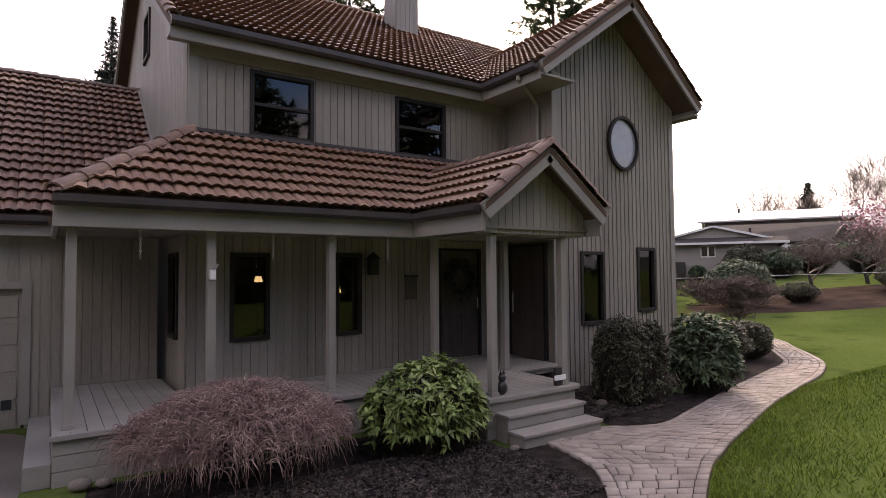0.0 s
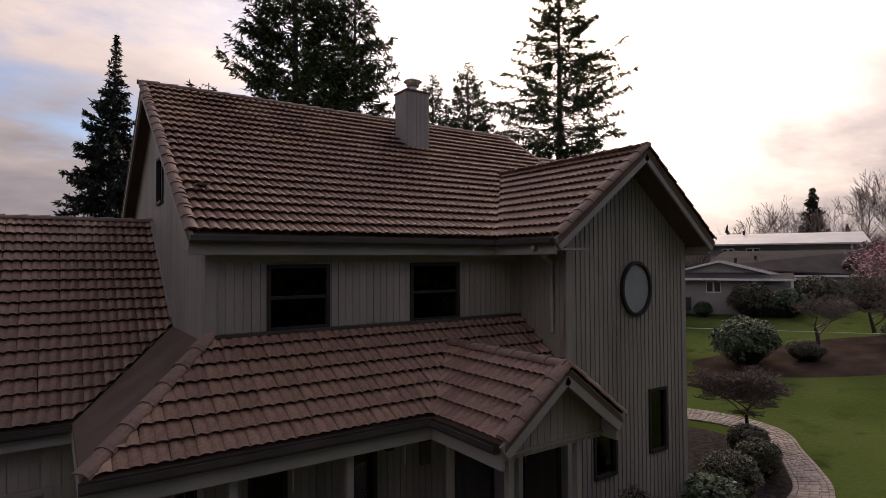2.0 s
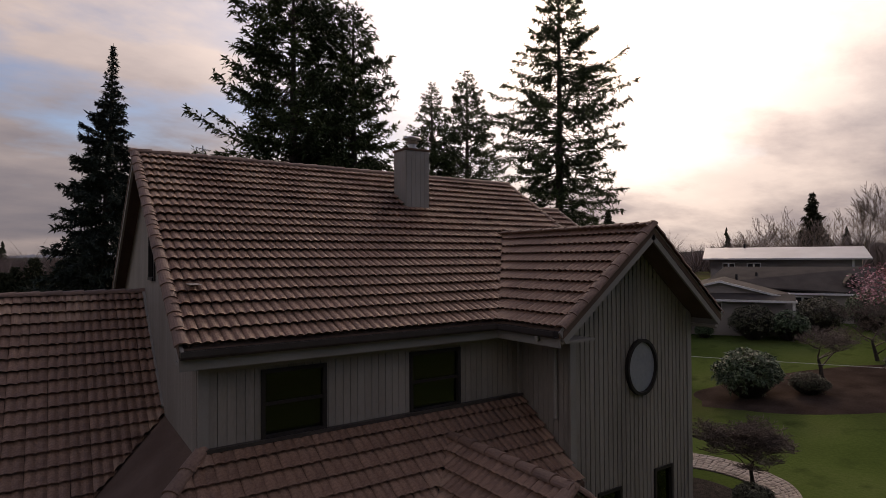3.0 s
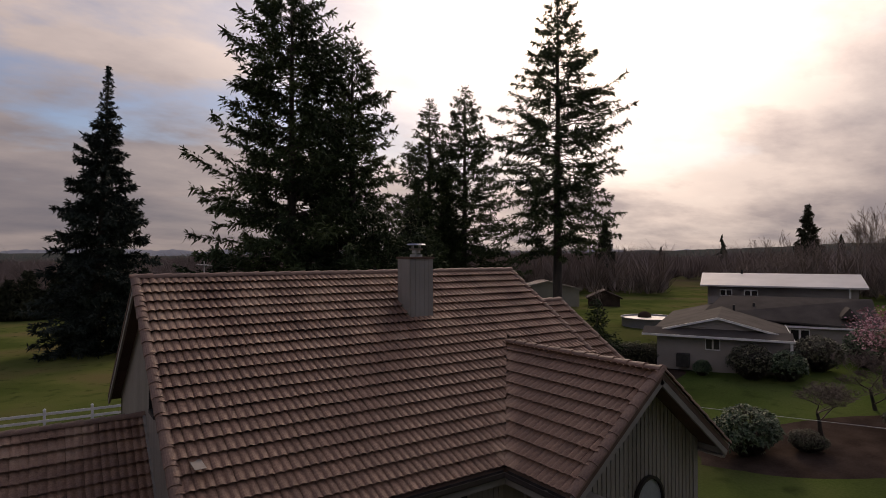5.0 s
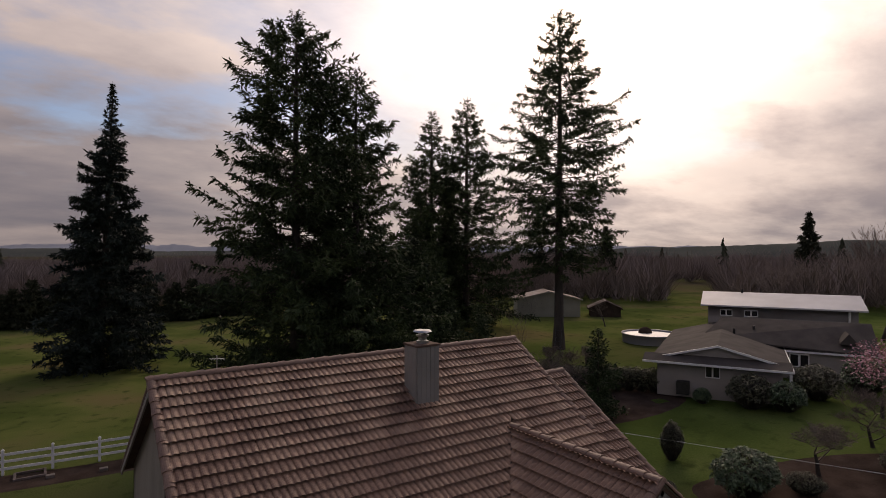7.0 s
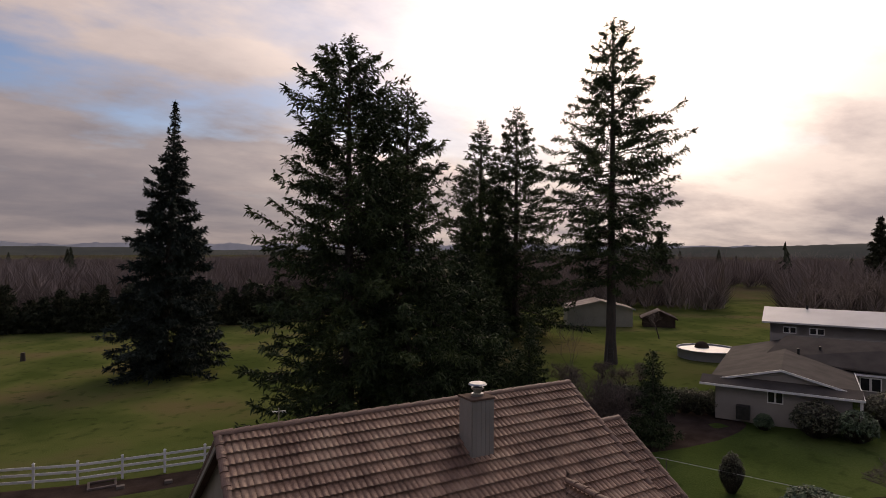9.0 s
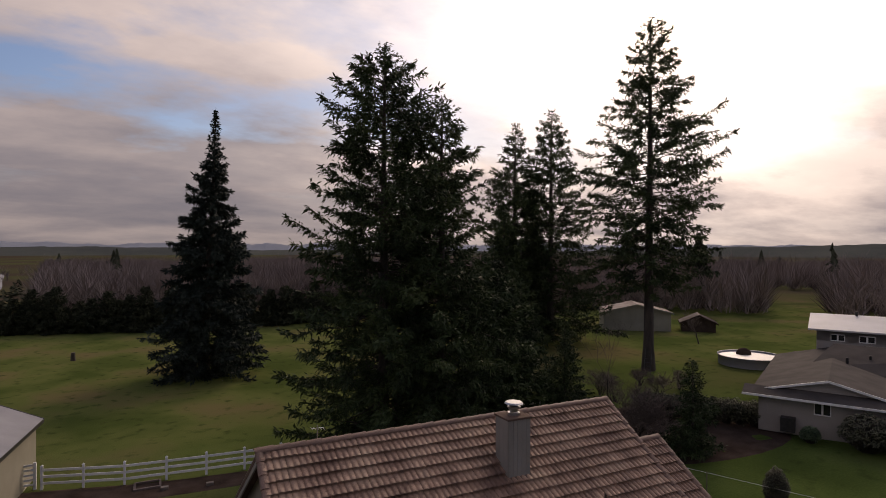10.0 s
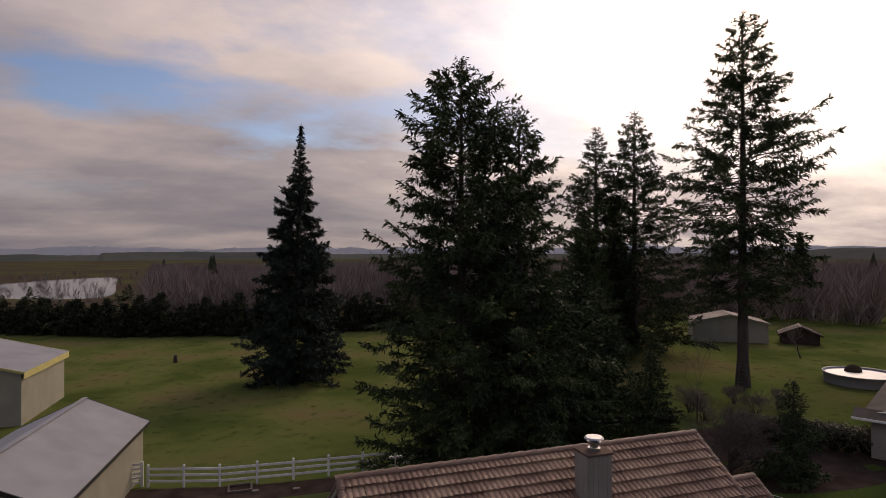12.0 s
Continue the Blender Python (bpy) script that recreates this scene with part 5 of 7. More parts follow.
def conifer(x, y, height, radius, label, seed, bare=0.03, needle=None, shape=0.75, droop=0.25, lumps=0.35, density=1.0, trunk=None, category="tree", name="fir_tree", spray=0.42, lean=(0, 0), group="", open_=0.0, tip=1.0, gappy=0.0, flat=1.0):
    """A conifer: tapered trunk, whorls of limbs, and needle sprays along every limb."""
    rng = np.random.default_rng(seed)
    z0 = float(terrain(x, y))
    needle = needle or NEEDLE
    t = thing(name, (x, y, z0), label, category, group)
    tr = trunk or height * 0.016
    hz = np.linspace(0, height, 14)
    wob = np.cumsum(rng.normal(0, 0.02, (14, 2)), 0) * height / 25
    line = np.stack([x + wob[:, 0] + lean[0] * hz, y + wob[:, 1] + lean[1] * hz, z0 + hz - 0.1], -1)
    rad = tr * (1 - hz / height) ** 0.85 + 0.015
    rad[0] *= 1.35
    V, F = tubes(line[None], rad[None], 10)
    raw("trunk", V, F, BARK, t, smooth=True)
    # limbs
    dz = 0.24 / density ** 0.5
    levels = np.arange(bare * height, height * 0.985, dz * (height / 22) ** 0.5)
    starts, dirs, lens, hfrac = [], [], [], []
    lump_dir = rng.uniform(0, 2 * np.pi, 9)
    lump_h = rng.uniform(bare, 1, 9)
    lump_s = rng.uniform(-1, 1, 9) * lumps
    for h in levels:
        f = (h - bare * height) / (height * (1 - bare))
        prof = radius * (min(1.0, (1 - f) / flat) ** shape) * (0.55 + 0.45 * min(1.0, f / 0.10))
        nb = rng.integers(5, 8) if rng.random() > gappy else 2
        a0 = rng.uniform(0, 2 * np.pi)
        for k in range(nb):
            a = a0 + k * 2 * np.pi / nb + rng.normal(0, 0.25)
            bump = 1 + sum(s * math.exp(-((h / height - lh) / 0.10) ** 2) * max(0, math.cos(a - ld)) for ld, lh, s in zip(lump_dir, lump_h, lump_s))
            L = prof * bump * rng.uniform(0.32, 1.1) * (1.15 if rng.random() < 0.10 else 1.0) + 0.12
            up = 0.42 * f ** 1.5 * tip - droop * (1 - f) + rng.normal(0, 0.24)
            starts.append((np.interp(h, hz, line[:, 0]), np.interp(h, hz, line[:, 1]), z0 + h))
            dirs.append((math.cos(a), math.sin(a), up))
            lens.append(L)
            hfrac.append(f)
    S, D, L, HF = np.array(starts), np.array(dirs), np.array(lens), np.array(hfrac)
    D /= np.linalg.norm(D, axis=1, keepdims=True)
    k = 7
    s = np.linspace(0, 1, k)
    sag = (-0.10 * s ** 1.5 + 0.36 * np.maximum(0, s - 0.45) ** 1.5)[None, :, None] * L[:, None, None] * np.array([0, 0, 1.0]) * (1 - 0.5 * HF)[:, None, None]
    lines = S[:, None] + D[:, None] * (s[None, :, None] * L[:, None, None]) + sag
    lines[:, 1:] += rng.normal(0, 0.03, lines[:, 1:].shape) * L[:, None, None] * 0.5
    big = L > 1.6
    V, F = tubes(lines[big], (0.010 + 0.008 * L[big])[:, None] * (1.05 - s)[None], 3)
    raw("boughwork", V, F, BARK, t, kind="stuff")
    # sprays: side twigs that fan out along each limb
    B, Q, W = [], [], []
    step = 0.115 / density
    for i in range(len(L)):
        n = max(3, int(L[i] / step))
        inner = 0.2 + open_ if L[i] > 1.2 else 0.0
        u = rng.uniform(inner, 1.0, n * 2) ** 0.8
        u = np.concatenate([u, np.ones(3)])
        p = np.stack([np.interp(u, s, lines[i, :, c]) for c in range(3)], -1)
        side = np.where(rng.random(len(u)) < 0.5, 1.0, -1.0) * rng.uniform(0.35, 1.1, len(u))
        side[-3:] = (0, 0.4, -0.4)
        out = D[i] * [1, 1, 0.25]
        out = out / np.linalg.norm(out)
        cross = np.array([-out[1], out[0], 0])
        twig = min(0.31 * L[i], 0.95) * (1.12 - 0.75 * u) * rng.uniform(0.4, 1.1, len(u))
        d = out[None] * 0.65 + cross[None] * side[:, None] * 0.85 + np.array([0, 0, 1.0]) * (rng.normal(0.06, 0.55, len(u)) - 0.22 * (1 - HF[i]))[:, None]
        d /= np.linalg.norm(d, axis=1, keepdims=True)
        for q in (0.0, 0.55, 1.0):
            keep = twig * q >= (0.0 if q == 0 else 0.10)
            B.append((p + d * (twig * q)[:, None])[keep])
            Q.append((d + rng.normal(0, 0.35, d.shape))[keep])
            W.append(np.full(keep.sum(), spray * (0.65 + 0.35 * min(1, L[i] / 2))))
    B, Q, W = np.concatenate(B), np.concatenate(Q), np.concatenate(W)
    W = W * rng.uniform(0.6, 1.2, len(W))
    B = B + rng.normal(0, 0.05, B.shape)
    d, sd, u = frames_from(Q, rng)
    p0, p2 = B - d * (W * 0.3)[:, None], B + d * (W * 0.75)[:, None] - np.array([0, 0, 1.0]) * (W * 0.12)[:, None]
    m = B + d * (W * 0.15)[:, None]
    a, b = m + sd * (W * 0.145)[:, None], m - sd * (W * 0.145)[:, None]
    V = np.stack([p0, a, p2, b], 1).reshape(-1, 3)
    F = np.arange(len(V)).reshape(-1, 4)
    raw("crown", V, F, needle, t, kind="stuff")
    return t


def leafy_bush(x, y, size, label, seed, mat, leaf=0.14, width=0.045, whorls=260, per=8, name="rhododendron_bush", squarish=0.0, category="bush", group="", z=None):
    """A round bush of leaf whorls over a twiggy frame."""
    rng = np.random.default_rng(seed)
    z0 = float(terrain(x, y)) if z is None else z
    t = thing(name, (x, y, z0), label, category, group)
    rx, ry, h = size
    v = rng.normal(size=(whorls, 3))
    v[:, 2] = np.abs(v[:, 2]) * 1.0 - 0.25
    v /= np.linalg.norm(v, axis=1, keepdims=True)
    if squarish:
        v = np.sign(v) * np.abs(v) ** (1 - squarish)
    shell = rng.uniform(0.62, 1.0, whorls) ** 0.5
    lump = np.array([1 + 0.16 * noise.noise((p[0] * 2.1 + seed, p[1] * 2.1, p[2] * 2.1)) for p in v])
    P = v * (shell * lump)[:, None] * [rx, ry, h * 0.52] + [x, y, z0 + h * 0.46]
    P[:, 2] = np.maximum(P[:, 2], z0 + 0.06)
    # stems from the base to every whorl
    base = np.array([x, y, z0]) + rng.normal(0, 0.06, (whorls, 3)) * [1, 1, 0]
    k = np.linspace(0, 1, 5)
    lines = base[:, None] + (P - base)[:, None] * k[None, :, None]
    lines[:, 1:-1, 2] -= 0.08 * h
    V, F = tubes(lines, np.full((whorls, 5), 0.007) * (1.6 - k)[None], 3)
    raw("stemwork", V, F, BARK, t, kind="stuff")
    out = v / np.linalg.norm(v, axis=1, keepdims=True) + [0, 0, 0.55]
    B = np.repeat(P, per, 0) + rng.normal(0, 0.012, (whorls * per, 3))
    n = np.repeat(out, per, 0)
    d, s, u = frames_from(n, rng)
    D = s * rng.uniform(0.75, 1.2, len(B))[:, None] + d * rng.uniform(0.0, 0.75, len(B))[:, None]
    V, F = leaf_cards(B, D, leaf * rng.uniform(0.65, 1.15, len(B)), width * rng.uniform(0.8, 1.2, len(B)), rng)
    raw("foliage", V, F, mat, t, kind="stuff")
    return t


def bare_tree(x, y, height, spread, label, seed, mat=None, trunk=0.09, levels=5, name="bare_tree", first=0.3, z=None, splay=0.6, category="tree", thin=1.0, children=3, multi=1, group=""):
    """A leafless tree or shrub, forking again and again into thin twigs."""
    rng = np.random.default_rng(seed)
    z0 = float(terrain(x, y)) if z is None else z
    t = thing(name, (x, y, z0), label, category, group)
    mat = mat or TWIG
    segs = []
    front = []
    for m in range(multi):
        d0 = np.array([rng.normal(0, 0.05 if multi == 1 else 0.45), rng.normal(0, 0.05 if multi == 1 else 0.45), 1.0])
        front.append((np.array([x, y, z0 - 0.05]) + rng.normal(0, 0.12 * (multi > 1), 3) * [1, 1, 0], d0 / np.linalg.norm(d0), height * first, trunk))
    for level in range(levels + 1):
        nxt = []
        for p, d, L, r in front:
            k = 4
            pts = [p]
            dd = d.copy()
            for i in range(k - 1):
                dd = dd + rng.normal(0, 0.13, 3) + [0, 0, 0.04]
                dd /= np.linalg.norm(dd)
                pts.append(pts[-1] + dd * L / (k - 1))
            r1 = max(0.55 * r, 0.0035 * thin)
            segs.append((np.array(pts), np.linspace(r, r1, k)))
            if level < levels:
                for c in range(children + (rng.random() < 0.4)):
                    a = rng.uniform(0, 2 * np.pi)
                    side = np.array([math.cos(a) * spread, math.sin(a) * spread, 0.18])
                    nd = dd * (1 - splay * 0.45) + side * splay * rng.uniform(0.5, 1.2)
                    nd /= np.linalg.norm(nd)
                    q = pts[-1] if c < 2 else pts[rng.integers(1, k)]
                    nxt.append((q, nd, L * rng.uniform(0.58, 0.85), r1 * rng.uniform(0.6, 0.85)))
        front = nxt
    P, R = np.array([s[0] for s in segs]), np.array([s[1] for s in segs])
    n = multi
    V, F = tubes(P[:n], R[:n] * 1.0, 8)
    raw("trunk", V, F, BARK, t, smooth=True)
    V, F = tubes(P[n:], R[n:], 3)
    raw("branchwork", V, F, mat, t, kind="stuff")
    return t


def weeping_shrub(x, y, size, label, seed, twigs=6500):
    """A dome of thin arching leafless twigs, hanging to the ground."""
    rng = np.random.default_rng(seed)
    z0 = float(terrain(x, y))
    t = thing("weeping_maple", (x, y, z0), label, "shrub")
    rx, ry, h = size
    k = 7
    a = rng.uniform(0, 2 * np.pi, twigs)
    r0 = rng.uniform(0.0, 0.85, twigs) ** 0.7
    top = np.stack([x + rx * r0 * np.cos(a), y + ry * r0 * np.sin(a), z0 + h * (1 - 0.5 * r0 ** 2.2) * rng.uniform(0.45, 1.0, twigs) ** 0.6], -1)
    reach = rng.uniform(0.04, 0.22, twigs)
    a2 = a + rng.normal(0, 0.7, twigs)
    s = np.linspace(0, 1, k)
    L = np.zeros((twigs, k, 3))
    for c, (fn, rr) in enumerate(((np.cos, rx), (np.sin, ry))):
        L[:, :, c] = top[:, c, None] + (reach * fn(a2) * rr)[:, None] * s[None] ** 0.8
    drop = h * (0.03 + 0.26 * r0) * rng.uniform(0.1, 1.0, twigs)
    L[:, :, 2] = top[:, 2, None] + 0.05 * np.sin(s * math.pi)[None] - drop[:, None] * s[None] ** 2.0
    L += np.cumsum(rng.normal(0, 0.013, L.shape), 1)
    L[:, :, 2] = np.maximum(L[:, :, 2], z0 + 0.03)
    V, F = tubes(L, np.full((twigs, k), 0.0052) * (1.25 - s)[None] * rng.uniform(0.6, 1.3, twigs)[:, None], 3)
    raw("twigwork", V, F, REDTWIG, t, kind="stuff")
    m = 70
    b = rng.choice(twigs, m)
    base = np.array([x, y, z0]) + rng.normal(0, 0.05, (m, 3)) * [1, 1, 0]
    q = np.linspace(0, 1, 5)
    lines = base[:, None] + (top[b] - base)[:, None] * (q ** np.array([0.8]))[None, :, None]
    lines[:, :, 2] = z0 + (top[b, 2] - z0)[:, None] * (q ** 0.6)[None]
    V, F = tubes(lines, np.full((m, 5), 0.016) * (1.4 - q)[None], 5)
    raw("stemwork", V, F, BARK, t, kind="stuff")
    return t


weeping_shrub(4.02, 6.3, (1.2, 1.0, 0.98), "leafless weeping maple, a dome of thin reddish twigs", 3)
leafy_bush(6.15, 6.08, (0.78, 0.7, 1.3), "bright green rhododendron on the mulch bed", 11, RHODO, 0.135, 0.046, 470, 9, z=-0.2)
leafy_bush(10.14, 6.15, (0.55, 0.5, 1.59), "dark clipped evergreen bush beside the wall", 12, BOXLEAF, 0.05, 0.022, 2600, 6, "clipped_bush", squarish=0.42, z=-0.2)
leafy_bush(11.9, 5.93, (0.63, 0.57, 1.67), "dark green rhododendron beside the clipped bush", 13, DARKLEAF, 0.14, 0.046, 560, 9, z=-0.25)
leafy_bush(14.3, 7.0, (0.7, 0.6, 1.08), "low dark evergreen bush beside the path", 14, BOXLEAF, 0.06, 0.025, 1200, 6, "evergreen_bush")
leafy_bush(16.2, 7.35, (0.5, 0.46, 0.9), "round clipped evergreen bush beside the path", 15, BOXLEAF, 0.06, 0.025, 1300, 6, "evergreen_bush", squarish=0.2)
leafy_bush(17.5, 8.3, (0.5, 0.46, 0.8), "round clipped evergreen bush at the bend of the path", 16, BOXLEAF, 0.06, 0.025, 1000, 6, "evergreen_bush", squarish=0.2)
bare_tree(19.2, 9.2, 2.6, 1.25, "small standard tree with a ball of bare twigs", 21, TWIG, 0.07, 6, "ball_tree", 0.33, splay=1.05, thin=2.2, children=4)
leafy_bush(28.24, 14.01, (1.69, 1.29, 2.19), "broad dark rhododendron in the lawn bed", 17, DARKLEAF, 0.2, 0.07, 620, 9)
leafy_bush(30.26, 12.36, (0.80, 0.80, 1.00), "low grey-green shrub in the lawn bed", 18, BOXLEAF, 0.07, 0.03, 700, 6, "evergreen_bush")
leafy_bush(34.65, 9.85, (1.20, 1.10, 1.60), "round evergreen shrub in the lawn bed", 19, BOXLEAF, 0.09, 0.035, 800, 6, "evergreen_bush")
leafy_bush(25.71, 16.56, (0.69, 0.59, 0.69), "low grey shrub beside the lawn bed", 20, BOXLEAF, 0.07, 0.03, 500, 6, "evergreen_bush")
bare_tree(32.45, 12.72, 4.39, 1.2, "bare spreading fruit tree in the lawn bed", 22, TWIG, 0.12, 6, "bare_tree", 0.26, splay=0.95, thin=2.2)
bare_tree(37.59, 12.24, 4.56, 1.1, "leafless shrubby tree beside the lawn", 23, TWIG, 0.11, 6, "bare_tree", 0.25, splay=0.9, thin=2.5)
pink = bare_tree(42.78, 13.46, 4.86, 1.1, "small tree in pink blossom", 24, TWIG, 0.12, 4, "blossom_tree", 0.28, splay=0.9, thin=2.5)


def blossom(tree, centre, r, count, seed):
    rng = np.random.default_rng(seed)
    v = rng.normal(size=(count, 3))
    v /= np.linalg.norm(v, axis=1, keepdims=True)
    P = np.array(centre) + v * rng.uniform(0.4, 1.0, (count, 1)) * np.array([r, r, r * 0.75])
    V, F = leaf_cards(P, rng.normal(size=P.shape), 0.16, 0.14, rng)
    raw("blossom", V, F, PINK, tree, kind="stuff")


blossom(pink, (42.78, 13.46, 1.8 + 3.2), 2.0, 1100, 5)

# the tall conifers behind the house
conifer(6.4, 66.2, 28.4, 7.8, "tall slender spruce standing alone on the field", 31, 0.015, SPRUCE, 1.28, 0.42, 0.3, 0.95, name="spruce_tree", spray=0.5, tip=0.7, lean=(0.035, -0.02))
conifer(15.0, 35.6, 26.9, 7.0, "huge dark fir with dense boughs to the ground", 32, 0.01, NEEDLE, 0.8, 0.10, 0.6, 0.82, spray=0.37, flat=0.66, open_=0.05)
conifer(18.8, 34.8, 23.8, 6.6, "tall dark fir grown into its neighbour", 33, 0.01, NEEDLE, 0.8, 0.12, 0.5, 0.8, spray=0.37, flat=0.7, open_=0.05)
conifer(42.8, 62.0, 28.0, 6.4, "tall fir at the edge of the field", 34, 0.02, NEEDLE, 0.8, 0.16, 0.35, 0.62, spray=0.43, flat=0.72, open_=0.08, gappy=0.08)
conifer(46.5, 59.3, 29.7, 7.0, "tall pointed fir at the edge of the field", 35, 0.02, NEEDLE, 0.8, 0.16, 0.35, 0.62, spray=0.43, flat=0.72, open_=0.08, gappy=0.08)
conifer(44.3, 41.0, 34.2, 6.9, "very tall thin-crowned fir with a bare lower trunk", 36, 0.24, NEEDLE, 0.75, 0.26, 0.4, 0.72, trunk=0.5, spray=0.40, open_=0.10, gappy=0.16, flat=0.7)
conifer(28.3, 40.5, 11.4, 4.0, "dark young fir behind the house", 37, 0.02, NEEDLE, 0.8, 0.2, 0.3, 0.9, spray=0.36)
conifer(24.6, 36.9, 12.6, 4.2, "dark fir behind the house", 38, 0.02, NEEDLE, 0.8, 0.25, 0.3, 0.9, spray=0.4)
conifer(29.4, 35.1, 6.9, 2.5, "small dense spruce behind the house", 39, 0.02, NEEDLE, 0.85, 0.1, 0.2, 1.0, name="spruce_tree", spray=0.28)
conifer(31.4, 25.2, 5.9, 2.1, "small dark spruce at the lawn edge", 40, 0.02, NEEDLE, 0.8, 0.1, 0.3, 1.0, name="spruce_tree", spray=0.26)
conifer(48.31, 65.94, 14.99, 4.28, "fir before the far sheds", 41, 0.04, NEEDLE, 0.8, 0.2, 0.3, 0.7, spray=0.5)
conifer(38.0, 57.0, 17.0, 5.5, "dark fir low in the grove", 42, 0.02, NEEDLE, 0.8, 0.2, 0.3, 0.7, spray=0.5)
# unseen firs across the drive: front windows reflect some, others added to shade porch
for i, (fx, fy, fh) in enumerate(((-16.0, -20.0, 19.0), (-4.0, -25.0, 21.0), (9.0, -26.0, 20.0), (21.0, -24.0, 20.0), (-27.0, -9.0, 19.0), (33.0, -19.0, 19.0), (-10.0, -23.0, 18.0), (2.5, -27.0, 19.0), (15.0, -26.0, 18.0), (27.0, -22.0, 18.0), (-22.0, -15.0, 18.0))):
    conifer(fx, fy, fh, 5.2, "dark unseen fir across the drive that shades the porch", 200 + i, 0.03, NEEDLE, 0.8, 0.15, 0.4, 0.5, spray=0.6, flat=0.7, group="firs across the drive")
leafy_bush(29.3, 18.5, (0.6, 0.6, 2.1), "small upright evergreen on the lawn", 43, BOXLEAF, 0.06, 0.025, 1200, 6, "evergreen_bush")
bare_tree(29.49, 28.01, 4.6, 1.0, "bare many-stemmed shrub behind the house", 44, TWIG, 0.13, 5, "bare_shrub", 0.3, splay=0.75, thin=2.6, multi=7, category="shrub")
for i, (bx, by, bh) in enumerate(((34.96, 35.58, 3.0), (38.31, 34.02, 2.8), (35.33, 37.77, 3.2), (41.25, 34.61, 2.4), (39.61, 37.42, 2.4))):
    bare_tree(bx, by, bh, 1.1, "tangled bare brown shrub behind the house", 170 + i, TWIG, 0.05, 4, "bare_shrub", 0.28, splay=0.9, thin=2.4, multi=7, category="shrub", group="brushwood behind the house")
bare_tree(28.91, 29.11, 3.65, 1.0, "bare brown shrub behind the house", 45, TWIG, 0.06, 4, "bare_shrub", 0.3, splay=0.8, thin=1.8, multi=5, category="shrub")
bare_tree(35.2, 28.71, 2.80, 1.0, "bare brown shrub at the lawn edge", 46, TWIG, 0.05, 4, "bare_shrub", 0.3, splay=0.8, thin=1.8, multi=5, category="shrub")
bare_tree(33.91, 35.36, 5.61, 0.7, "thin leafless sapling behind the house", 47, TWIG, 0.05, 4, "bare_tree", 0.4, splay=0.5, thin=1.8)
bare_tree(61.51, 49.34, 4.83, 1.0, "small bare tree near the pool", 48, TWIG, 0.09, 4, "bare_tree", 0.3, splay=0.8, thin=2.5)

# ---------------- fence, barns and sheds ----------------


def rail_fence(points, spacing, label, name="rail_fence", height=1.3):
    p = np.array(points, float)
    run = np.concatenate([[0], np.cumsum(np.hypot(*np.diff(p, axis=0).T))])
    n = max(1, round(run[-1] / spacing))
    s = np.linspace(0, run[-1], n + 1)
    q = np.stack([np.interp(s, run, p[:, k]) for k in (0, 1)], -1)
    f = thing(name, (*q[0], float(terrain(*q[0]))), label, "fence")
    for x, y in q:
        z = float(terrain(x, y))
        post = part("post", box((x - 0.065, y - 0.065, z - 0.1), (x + 0.065, y + 0.065, z + height), 0.008), WHITE, f)
        cap = bmesh.new()
        bmesh.ops.create_cone(cap, cap_ends=True, segments=4, radius1=0.115, radius2=0.01, depth=0.08, matrix=Matrix.Translation((x, y, z + height + 0.04)) @ pose(0, 0, 0, 0, 0, 45))
        part("post_cap", cap, WHITE, post)
    for a, b in zip(q, q[1:]):
        za, zb = float(terrain(*a)), float(terrain(*b))
        for h in (0.35, 0.72, 1.08):
            part("rail", beam((*a, za + h), (*b, zb + h), 0.045, 0.14, bevel=0.006), WHITE, f)
    return f


rail_fence([(-3.9, 38.9), (0.02, 37.6), (4.3, 37.2), (8.6, 36.9), (13.0, 36.6)], 2.05, "white three-rail paddock fence")
rail_fence([(23.7, 38.3), (28.4, 36.8)], 2.1, "white three-rail fence behind the firs")
gate = thing("field_gate", (-4.9, 39.1, 0.0), "short white gate of five bars beside the barn", "gate")
for x in (-5.35, -4.25):
    part("post", box((x - 0.075, 39.03, 0), (x + 0.075, 39.18, 1.5), 0.008), WHITE, gate)
for h in (0.28, 0.55, 0.82, 1.1, 1.36):
    part("bar", beam((-5.28, 39.1, h), (-4.32, 39.1, h), 0.045, 0.11, bevel=0.005), WHITE, gate)


def frame_at(origin, u, size=1.0, foot=0.0):
    """A building's own axes; size scales it about its foot."""
    u = Vector((*u, 0)).normalized()
    w = Vector((-u.y, u.x, 0))
    return lambda s, v, z: Vector((*origin, 0)) + (u * s + w * v) * size + Vector((0, 0, foot + (z - foot) * size))


def slab_poly(pts, t):
    """A flat polygon thickened downward."""
    bm = bmesh.new()
    a = [bm.verts.new(p) for p in pts]
    b = [bm.verts.new(Vector(p) - Vector((0, 0, t))) for p in pts]
    bm.faces.new(a)
    bm.faces.new(b[::-1])
    for i in range(len(a)):
        j = (i + 1) % len(a)
        bm.faces.new((b[i], b[j], a[j], a[i]))
    bmesh.ops.recalc_face_normals(bm, faces=bm.faces)
    return bm


def solid(P, s0, s1, v0, v1, z0, z1):
    """A block in a building's own axes."""
    bm = bmesh.new()
    vs = [bm.verts.new(P(s, v, z)) for s in (s0, s1) for v in (v0, v1) for z in (z0, z1)]
    for q in ((0, 1, 3, 2), (4, 6, 7, 5), (0, 4, 5, 1), (2, 3, 7, 6), (0, 2, 6, 4), (1, 5, 7, 3)):
        bm.faces.new([vs[i] for i in q])
    bmesh.ops.recalc_face_normals(bm, faces=bm.faces)
    return bm


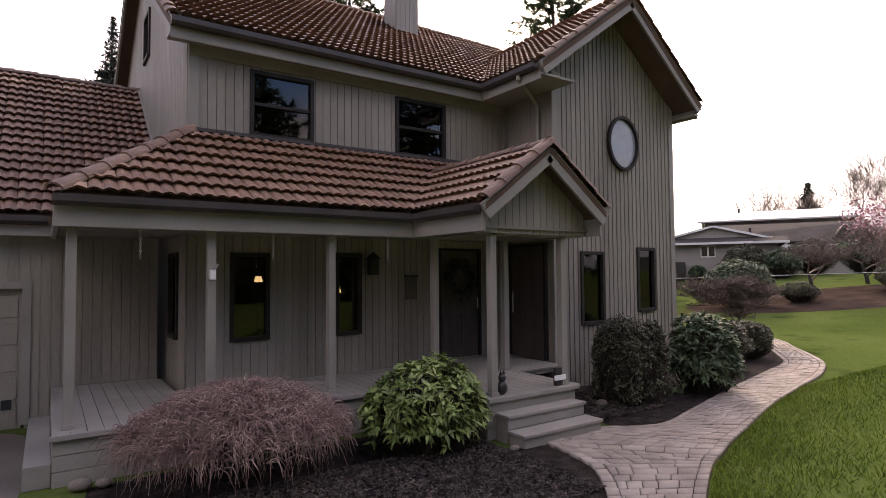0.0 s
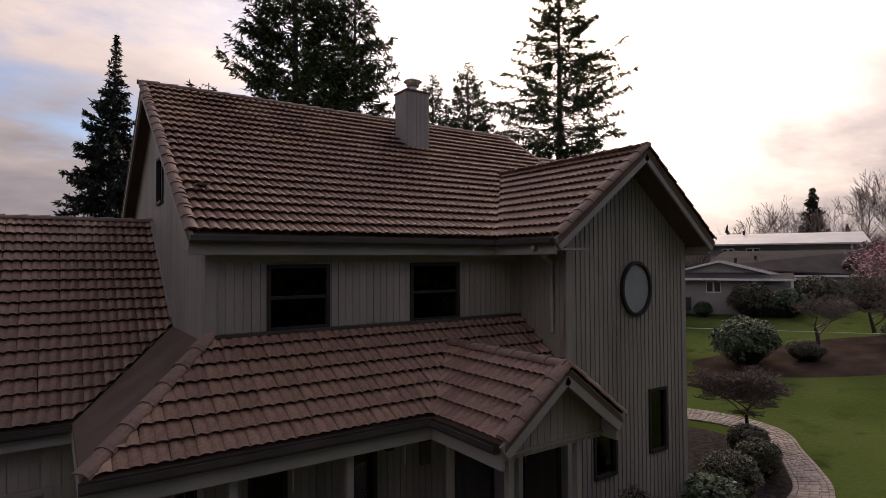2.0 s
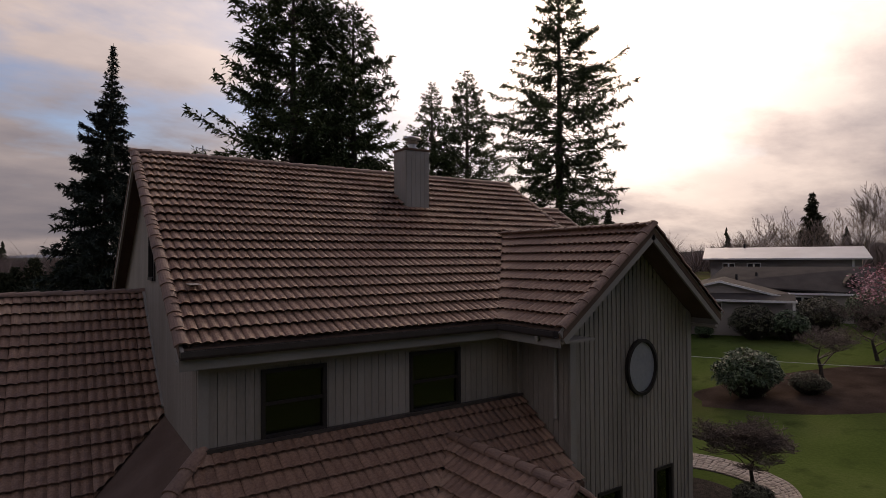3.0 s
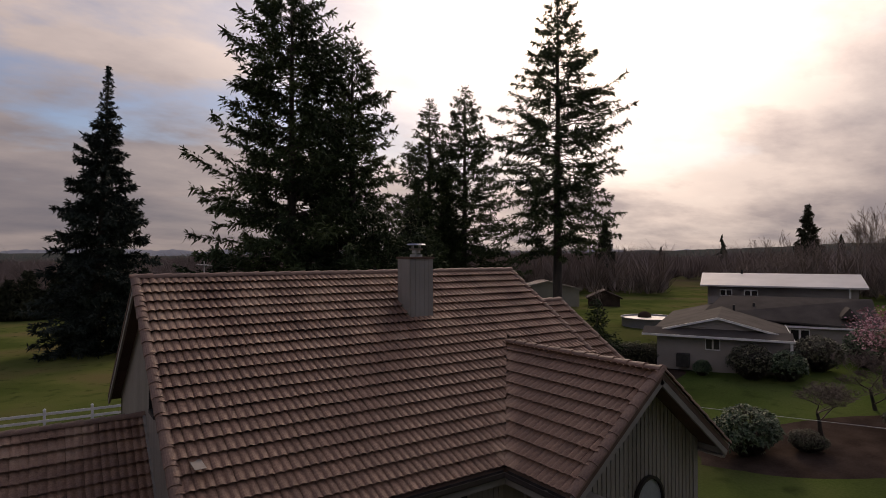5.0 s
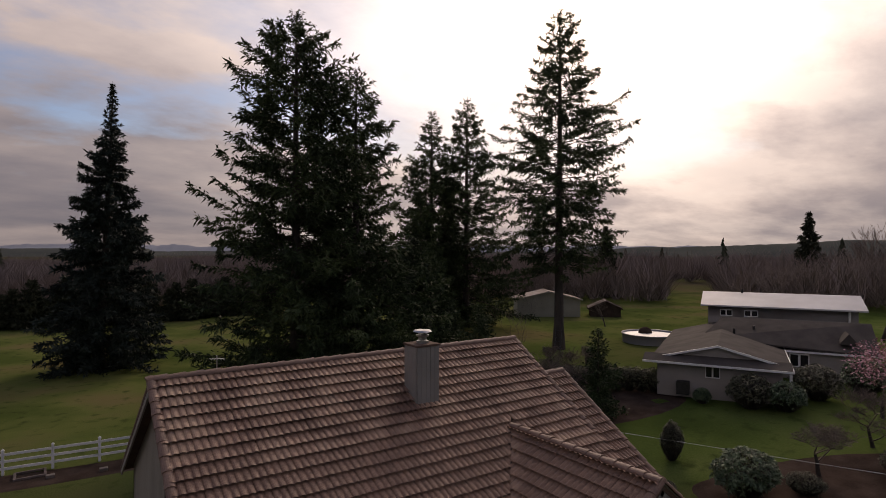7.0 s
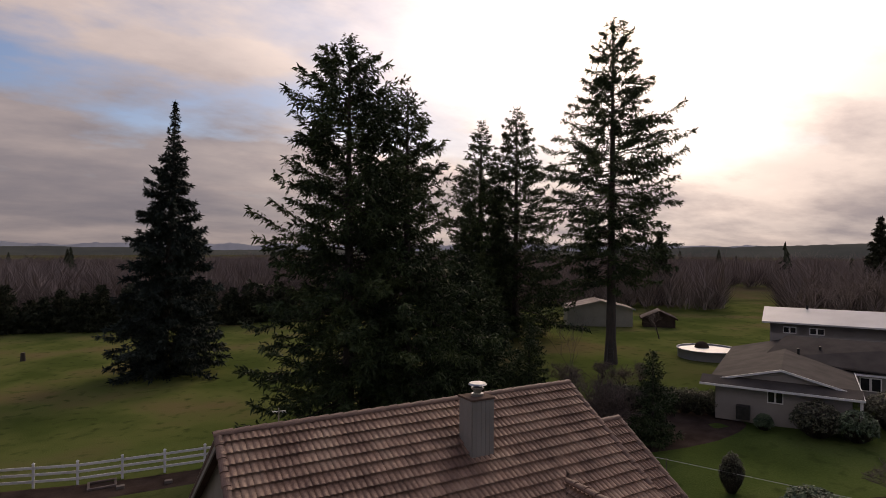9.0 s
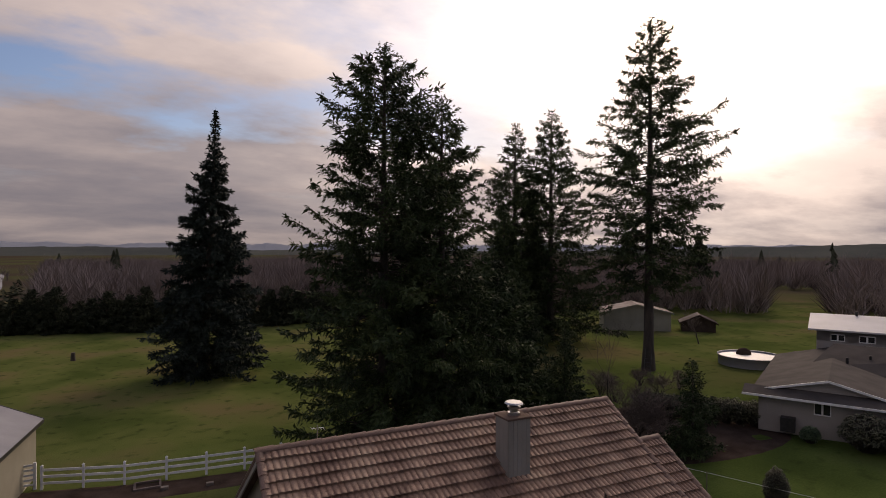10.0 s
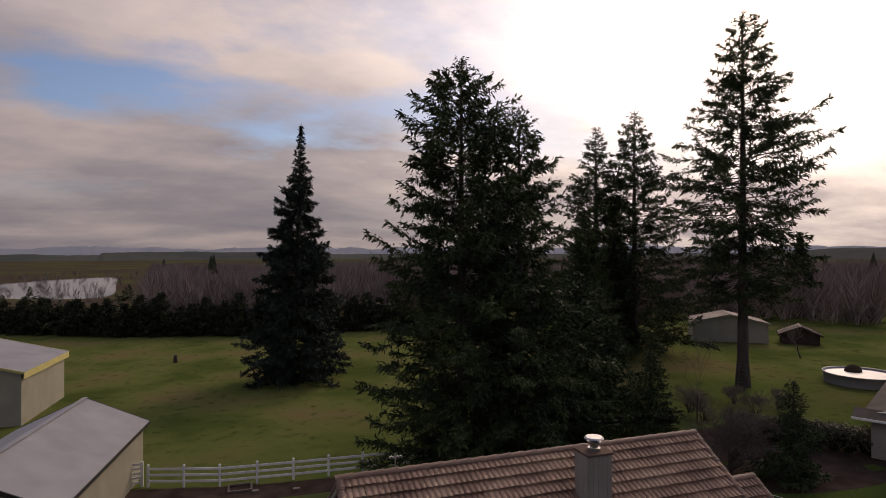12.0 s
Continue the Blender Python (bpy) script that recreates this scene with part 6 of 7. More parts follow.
def pentagon(P, s0, s1, v0, v1, z0, eave, ridge):
    """Walls with two gables, the ridge along v."""
    bm = bmesh.new()
    m = (s0 + s1) / 2
    rows = [[bm.verts.new(P(s, v, z)) for s, z in ((s0, z0), (s1, z0), (s1, eave), (m, ridge), (s0, eave))] for v in (v0, v1)]
    bm.faces.new(rows[0])
    bm.faces.new(rows[1][::-1])
    for i in range(5):
        j = (i + 1) % 5
        bm.faces.new((rows[0][i], rows[1][i], rows[1][j], rows[0][j]))
    bmesh.ops.recalc_face_normals(bm, faces=bm.faces)
    return bm


def barn(origin, axis, width, length, z0, eave, ridge, label, roofmat, wallmat, fascia_mat, ribs=0, name="barn", edge=0.2):
    """A plain gabled shed: its ridge runs along its own v axis; origin is one corner."""
    P = frame_at(origin, (axis[1], -axis[0]))
    b = thing(name, P(width / 2, length / 2, z0), label, "barn")
    part("wall", pentagon(P, 0, width, 0, length, z0 - 0.1, eave, ridge), wallmat, b)
    m, o = width / 2, 0.3
    k = (ridge - eave) / m
    for s0, s1, z1 in ((-o, m, eave - o * k), (width + o, m, eave - o * k)):
        part("roof", slab_poly([P(s0, -o, z1 + 0.08), P(s1, -o, ridge + 0.08), P(s1, length + o, ridge + 0.08), P(s0, length + o, z1 + 0.08)], 0.07), roofmat, b)
        part("fascia", beam(P(s0, -o - 0.02, z1 + 0.06 - edge / 2), P(s0, length + o, z1 + 0.06 - edge / 2), 0.05, edge), fascia_mat, b)
        if ribs:
            for v in np.arange(0, length, ribs):
                part("roof_rib", beam(P(s0, v, z1 + 0.1), P(s1, v, ridge + 0.1), 0.05, 0.03), roofmat, b)
        for v in (-o, length + o):
            part("barge_board", beam(P(s0, v, z1), P(s1, v, ridge), 0.05, 0.2), fascia_mat, b)
    part("ridge_cap", beam(P(m, -o, ridge + 0.1), P(m, length + o, ridge + 0.1), 0.3, 0.03), roofmat, b)
    return b, P


barn1, BP = barn((-12.7, 29.58), (0.114, 0.993), 6.81, 12.49, 0.00, 3.36, 4.90, "beige shed with a pale grey roof beside the fence", GREYROOF, BARNWALL, BLACK, 0)
part("downpipe", beam(BP(6.43, 12.3, 0.1), BP(6.43, 12.3, 2.95), 0.09, 0.09), BLACK, barn1)
part("door", solid(BP, 6.39, 6.43, 7.4, 8.5, 0.0, 2.2), BARNWALL, barn1)
lampb = bmesh.new()
bmesh.ops.create_uvsphere(lampb, u_segments=12, v_segments=8, radius=0.09, matrix=Matrix.Translation(BP(6.48, 9.4, 2.35)))
part("wall_lamp", lampb, WHITE, barn1, "small white wall lamp")
barn2, BP2 = barn((-35.65, 56.9), (0.051, 0.998), 20.03, 9.72, 0.00, 4.41, 7.00, "large beige barn with a yellow-edged grey roof", GREYROOF, BARNWALL, YELLOW, 0, edge=0.55)
shed1, _ = barn((59.46, 63.83), (0.588, 0.809), 9.25, 5.52, 1.80, 4.41, 5.49, "beige farm shed under a rusty roof", RUST, BARNWALL, BARNWALL, 0, "farm_shed")
shed2, _ = barn((68.55, 57.92), (0.722, 0.691), 4.37, 3.50, 1.80, 3.11, 4.09, "low shed under rusty metal sheets", RUST, DIRT, DIRT, 0.7, "farm_shed")

# ---------------- the neighbour's house ----------------
G = 1.8
NP = frame_at((37.66, 25.05), (0.466, -0.885), 1.016, G)
nb = thing("neighbour_house", NP(6, 9, G), "low mauve-grey house with white eaves and a pale-roofed upper storey", "house")
part("wall", pentagon(NP, 0, 7.4, 0.6, 16, G - 0.3, 4.05, 5.0), NBWALL, nb)
part("wall", solid(NP, -0.1, 7.45, 0.0, 3.0, G - 0.3, 4.05), NBWALL, nb)
part("wall", solid(NP, 7.4, 13.2, 8.5, 16, G - 0.3, 3.95), NBWALL, nb)
part("wall", solid(NP, 2.4, 13.8, 16, 22, G - 0.3, 6.55), NBWALL, nb)
for s0, s1 in ((-0.6, 3.7), (8.0, 3.7)):
    part("roof", slab_poly([NP(s0, 0.35, 3.98), NP(s1, 0.35, 5.1), NP(s1, 16.0, 5.1), NP(s0, 16.0, 3.98)], 0.12), NBROOF, nb, "grey shingle roof")
    part("barge_board", beam(NP(s0, 0.33, 3.92), NP(s1, 0.33, 5.04), 0.06, 0.14), WHITE, nb, "white barge board")
part("pent_roof", slab_poly([NP(-1.0, -0.6, 3.92), NP(8.0, -0.6, 3.92), NP(8.0, 0.6, 4.28), NP(-1.0, 0.6, 4.28)], 0.08), NBROOF, nb)
part("fascia", beam(NP(-1.0, -0.62, 3.86), NP(8.02, -0.62, 3.86), 0.05, 0.14), WHITE, nb)
part("fascia", beam(NP(8.04, -0.6, 3.86), NP(8.04, 8.2, 3.95), 0.05, 0.14), WHITE, nb)
part("roof", slab_poly([NP(2.2, 8.1, 4.55), NP(14.0, 8.1, 3.98), NP(14.0, 12.0, 5.86), NP(3.7, 12.0, 5.86)], 0.12), NBROOF, nb)
part("roof", slab_poly([NP(3.7, 12.0, 5.86), NP(14.0, 12.0, 5.86), NP(14.0, 16.0, 4.0), NP(3.7, 16.0, 4.0)], 0.12), NBROOF, nb)
part("fascia", beam(NP(8.0, 8.06, 3.9), NP(14.0, 8.06, 3.9), 0.05, 0.14), WHITE, nb)
part("dormer", pentagon(NP, 11.6, 12.6, 8.4, 10.2, 4.6, 4.75, 5.4), NBROOF, nb)
for s0, v0, v1 in ((0, 15.4, 19.0), (0, 22.6, 19.0)):
    part("roof", slab_poly([NP(1.8, v0, 6.55), NP(14.4, v0, 6.55), NP(14.4, v1, 7.55), NP(1.8, v1, 7.55)], 0.14), PALEROOF, nb, "pale flat-pitched upper roof")
part("wall", pentagon(frame_at(NP(2.4, 22, 0).xy, (-0.885, -0.466), 1.016, G), 0, 6, 0, 11.4, 5.5, 6.5, 7.45), NBWALL, nb)


def nb_window(s, v, z0, z1, w):
    win = part("window", solid(NP, s - w / 2, s + w / 2, v - 0.06, v - 0.01, z0, z1), WHITE, nb, "white framed window")
    for a in (-1, 1):
        part("pane", solid(NP, s + a * w / 4 - w * 0.19, s + a * w / 4 + w * 0.19, v - 0.075, v - 0.058, z0 + 0.08, z1 - 0.08), ROUNDGLASS2, win)


ROUNDGLASS2 = material("dark_glass", [(0.015, 0.016, 0.018), (0.03, 0.03, 0.033)], 2, 20, 0.08, 0.0, spec=0.6)
nb_window(3.4, 0.0, 2.95, 3.75, 0.9)
nb_window(3.9, 16.0, 5.55, 6.15, 1.0)
nb_window(5.9, 16.0, 5.55, 6.15, 1.1)
nb_window(9.0, 8.5, 2.7, 3.7, 1.3)
for s, v, z in ((6.0, 10.0, 5.1), (5.2, 18.8, 7.5), (4.6, 9.0, 4.95)):
    part("roof_vent", add_rod(bmesh.new(), NP(s, v, z - 0.3), NP(s, v, z + 0.35), 0.1, 8), BLACK, nb)
part("corner_post", solid(NP, 7.8, 7.95, -0.5, -0.35, G, 3.9), WHITE, nb)
part("corner_post", solid(NP, 13.1, 13.25, 15.9, 16.0, G + 2.5, 6.5), WHITE, nb)
part("vent_unit", solid(NP, 1.2, 2.0, -0.7, -0.1, G, G + 0.85), BLACK, nb)
for i, (s, v, r, h) in enumerate(((2.8, -0.9, 0.55, 1.0), (5.6, -1.2, 1.5, 2.3), (7.6, -1.2, 1.2, 1.9), (9.5, 2.0, 1.7, 2.4), (12.5, 4.5, 1.6, 2.8), (14.5, 3.2, 1.3, 1.6))):
    c = NP(s, v, 0)
    leafy_bush(c.x, c.y, (r, r * 0.9, h), "dark rounded evergreen shrub by the neighbour's wall", 60 + i, BOXLEAF if i % 2 else DARKLEAF, 0.16, 0.07, 700, 6, "evergreen_bush")
for i in range(9):
    c = NP(-7.2 + i * 0.85, 0.4 + 0.05 * i, 0)
    leafy_bush(c.x, c.y, (0.75, 0.8, 1.75), "clipped dark hedge bush beside the neighbour's house", 80 + i, BOXLEAF, 0.13, 0.06, 420, 6, "hedge_bush", squarish=0.35, group="hedge beside the neighbour's house")

# pool with its rail, a ladder at the big fir, small field things
pool = thing("pool", (55.57, 38.39, 1.8), "round above-ground pool with a pale cover", "pool")
V, F = [], []
for k in range(40):
    a = k * 2 * math.pi / 40
    for r, z in ((2.9, 1.75), (2.9, 2.75), (3.02, 2.78), (3.02, 2.70)):
        V.append((55.57 + r * math.cos(a), 38.39 + r * math.sin(a), z))
for k in range(40):
    for j in range(3):
        o, p = 4 * k, 4 * ((k + 1) % 40)
        F.append((o + j, p + j, p + j + 1, o + j + 1))
raw("wall", V, F, GREYROOF, pool)
cov = bmesh.new()
bmesh.ops.create_circle(cov, cap_ends=True, segments=40, radius=2.88, matrix=Matrix.Translation((55.57, 38.39, 2.6)))
part("cover", cov, PALEROOF, pool, "pale pool cover")
hump = bmesh.new()
bmesh.ops.create_icosphere(hump, subdivisions=3, radius=1.0, matrix=Matrix.Translation((56.29, 39.59, 2.62)) @ Matrix.Diagonal((0.75, 0.7, 0.62, 1)))
part("cover_float", hump, DIRT, pool, "dark bulging float under the cover")
pool_deck = thing("pool_deck", (58.25, 35.61, 1.8), "wooden pool deck with a railing", "deck")
part("platform", solid(frame_at((56.71, 34.6), (0.7, -0.71)), 0, 3.4, 0.0, 2.4, 1.7, 2.7), DIRT, pool_deck)
PD = frame_at((56.71, 34.6), (0.7, -0.71))
for s in np.linspace(0, 3.4, 6):
    part("post", beam(PD(s, 0, 2.7), PD(s, 0, 3.65), 0.08, 0.08, up=(1, 0, 0)), TWIG, pool_deck)
for z in (3.2, 3.62):
    part("rail", beam(PD(0, 0, z), PD(3.4, 0, z), 0.06, 0.08), TWIG, pool_deck)
ladder = thing("ladder", (43.30, 40.20, 1.8), "dark wooden ladder leaning on the fir trunk", "ladder")
for d in (-0.2, 0.2):
    part("stile", beam((43.15 + d, 40.10 - d, 1.75), (43.75 + d, 40.50 - d, 4.0), 0.07, 0.07), BLACK, ladder)
for i in range(6):
    f = 0.12 + i * 0.15
    c = Vector((43.15, 40.10, 1.75)).lerp(Vector((43.75, 40.50, 4.0)), f)
    part("rung", beam(c + Vector((-0.2, 0.2, 0)), c + Vector((0.2, -0.2, 0)), 0.05, 0.05), BLACK, ladder)
stump = thing("field_post", (-6.9, 81.0, 0.0), "short dark stump in the field", "stump")
part("stump", add_rod(bmesh.new(), (-6.9, 81.0, -0.05), (-6.9, 81.0, 0.95), 0.28, 10, 0.22), BARK, stump)
hatch = thing("pallet", (1.34, 36.78, 0.0), "flat wooden frame lying on bare earth", "pallet")
for a in (0.0, 1.0):
    part("slat", box((0.64, 36.28 + a, 0.03), (2.04, 36.4 + a, 0.12)), TWIG, hatch)
for b in (0.0, 1.28):
    part("slat", box((0.64 + b, 36.4, 0.03), (0.76 + b, 37.28, 0.12)), TWIG, hatch)
for x, y in ((2.19, 35.89), (4.5, 35.42)):
    tagged(part("stone_block", box((x - 0.2, y - 0.14, 0), (x + 0.2, y + 0.14, 0.18), 0.03), CONCRETE), "pale stone block on the bare earth", "stone")

# thin wire fence along the lawn
wire = thing("wire_fence", (30.8, 17.0, 0.6), "thin pale wire strung between slim posts", "fence")
WP = [(24.82, 29.59), (27.9, 21.38), (29.93, 15.52), (32.03, 9.5), (34.09, 3.73)]
for x, y in WP:
    z = float(terrain(x, y))
    part("post", add_rod(bmesh.new(), (x, y, z - 0.05), (x, y, z + 1.25), 0.025, 6), TWIG, wire)
for h in (1.18,):
    for a, b in zip(WP, WP[1:]):
        part("wire", add_rod(bmesh.new(), (*a, float(terrain(*a)) + h), (*b, float(terrain(*b)) + h), 0.011, 5), WHITE, wire)

# ---------------- hedge, far woods, water and hills ----------------


def hedge_row():
    rng = random.Random(8)
    line = spline([(-62, 134), (-48, 126), (-36.3, 120.5), (-22, 112), (-10.6, 107.5), (6, 104), (21.2, 103), (34, 101)], 12)
    run = np.concatenate([[0], np.cumsum(np.hypot(*np.diff(line, axis=0).T))])
    masters = [conifer(-200 - 10 * i, 0, h, 2.4, "dark conifer in the field hedge", 100 + i, 0.01, FARFIR, 0.6, 0.1, 0.4, 0.42, name="hedge_conifer", spray=0.7, group="conifer hedge beyond the field") for i, h in enumerate((5.2, 6.4, 7.4))]
    s = 0.0
    k = 0
    while s < run[-1]:
        x, y = (np.interp(s, run, line[:, c]) for c in (0, 1))
        f = s / run[-1]
        m = masters[k % 3]
        target = pose(x + rng.uniform(-1, 1), y + rng.uniform(-1.2, 1.2), 0, 0, 0, rng.uniform(0, 360)) @ Matrix.Diagonal((1.0, 1.0, 0.75 + 0.25 * f + rng.uniform(-0.1, 0.1), 1))
        if k < 3:
            m.matrix_basis = pose(x, y, 0)
        else:
            c = copy_thing(m, target)
        s += rng.uniform(1.5, 2.2)
        k += 1


hedge_row()


def far_trees(name, label, count, seed, az, r, height, mat, blades, spread, conifers=False, keep=None):
    """Hundreds of small distant trees as one mass: fans of thin blades."""
    rng = np.random.default_rng(seed)
    A = np.radians(rng.uniform(*az, count))
    R = r[0] + (r[1] - r[0]) * rng.random(count) ** 1.3
    X, Y = R * np.sin(A), R * np.cos(A)
    ok = np.ones(count, bool) if keep is None else np.array([keep(x, y) for x, y in zip(X, Y)])
    X, Y = X[ok], Y[ok]
    H = rng.uniform(*height, len(X)) * (0.85 + 0.3 * np.array([noise.noise((x * 0.02, y * 0.02, seed)) for x, y in zip(X, Y)]))
    Z = terrain(X, Y)
    n = len(X)
    B = blades
    if conifers:
        f = np.tile(np.linspace(0.05, 1.0, B), (n, 1))
        a = rng.uniform(0, 2 * np.pi, (n, B))
        L = spread * H[:, None] * (1.02 - f) + 0.2
        p0 = np.stack([np.repeat(X[:, None], B, 1), np.repeat(Y[:, None], B, 1), Z[:, None] + H[:, None] * np.minimum(1, f + 0.06)], -1)
        p1 = np.stack([X[:, None] + L * np.cos(a), Y[:, None] + L * np.sin(a), Z[:, None] + H[:, None] * (f - 0.05)], -1)
        wid = 0.5 * L + 0.15
    else:
        f = rng.uniform(0.05, 0.75, (n, B))
        a = rng.uniform(0, 2 * np.pi, (n, B))
        L = H[:, None] * rng.uniform(0.2, 0.5, (n, B))
        p0 = np.stack([np.repeat(X[:, None], B, 1) + rng.normal(0, 0.5, (n, B)), np.repeat(Y[:, None], B, 1) + rng.normal(0, 0.5, (n, B)), Z[:, None] + H[:, None] * f * 0.6], -1)
        p1 = p0 + np.stack([L * spread * np.cos(a), L * spread * np.sin(a), L * rng.uniform(0.7, 1.1, (n, B))], -1)
        wid = np.full((n, B), 0.09) + 0.07 * rng.random((n, B))
    across = np.stack([Y[:, None] / np.hypot(X, Y)[:, None], -X[:, None] / np.hypot(X, Y)[:, None], 0 * X[:, None]], -1)
    q = p1 if conifers else p0
    tip = p0 if conifers else p1
    V = np.stack([q + across * wid[..., None] / 2, q - across * wid[..., None] / 2, tip], 2).reshape(-1, 3)
    F = np.arange(len(V)).reshape(-1, 3)
    ob = raw(name, V, F, mat, label=label, kind="stuff")
    return tagged(ob, category="woods")


def off_pond(x, y):
    a = math.degrees(math.atan2(x, y))
    return not (-38 < a < -8.5 and 160 < math.hypot(x, y) < 470) and not (56.2 < a < 60.7 and math.hypot(x, y) < 190)


far_trees("far_woods", "brown leafless woods beyond the fields", 2300, 1, (-8, 31), (140, 540), (8.5, 14), FARTWIG, 56, 0.75, keep=off_pond)
far_trees("far_woods", "brown leafless woods beyond the neighbour's house", 3400, 2, (31, 100), (115, 500), (9.5, 15.5), FARTWIG, 56, 0.75, keep=off_pond)
far_trees("far_woods", "low brown undergrowth along the far woods", 3000, 6, (-8, 100), (118, 330), (4.5, 8), UNDERWOOD, 44, 1.0, keep=off_pond)
far_trees("far_woods", "sparse bare trees by the pond", 90, 3, (-36, -7), (165, 460), (6, 10), FARTWIG, 30, 0.5)
far_trees("far_firs", "scattered dark firs among the distant woods", 60, 4, (-32, 100), (170, 600), (9, 17), FARFIR, 90, 0.2, True, keep=off_pond)
far_trees("far_firs", "low dark scrub behind the hedge", 260, 5, (-36, 33), (132, 340), (3, 6), FARFIR, 40, 0.4, True, keep=lambda x, y: not (200 < math.hypot(x, y) and x < -15))
conifer(127.25, 52.73, 17.6, 3.7, "lone tall fir on the skyline beyond the neighbour", 131, 0.05, FARFIR, 0.8, 0.2, 0.4, 0.5, spray=0.9)
conifer(99.81, 80.6, 15.0, 3.2, "pointed fir above the far woods", 132, 0.05, FARFIR, 0.9, 0.2, 0.3, 0.5, spray=0.9)
for i, (x, y, h) in enumerate(((69.8, 25.0, 12.29), (74.24, 21.13, 11.45), (77.21, 24.47, 13.24), (81.92, 18.57, 12.07), (71.56, 28.76, 10.88), (66.18, 30.99, 9.76))):
    bare_tree(x, y, h, 0.8, "tall thin leafless tree behind the neighbour's house", 140 + i, FARTWIG, 0.22, 5, "bare_tree", 0.34, splay=0.55, thin=5)

pond = sheet("water", [(-109.45, 328.87), (-95.02, 382.31), (-75.73, 401.42), (-52.45, 286.15), (-40.55, 212.19), (-54.52, 203.06), (-75.2, 219.03), (-97.84, 263.03)], 0.25, WATER, "still grey pond in the fields", "pond")


def ridge(name, az, r, base, amp, freq, seed, mat, label):
    """A low distant hill line."""
    a = np.radians(np.arange(az[0], az[1] + 0.1, 0.25))
    V, F = [], []
    for t in a:
        h = base(math.degrees(t)) + amp * (noise.noise((t * freq, seed, 0)) + 0.5 * noise.noise((t * freq * 3.7, seed, 1)) + 0.25 * noise.noise((t * freq * 19, seed, 2)))
        for f, z in ((0.86, -6.0), (0.96, 0.7 * h), (1.0, h), (1.1, -6.0)):
            V.append((r * f * math.sin(t), r * f * math.cos(t), z))
    for i in range(len(a) - 1):
        for j in range(3):
            F.append((4 * i + j, 4 * i + j + 1, 4 * i + j + 5, 4 * i + j + 4))
    ob = raw(name, V, F, mat, label=label, kind="structure", smooth=True)
    return tagged(ob, category="hill")


ridge("backdrop_hills", (-80, 130), 1500, lambda d: 8 + 25 * min(1, max(0, (d - 45) / 25)) + (6 if -12 < d < 8 else 0), 5, 5.0, 2, HILL, "low wooded hills on the skyline")
# no air between: the mountains' haze is only their colour
ridge("backdrop_mountains", (-80, 130), 4200, lambda d: 42, 26, 7.0, 5, FARHILL, "mountains on the horizon, tinted pale blue for haze")

# ---------------- small things on and round the porch ----------------


def chain(x, y, top, length):
    c = thing("hanging_chain", (x, y, top), "short pale chain hanging from the porch beam", "chain", "chains under the porch eave")
    n = int(length / 0.035)
    for i in range(n):
        bm = bmesh.new()
        z = top - 0.02 - i * 0.035
        for k in range(8):
            a, b = k * math.pi / 4, (k + 1) * math.pi / 4
            p = [(0.012 * math.cos(t), 0.024 * math.sin(t)) for t in (a, b)]
            q = [Vector((x + u, y, z + w)) if i % 2 else Vector((x, y + u, z + w)) for u, w in p]
            add_rod(bm, q[0], q[1], 0.004, 5)
        part("chain_link", bm, METAL, c)


for x in (3.20, 4.69, 6.33):
    chain(x, 7.30, 2.66, 0.36)


def wreath():
    rng = np.random.default_rng(5)
    w = thing("wreath", (8.63, 8.66, 2.0), "dark leafy wreath hung on the front door", "wreath")
    a = rng.uniform(0, 2 * np.pi, 900)
    r = 0.27 + rng.normal(0, 0.045, 900)
    P = np.stack([8.63 + r * np.cos(a), 8.67 + rng.normal(0, 0.02, 900), 2.0 + r * np.sin(a)], -1)
    V, F = leaf_cards(P, rng.normal(size=P.shape), 0.09, 0.03, rng)
    raw("leafage", V, F, BOXLEAF, w, kind="stuff")
    k = np.linspace(0, 2 * np.pi, 25)
    V, F = tubes(np.stack([8.63 + 0.27 * np.cos(k), 8.68 + 0 * k, 2.0 + 0.27 * np.sin(k)], -1)[None], np.full((1, 25), 0.02), 6)
    raw("ring", V, F, BARK, w)


wreath()


def lantern(x, y, z):
    l = thing("wall_lantern", (x, y, z), "black iron wall lantern beside the door", "lamp")
    part("bracket", box((x - 0.05, y - 0.02, z - 0.12), (x + 0.05, y + 0.0, z + 0.12), 0.006), BLACK, l)
    part("body", box((x - 0.075, y - 0.2, z - 0.16), (x + 0.075, y - 0.05, z + 0.1), 0.012), BLACK, l)
    top = bmesh.new()
    bmesh.ops.create_cone(top, cap_ends=True, segments=4, radius1=0.13, radius2=0.02, depth=0.11, matrix=Matrix.Translation((x, y - 0.125, z + 0.155)) @ pose(0, 0, 0, 0, 0, 45))
    part("top", top, BLACK, l)


lantern(6.78, MAIN_Y0 - 0.03, 2.25)
plaque = thing("wall_plaque", (7.58, MAIN_Y0 - 0.03, 1.86), "small dark framed plaque on the porch wall", "plaque")
part("board", box((7.47, MAIN_Y0 - 0.055, 1.66), (7.69, MAIN_Y0 - 0.03, 2.06), 0.006), DOORWOOD, plaque)
part("frame", box((7.45, MAIN_Y0 - 0.06, 2.04), (7.71, MAIN_Y0 - 0.03, 2.08), 0.004), BLACK, plaque)

bell = thing("door_camera", (3.97, 7.32, 2.12), "small white device fixed to a porch post", "device")
part("housing", box((3.935, 7.28, 2.06), (4.005, 7.345, 2.18), 0.012), WHITE, bell)
part("arm", beam((3.97, 7.29, 2.18), (4.02, 7.26, 2.24), 0.03, 0.03), METAL, bell)


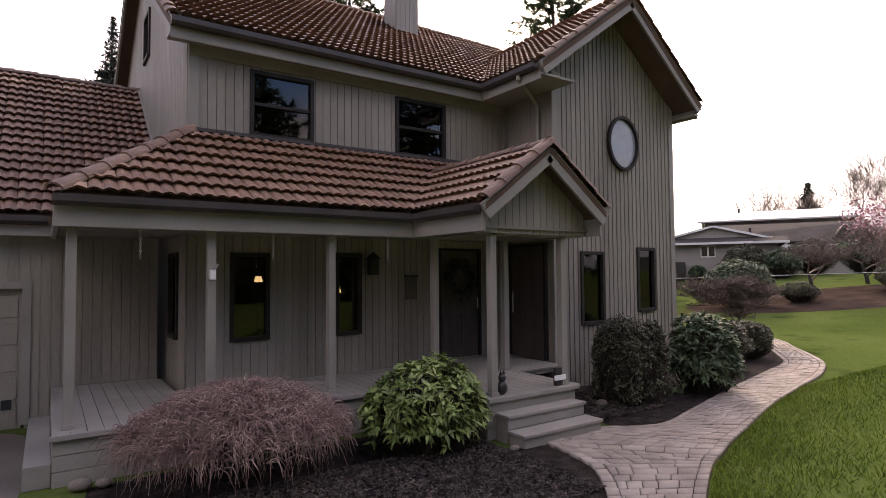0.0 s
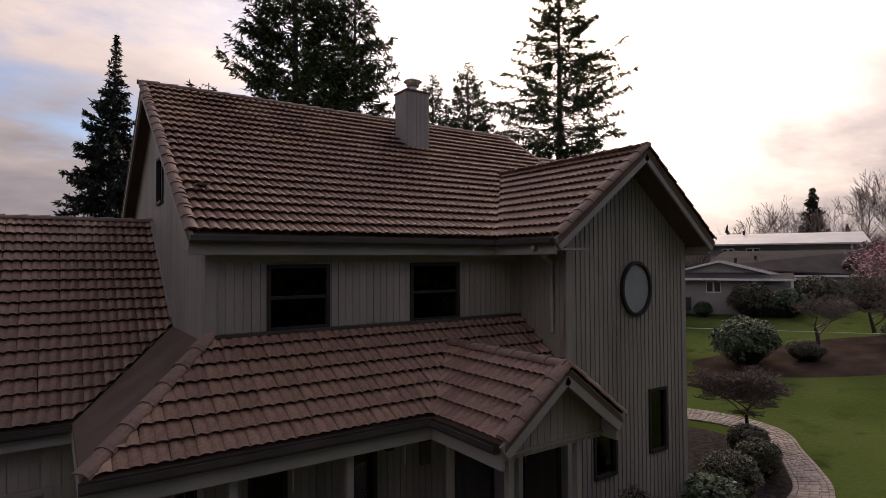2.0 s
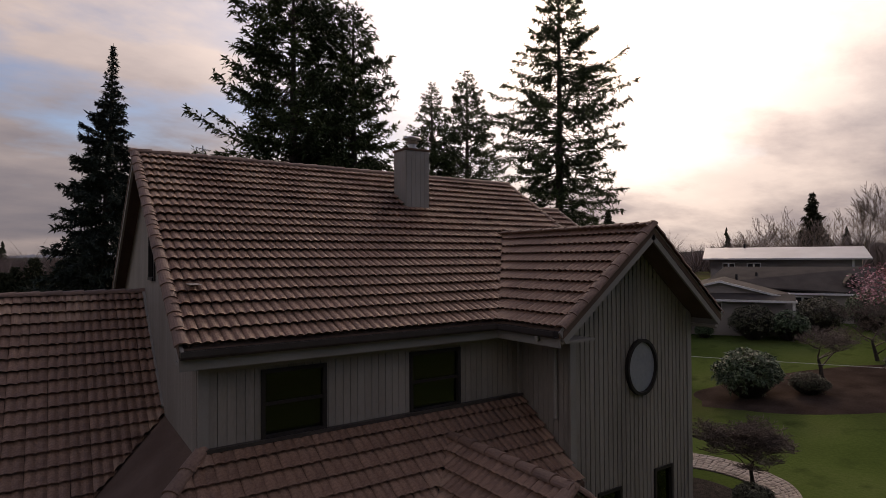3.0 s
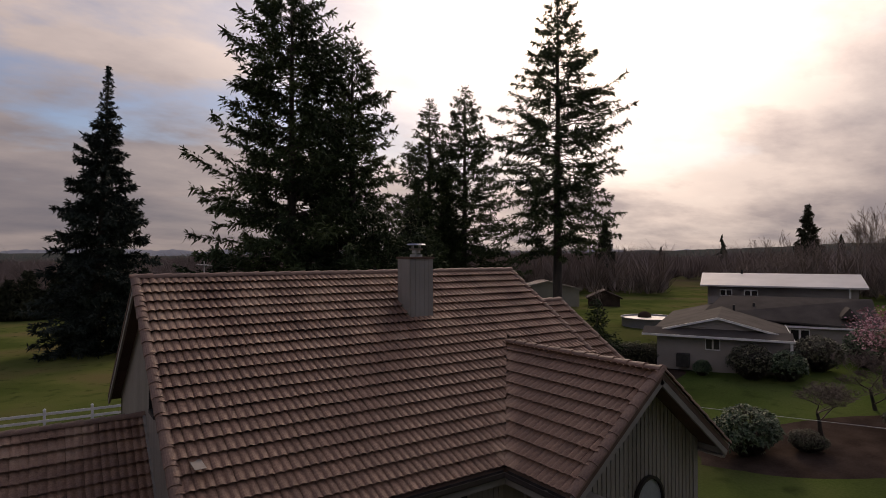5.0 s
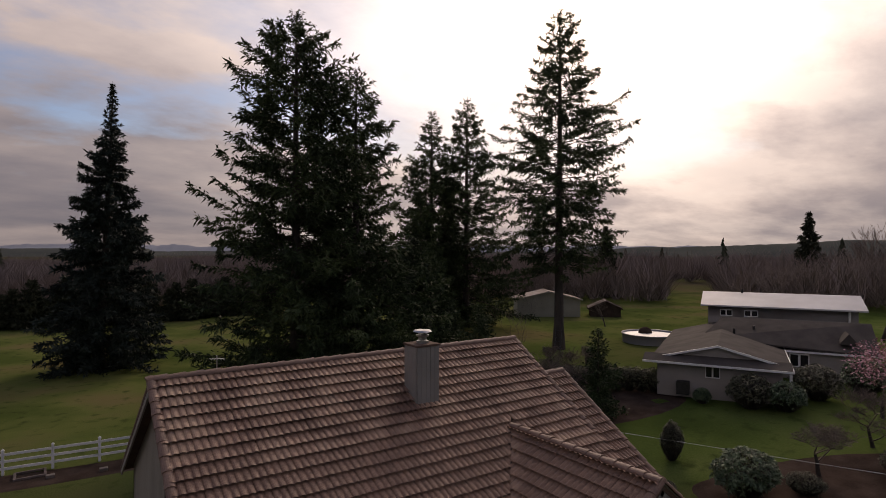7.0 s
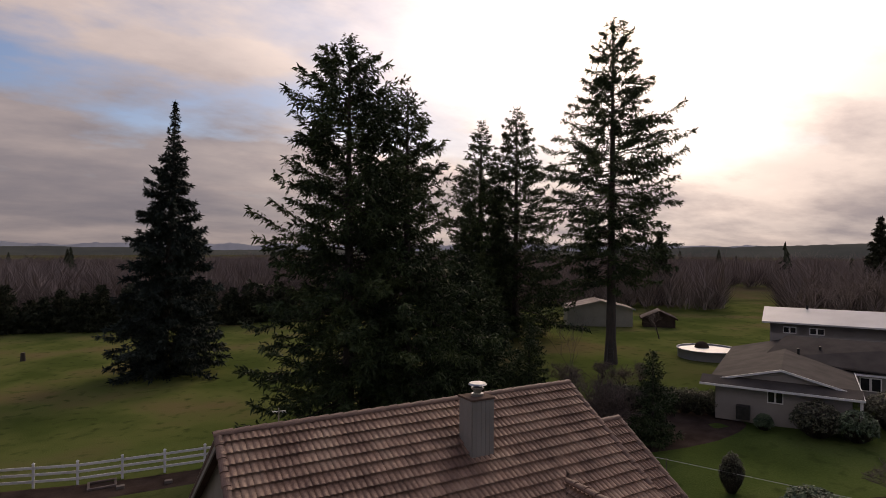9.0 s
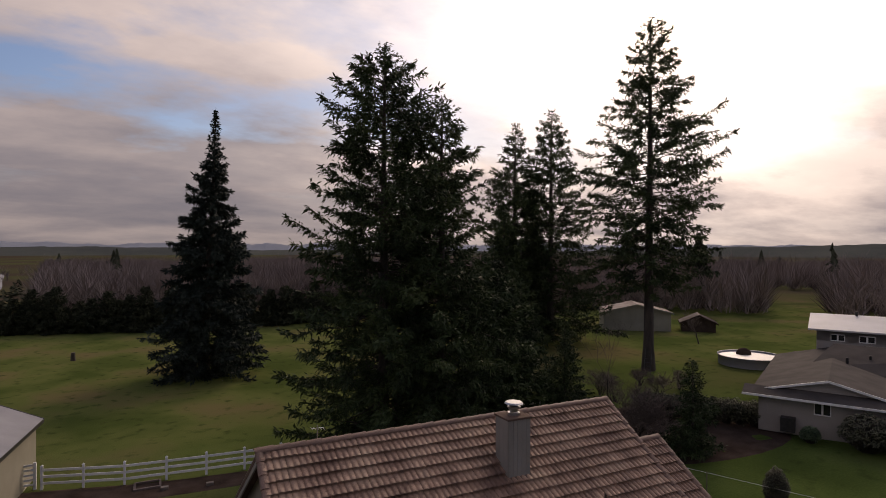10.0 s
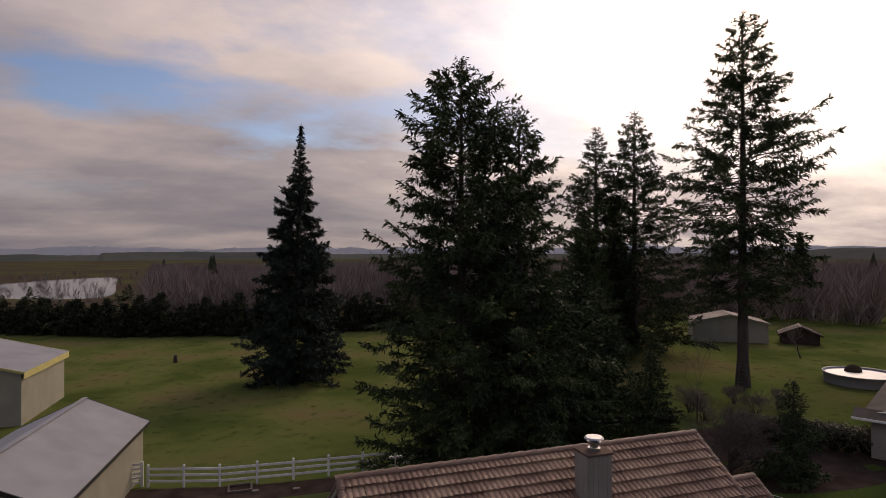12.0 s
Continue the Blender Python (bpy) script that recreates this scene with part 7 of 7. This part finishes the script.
def figurine(x, y, z, h, mat, label):
    """A small animal ornament as a plain turned shape."""
    bm = bmesh.new()
    for cz, rx, rz in ((0.28, 0.20, 0.28), (0.66, 0.15, 0.17)):
        bmesh.ops.create_uvsphere(bm, u_segments=14, v_segments=10, radius=1, matrix=Matrix.Translation((x, y, z + cz * h)) @ Matrix.Diagonal((rx * h, rx * h, rz * h, 1)))
    for s in (-1, 1):
        bmesh.ops.create_cone(bm, cap_ends=True, segments=8, radius1=0.05 * h, radius2=0.005, depth=0.22 * h, matrix=Matrix.Translation((x + s * 0.08 * h, y, z + 0.88 * h)))
    ob = part("porch_ornament", bm, mat, smooth=True)
    return tagged(ob, label, "ornament")


figurine(7.27, 5.94, DECK_Z, 0.34, BLACK, "small dark seated ornament on the porch edge")
sign = thing("step_sign", (8.30, 5.96, DECK_Z), "dark little stand with a pale sign beside the post", "sign")
part("stand", box((8.25, 5.93, DECK_Z), (8.36, 5.99, DECK_Z + 0.25), 0.01), BLACK, sign)
part("plate", box((8.20, 5.91, DECK_Z + 0.08), (8.42, 5.928, DECK_Z + 0.15), 0.004), WHITE, sign, "pale name plate")

# an antenna behind the ridge
ant = thing("roof_antenna", (5.07, 13.85, RIDGE_Z - 0.2), "thin metal aerial behind the ridge", "aerial")
part("mast", add_rod(bmesh.new(), (5.07, 13.85, RIDGE_Z - 0.3), (5.07, 13.85, RIDGE_Z + 0.34), 0.014, 6), METAL, ant)
part("boom", add_rod(bmesh.new(), (4.92, 13.82, RIDGE_Z + 0.28), (5.24, 13.89, RIDGE_Z + 0.25), 0.009, 6), METAL, ant)
for i in range(5):
    x = 4.94 + i * 0.07
    part("element", add_rod(bmesh.new(), (x, 13.75, RIDGE_Z + 0.27 - i * 0.008), (x, 13.96, RIDGE_Z + 0.27 - i * 0.008), 0.006, 5), METAL, ant)

# lamps seen through the porch windows
for x, y, z in ((5.41, 10.3, 2.03), (6.58, 9.6, 1.83)):
    lm = thing("table_lamp", (x, y, z - 0.3), "lit lamp with a warm shade inside the room", "lamp")
    sh = bmesh.new()
    bmesh.ops.create_cone(sh, cap_ends=False, segments=16, radius1=0.075, radius2=0.05, depth=0.10, matrix=Matrix.Translation((x, y, z)))
    part("shade", sh, LAMPGLOW, lm)
    part("stem", add_rod(bmesh.new(), (x, y, 0.5), (x, y, z - 0.05), 0.012, 8), BLACK, lm)

# stones along the house foot, a hose bib end, chips on the mulch
for i, (x, y, r) in enumerate(((2.65, 6.9, 0.09), (2.85, 6.85, 0.07), (9.49, 6.18, 0.09), (6.9, 5.3, 0.06))):
    bm = bmesh.new()
    bmesh.ops.create_icosphere(bm, subdivisions=2, radius=r, matrix=Matrix.Translation((x, y, r * 0.45 + 0.03)) @ Matrix.Diagonal((1.2, 0.9, 0.7, 1)))
    for v in bm.verts:
        v.co += Vector((0.2 * r * noise.noise(v.co * 7), 0.2 * r * noise.noise(v.co * 7 + Vector((5, 0, 0))), 0))
    tagged(part("garden_stone", bm, CONCRETE, smooth=True), "rounded grey garden stone on the mulch", "stone")


def mulch_chips(name, centre, spread, count, seed):
    rng = np.random.default_rng(seed)
    P = np.stack([rng.uniform(centre[0] - spread[0], centre[0] + spread[0], count), rng.uniform(centre[1] - spread[1], centre[1] + spread[1], count), np.full(count, 0.045)], -1)
    d, s, u = frames_from(rng.normal(size=P.shape) * [1, 1, 0.35], rng)
    L, W = rng.uniform(0.008, 0.026, (count, 1)), rng.uniform(0.004, 0.011, (count, 1))
    V = np.stack([P - d * L - s * W, P + d * L - s * W, P + d * L + s * W, P - d * L + s * W], 1).reshape(-1, 3)
    V[:, 2] = np.abs(V[:, 2] - 0.03) + 0.03
    ob = raw(name, V, np.arange(len(V)).reshape(-1, 4), CHIP, label="loose dark bark chips on the bed", kind="stuff")
    tagged(ob, category="bark chips")


CHIP = material("bark_chip", [(0.016, 0.012, 0.011), (0.05, 0.038, 0.034), (0.09, 0.07, 0.06)], 6, 30, 0.85, 0.0, spread=0.5)
mulch_chips("bark_chips", (5.25, 4.9), (1.6, 1.0), 16000, 1)


def lawn_blades(count, seed):
    """Short grass blades on the lawn beside the path."""
    rng = np.random.default_rng(seed)
    o = spline([p[0] for p in PAIRS[:11]], 10)
    X = 6.0 + 17 * rng.random(count) ** 1.6
    Y = np.interp(X, o[:, 0], o[:, 1]) - 0.04 - 9.0 * rng.random(count) ** 1.6
    P = np.stack([X, Y, terrain(X, Y)], -1)
    a = rng.uniform(0, 2 * np.pi, count)
    s = np.stack([np.cos(a), np.sin(a), 0 * a], -1) * rng.uniform(0.004, 0.009, (count, 1))
    tipv = np.stack([rng.normal(0, 0.03, count), rng.normal(0, 0.03, count), rng.uniform(0.03, 0.075, count)], -1)
    V = np.stack([P - s, P + s, P + tipv], 1).reshape(-1, 3)
    ob = raw("grass", V, np.arange(len(V)).reshape(-1, 3), BLADE, label="short green grass beside the path", kind="stuff")
    tagged(ob, category="grass")


BLADE = material("grass_blade", [(0.09, 0.15, 0.02), (0.14, 0.20, 0.03), (0.19, 0.235, 0.05)], 0.5, 9, 0.8, 0.0, spread=0.35, spec=0.1)
lawn_blades(70000, 6)
mulch_chips("bark_chips", (9.4, 6.3), (0.9, 0.7), 7000, 2)

make_path()
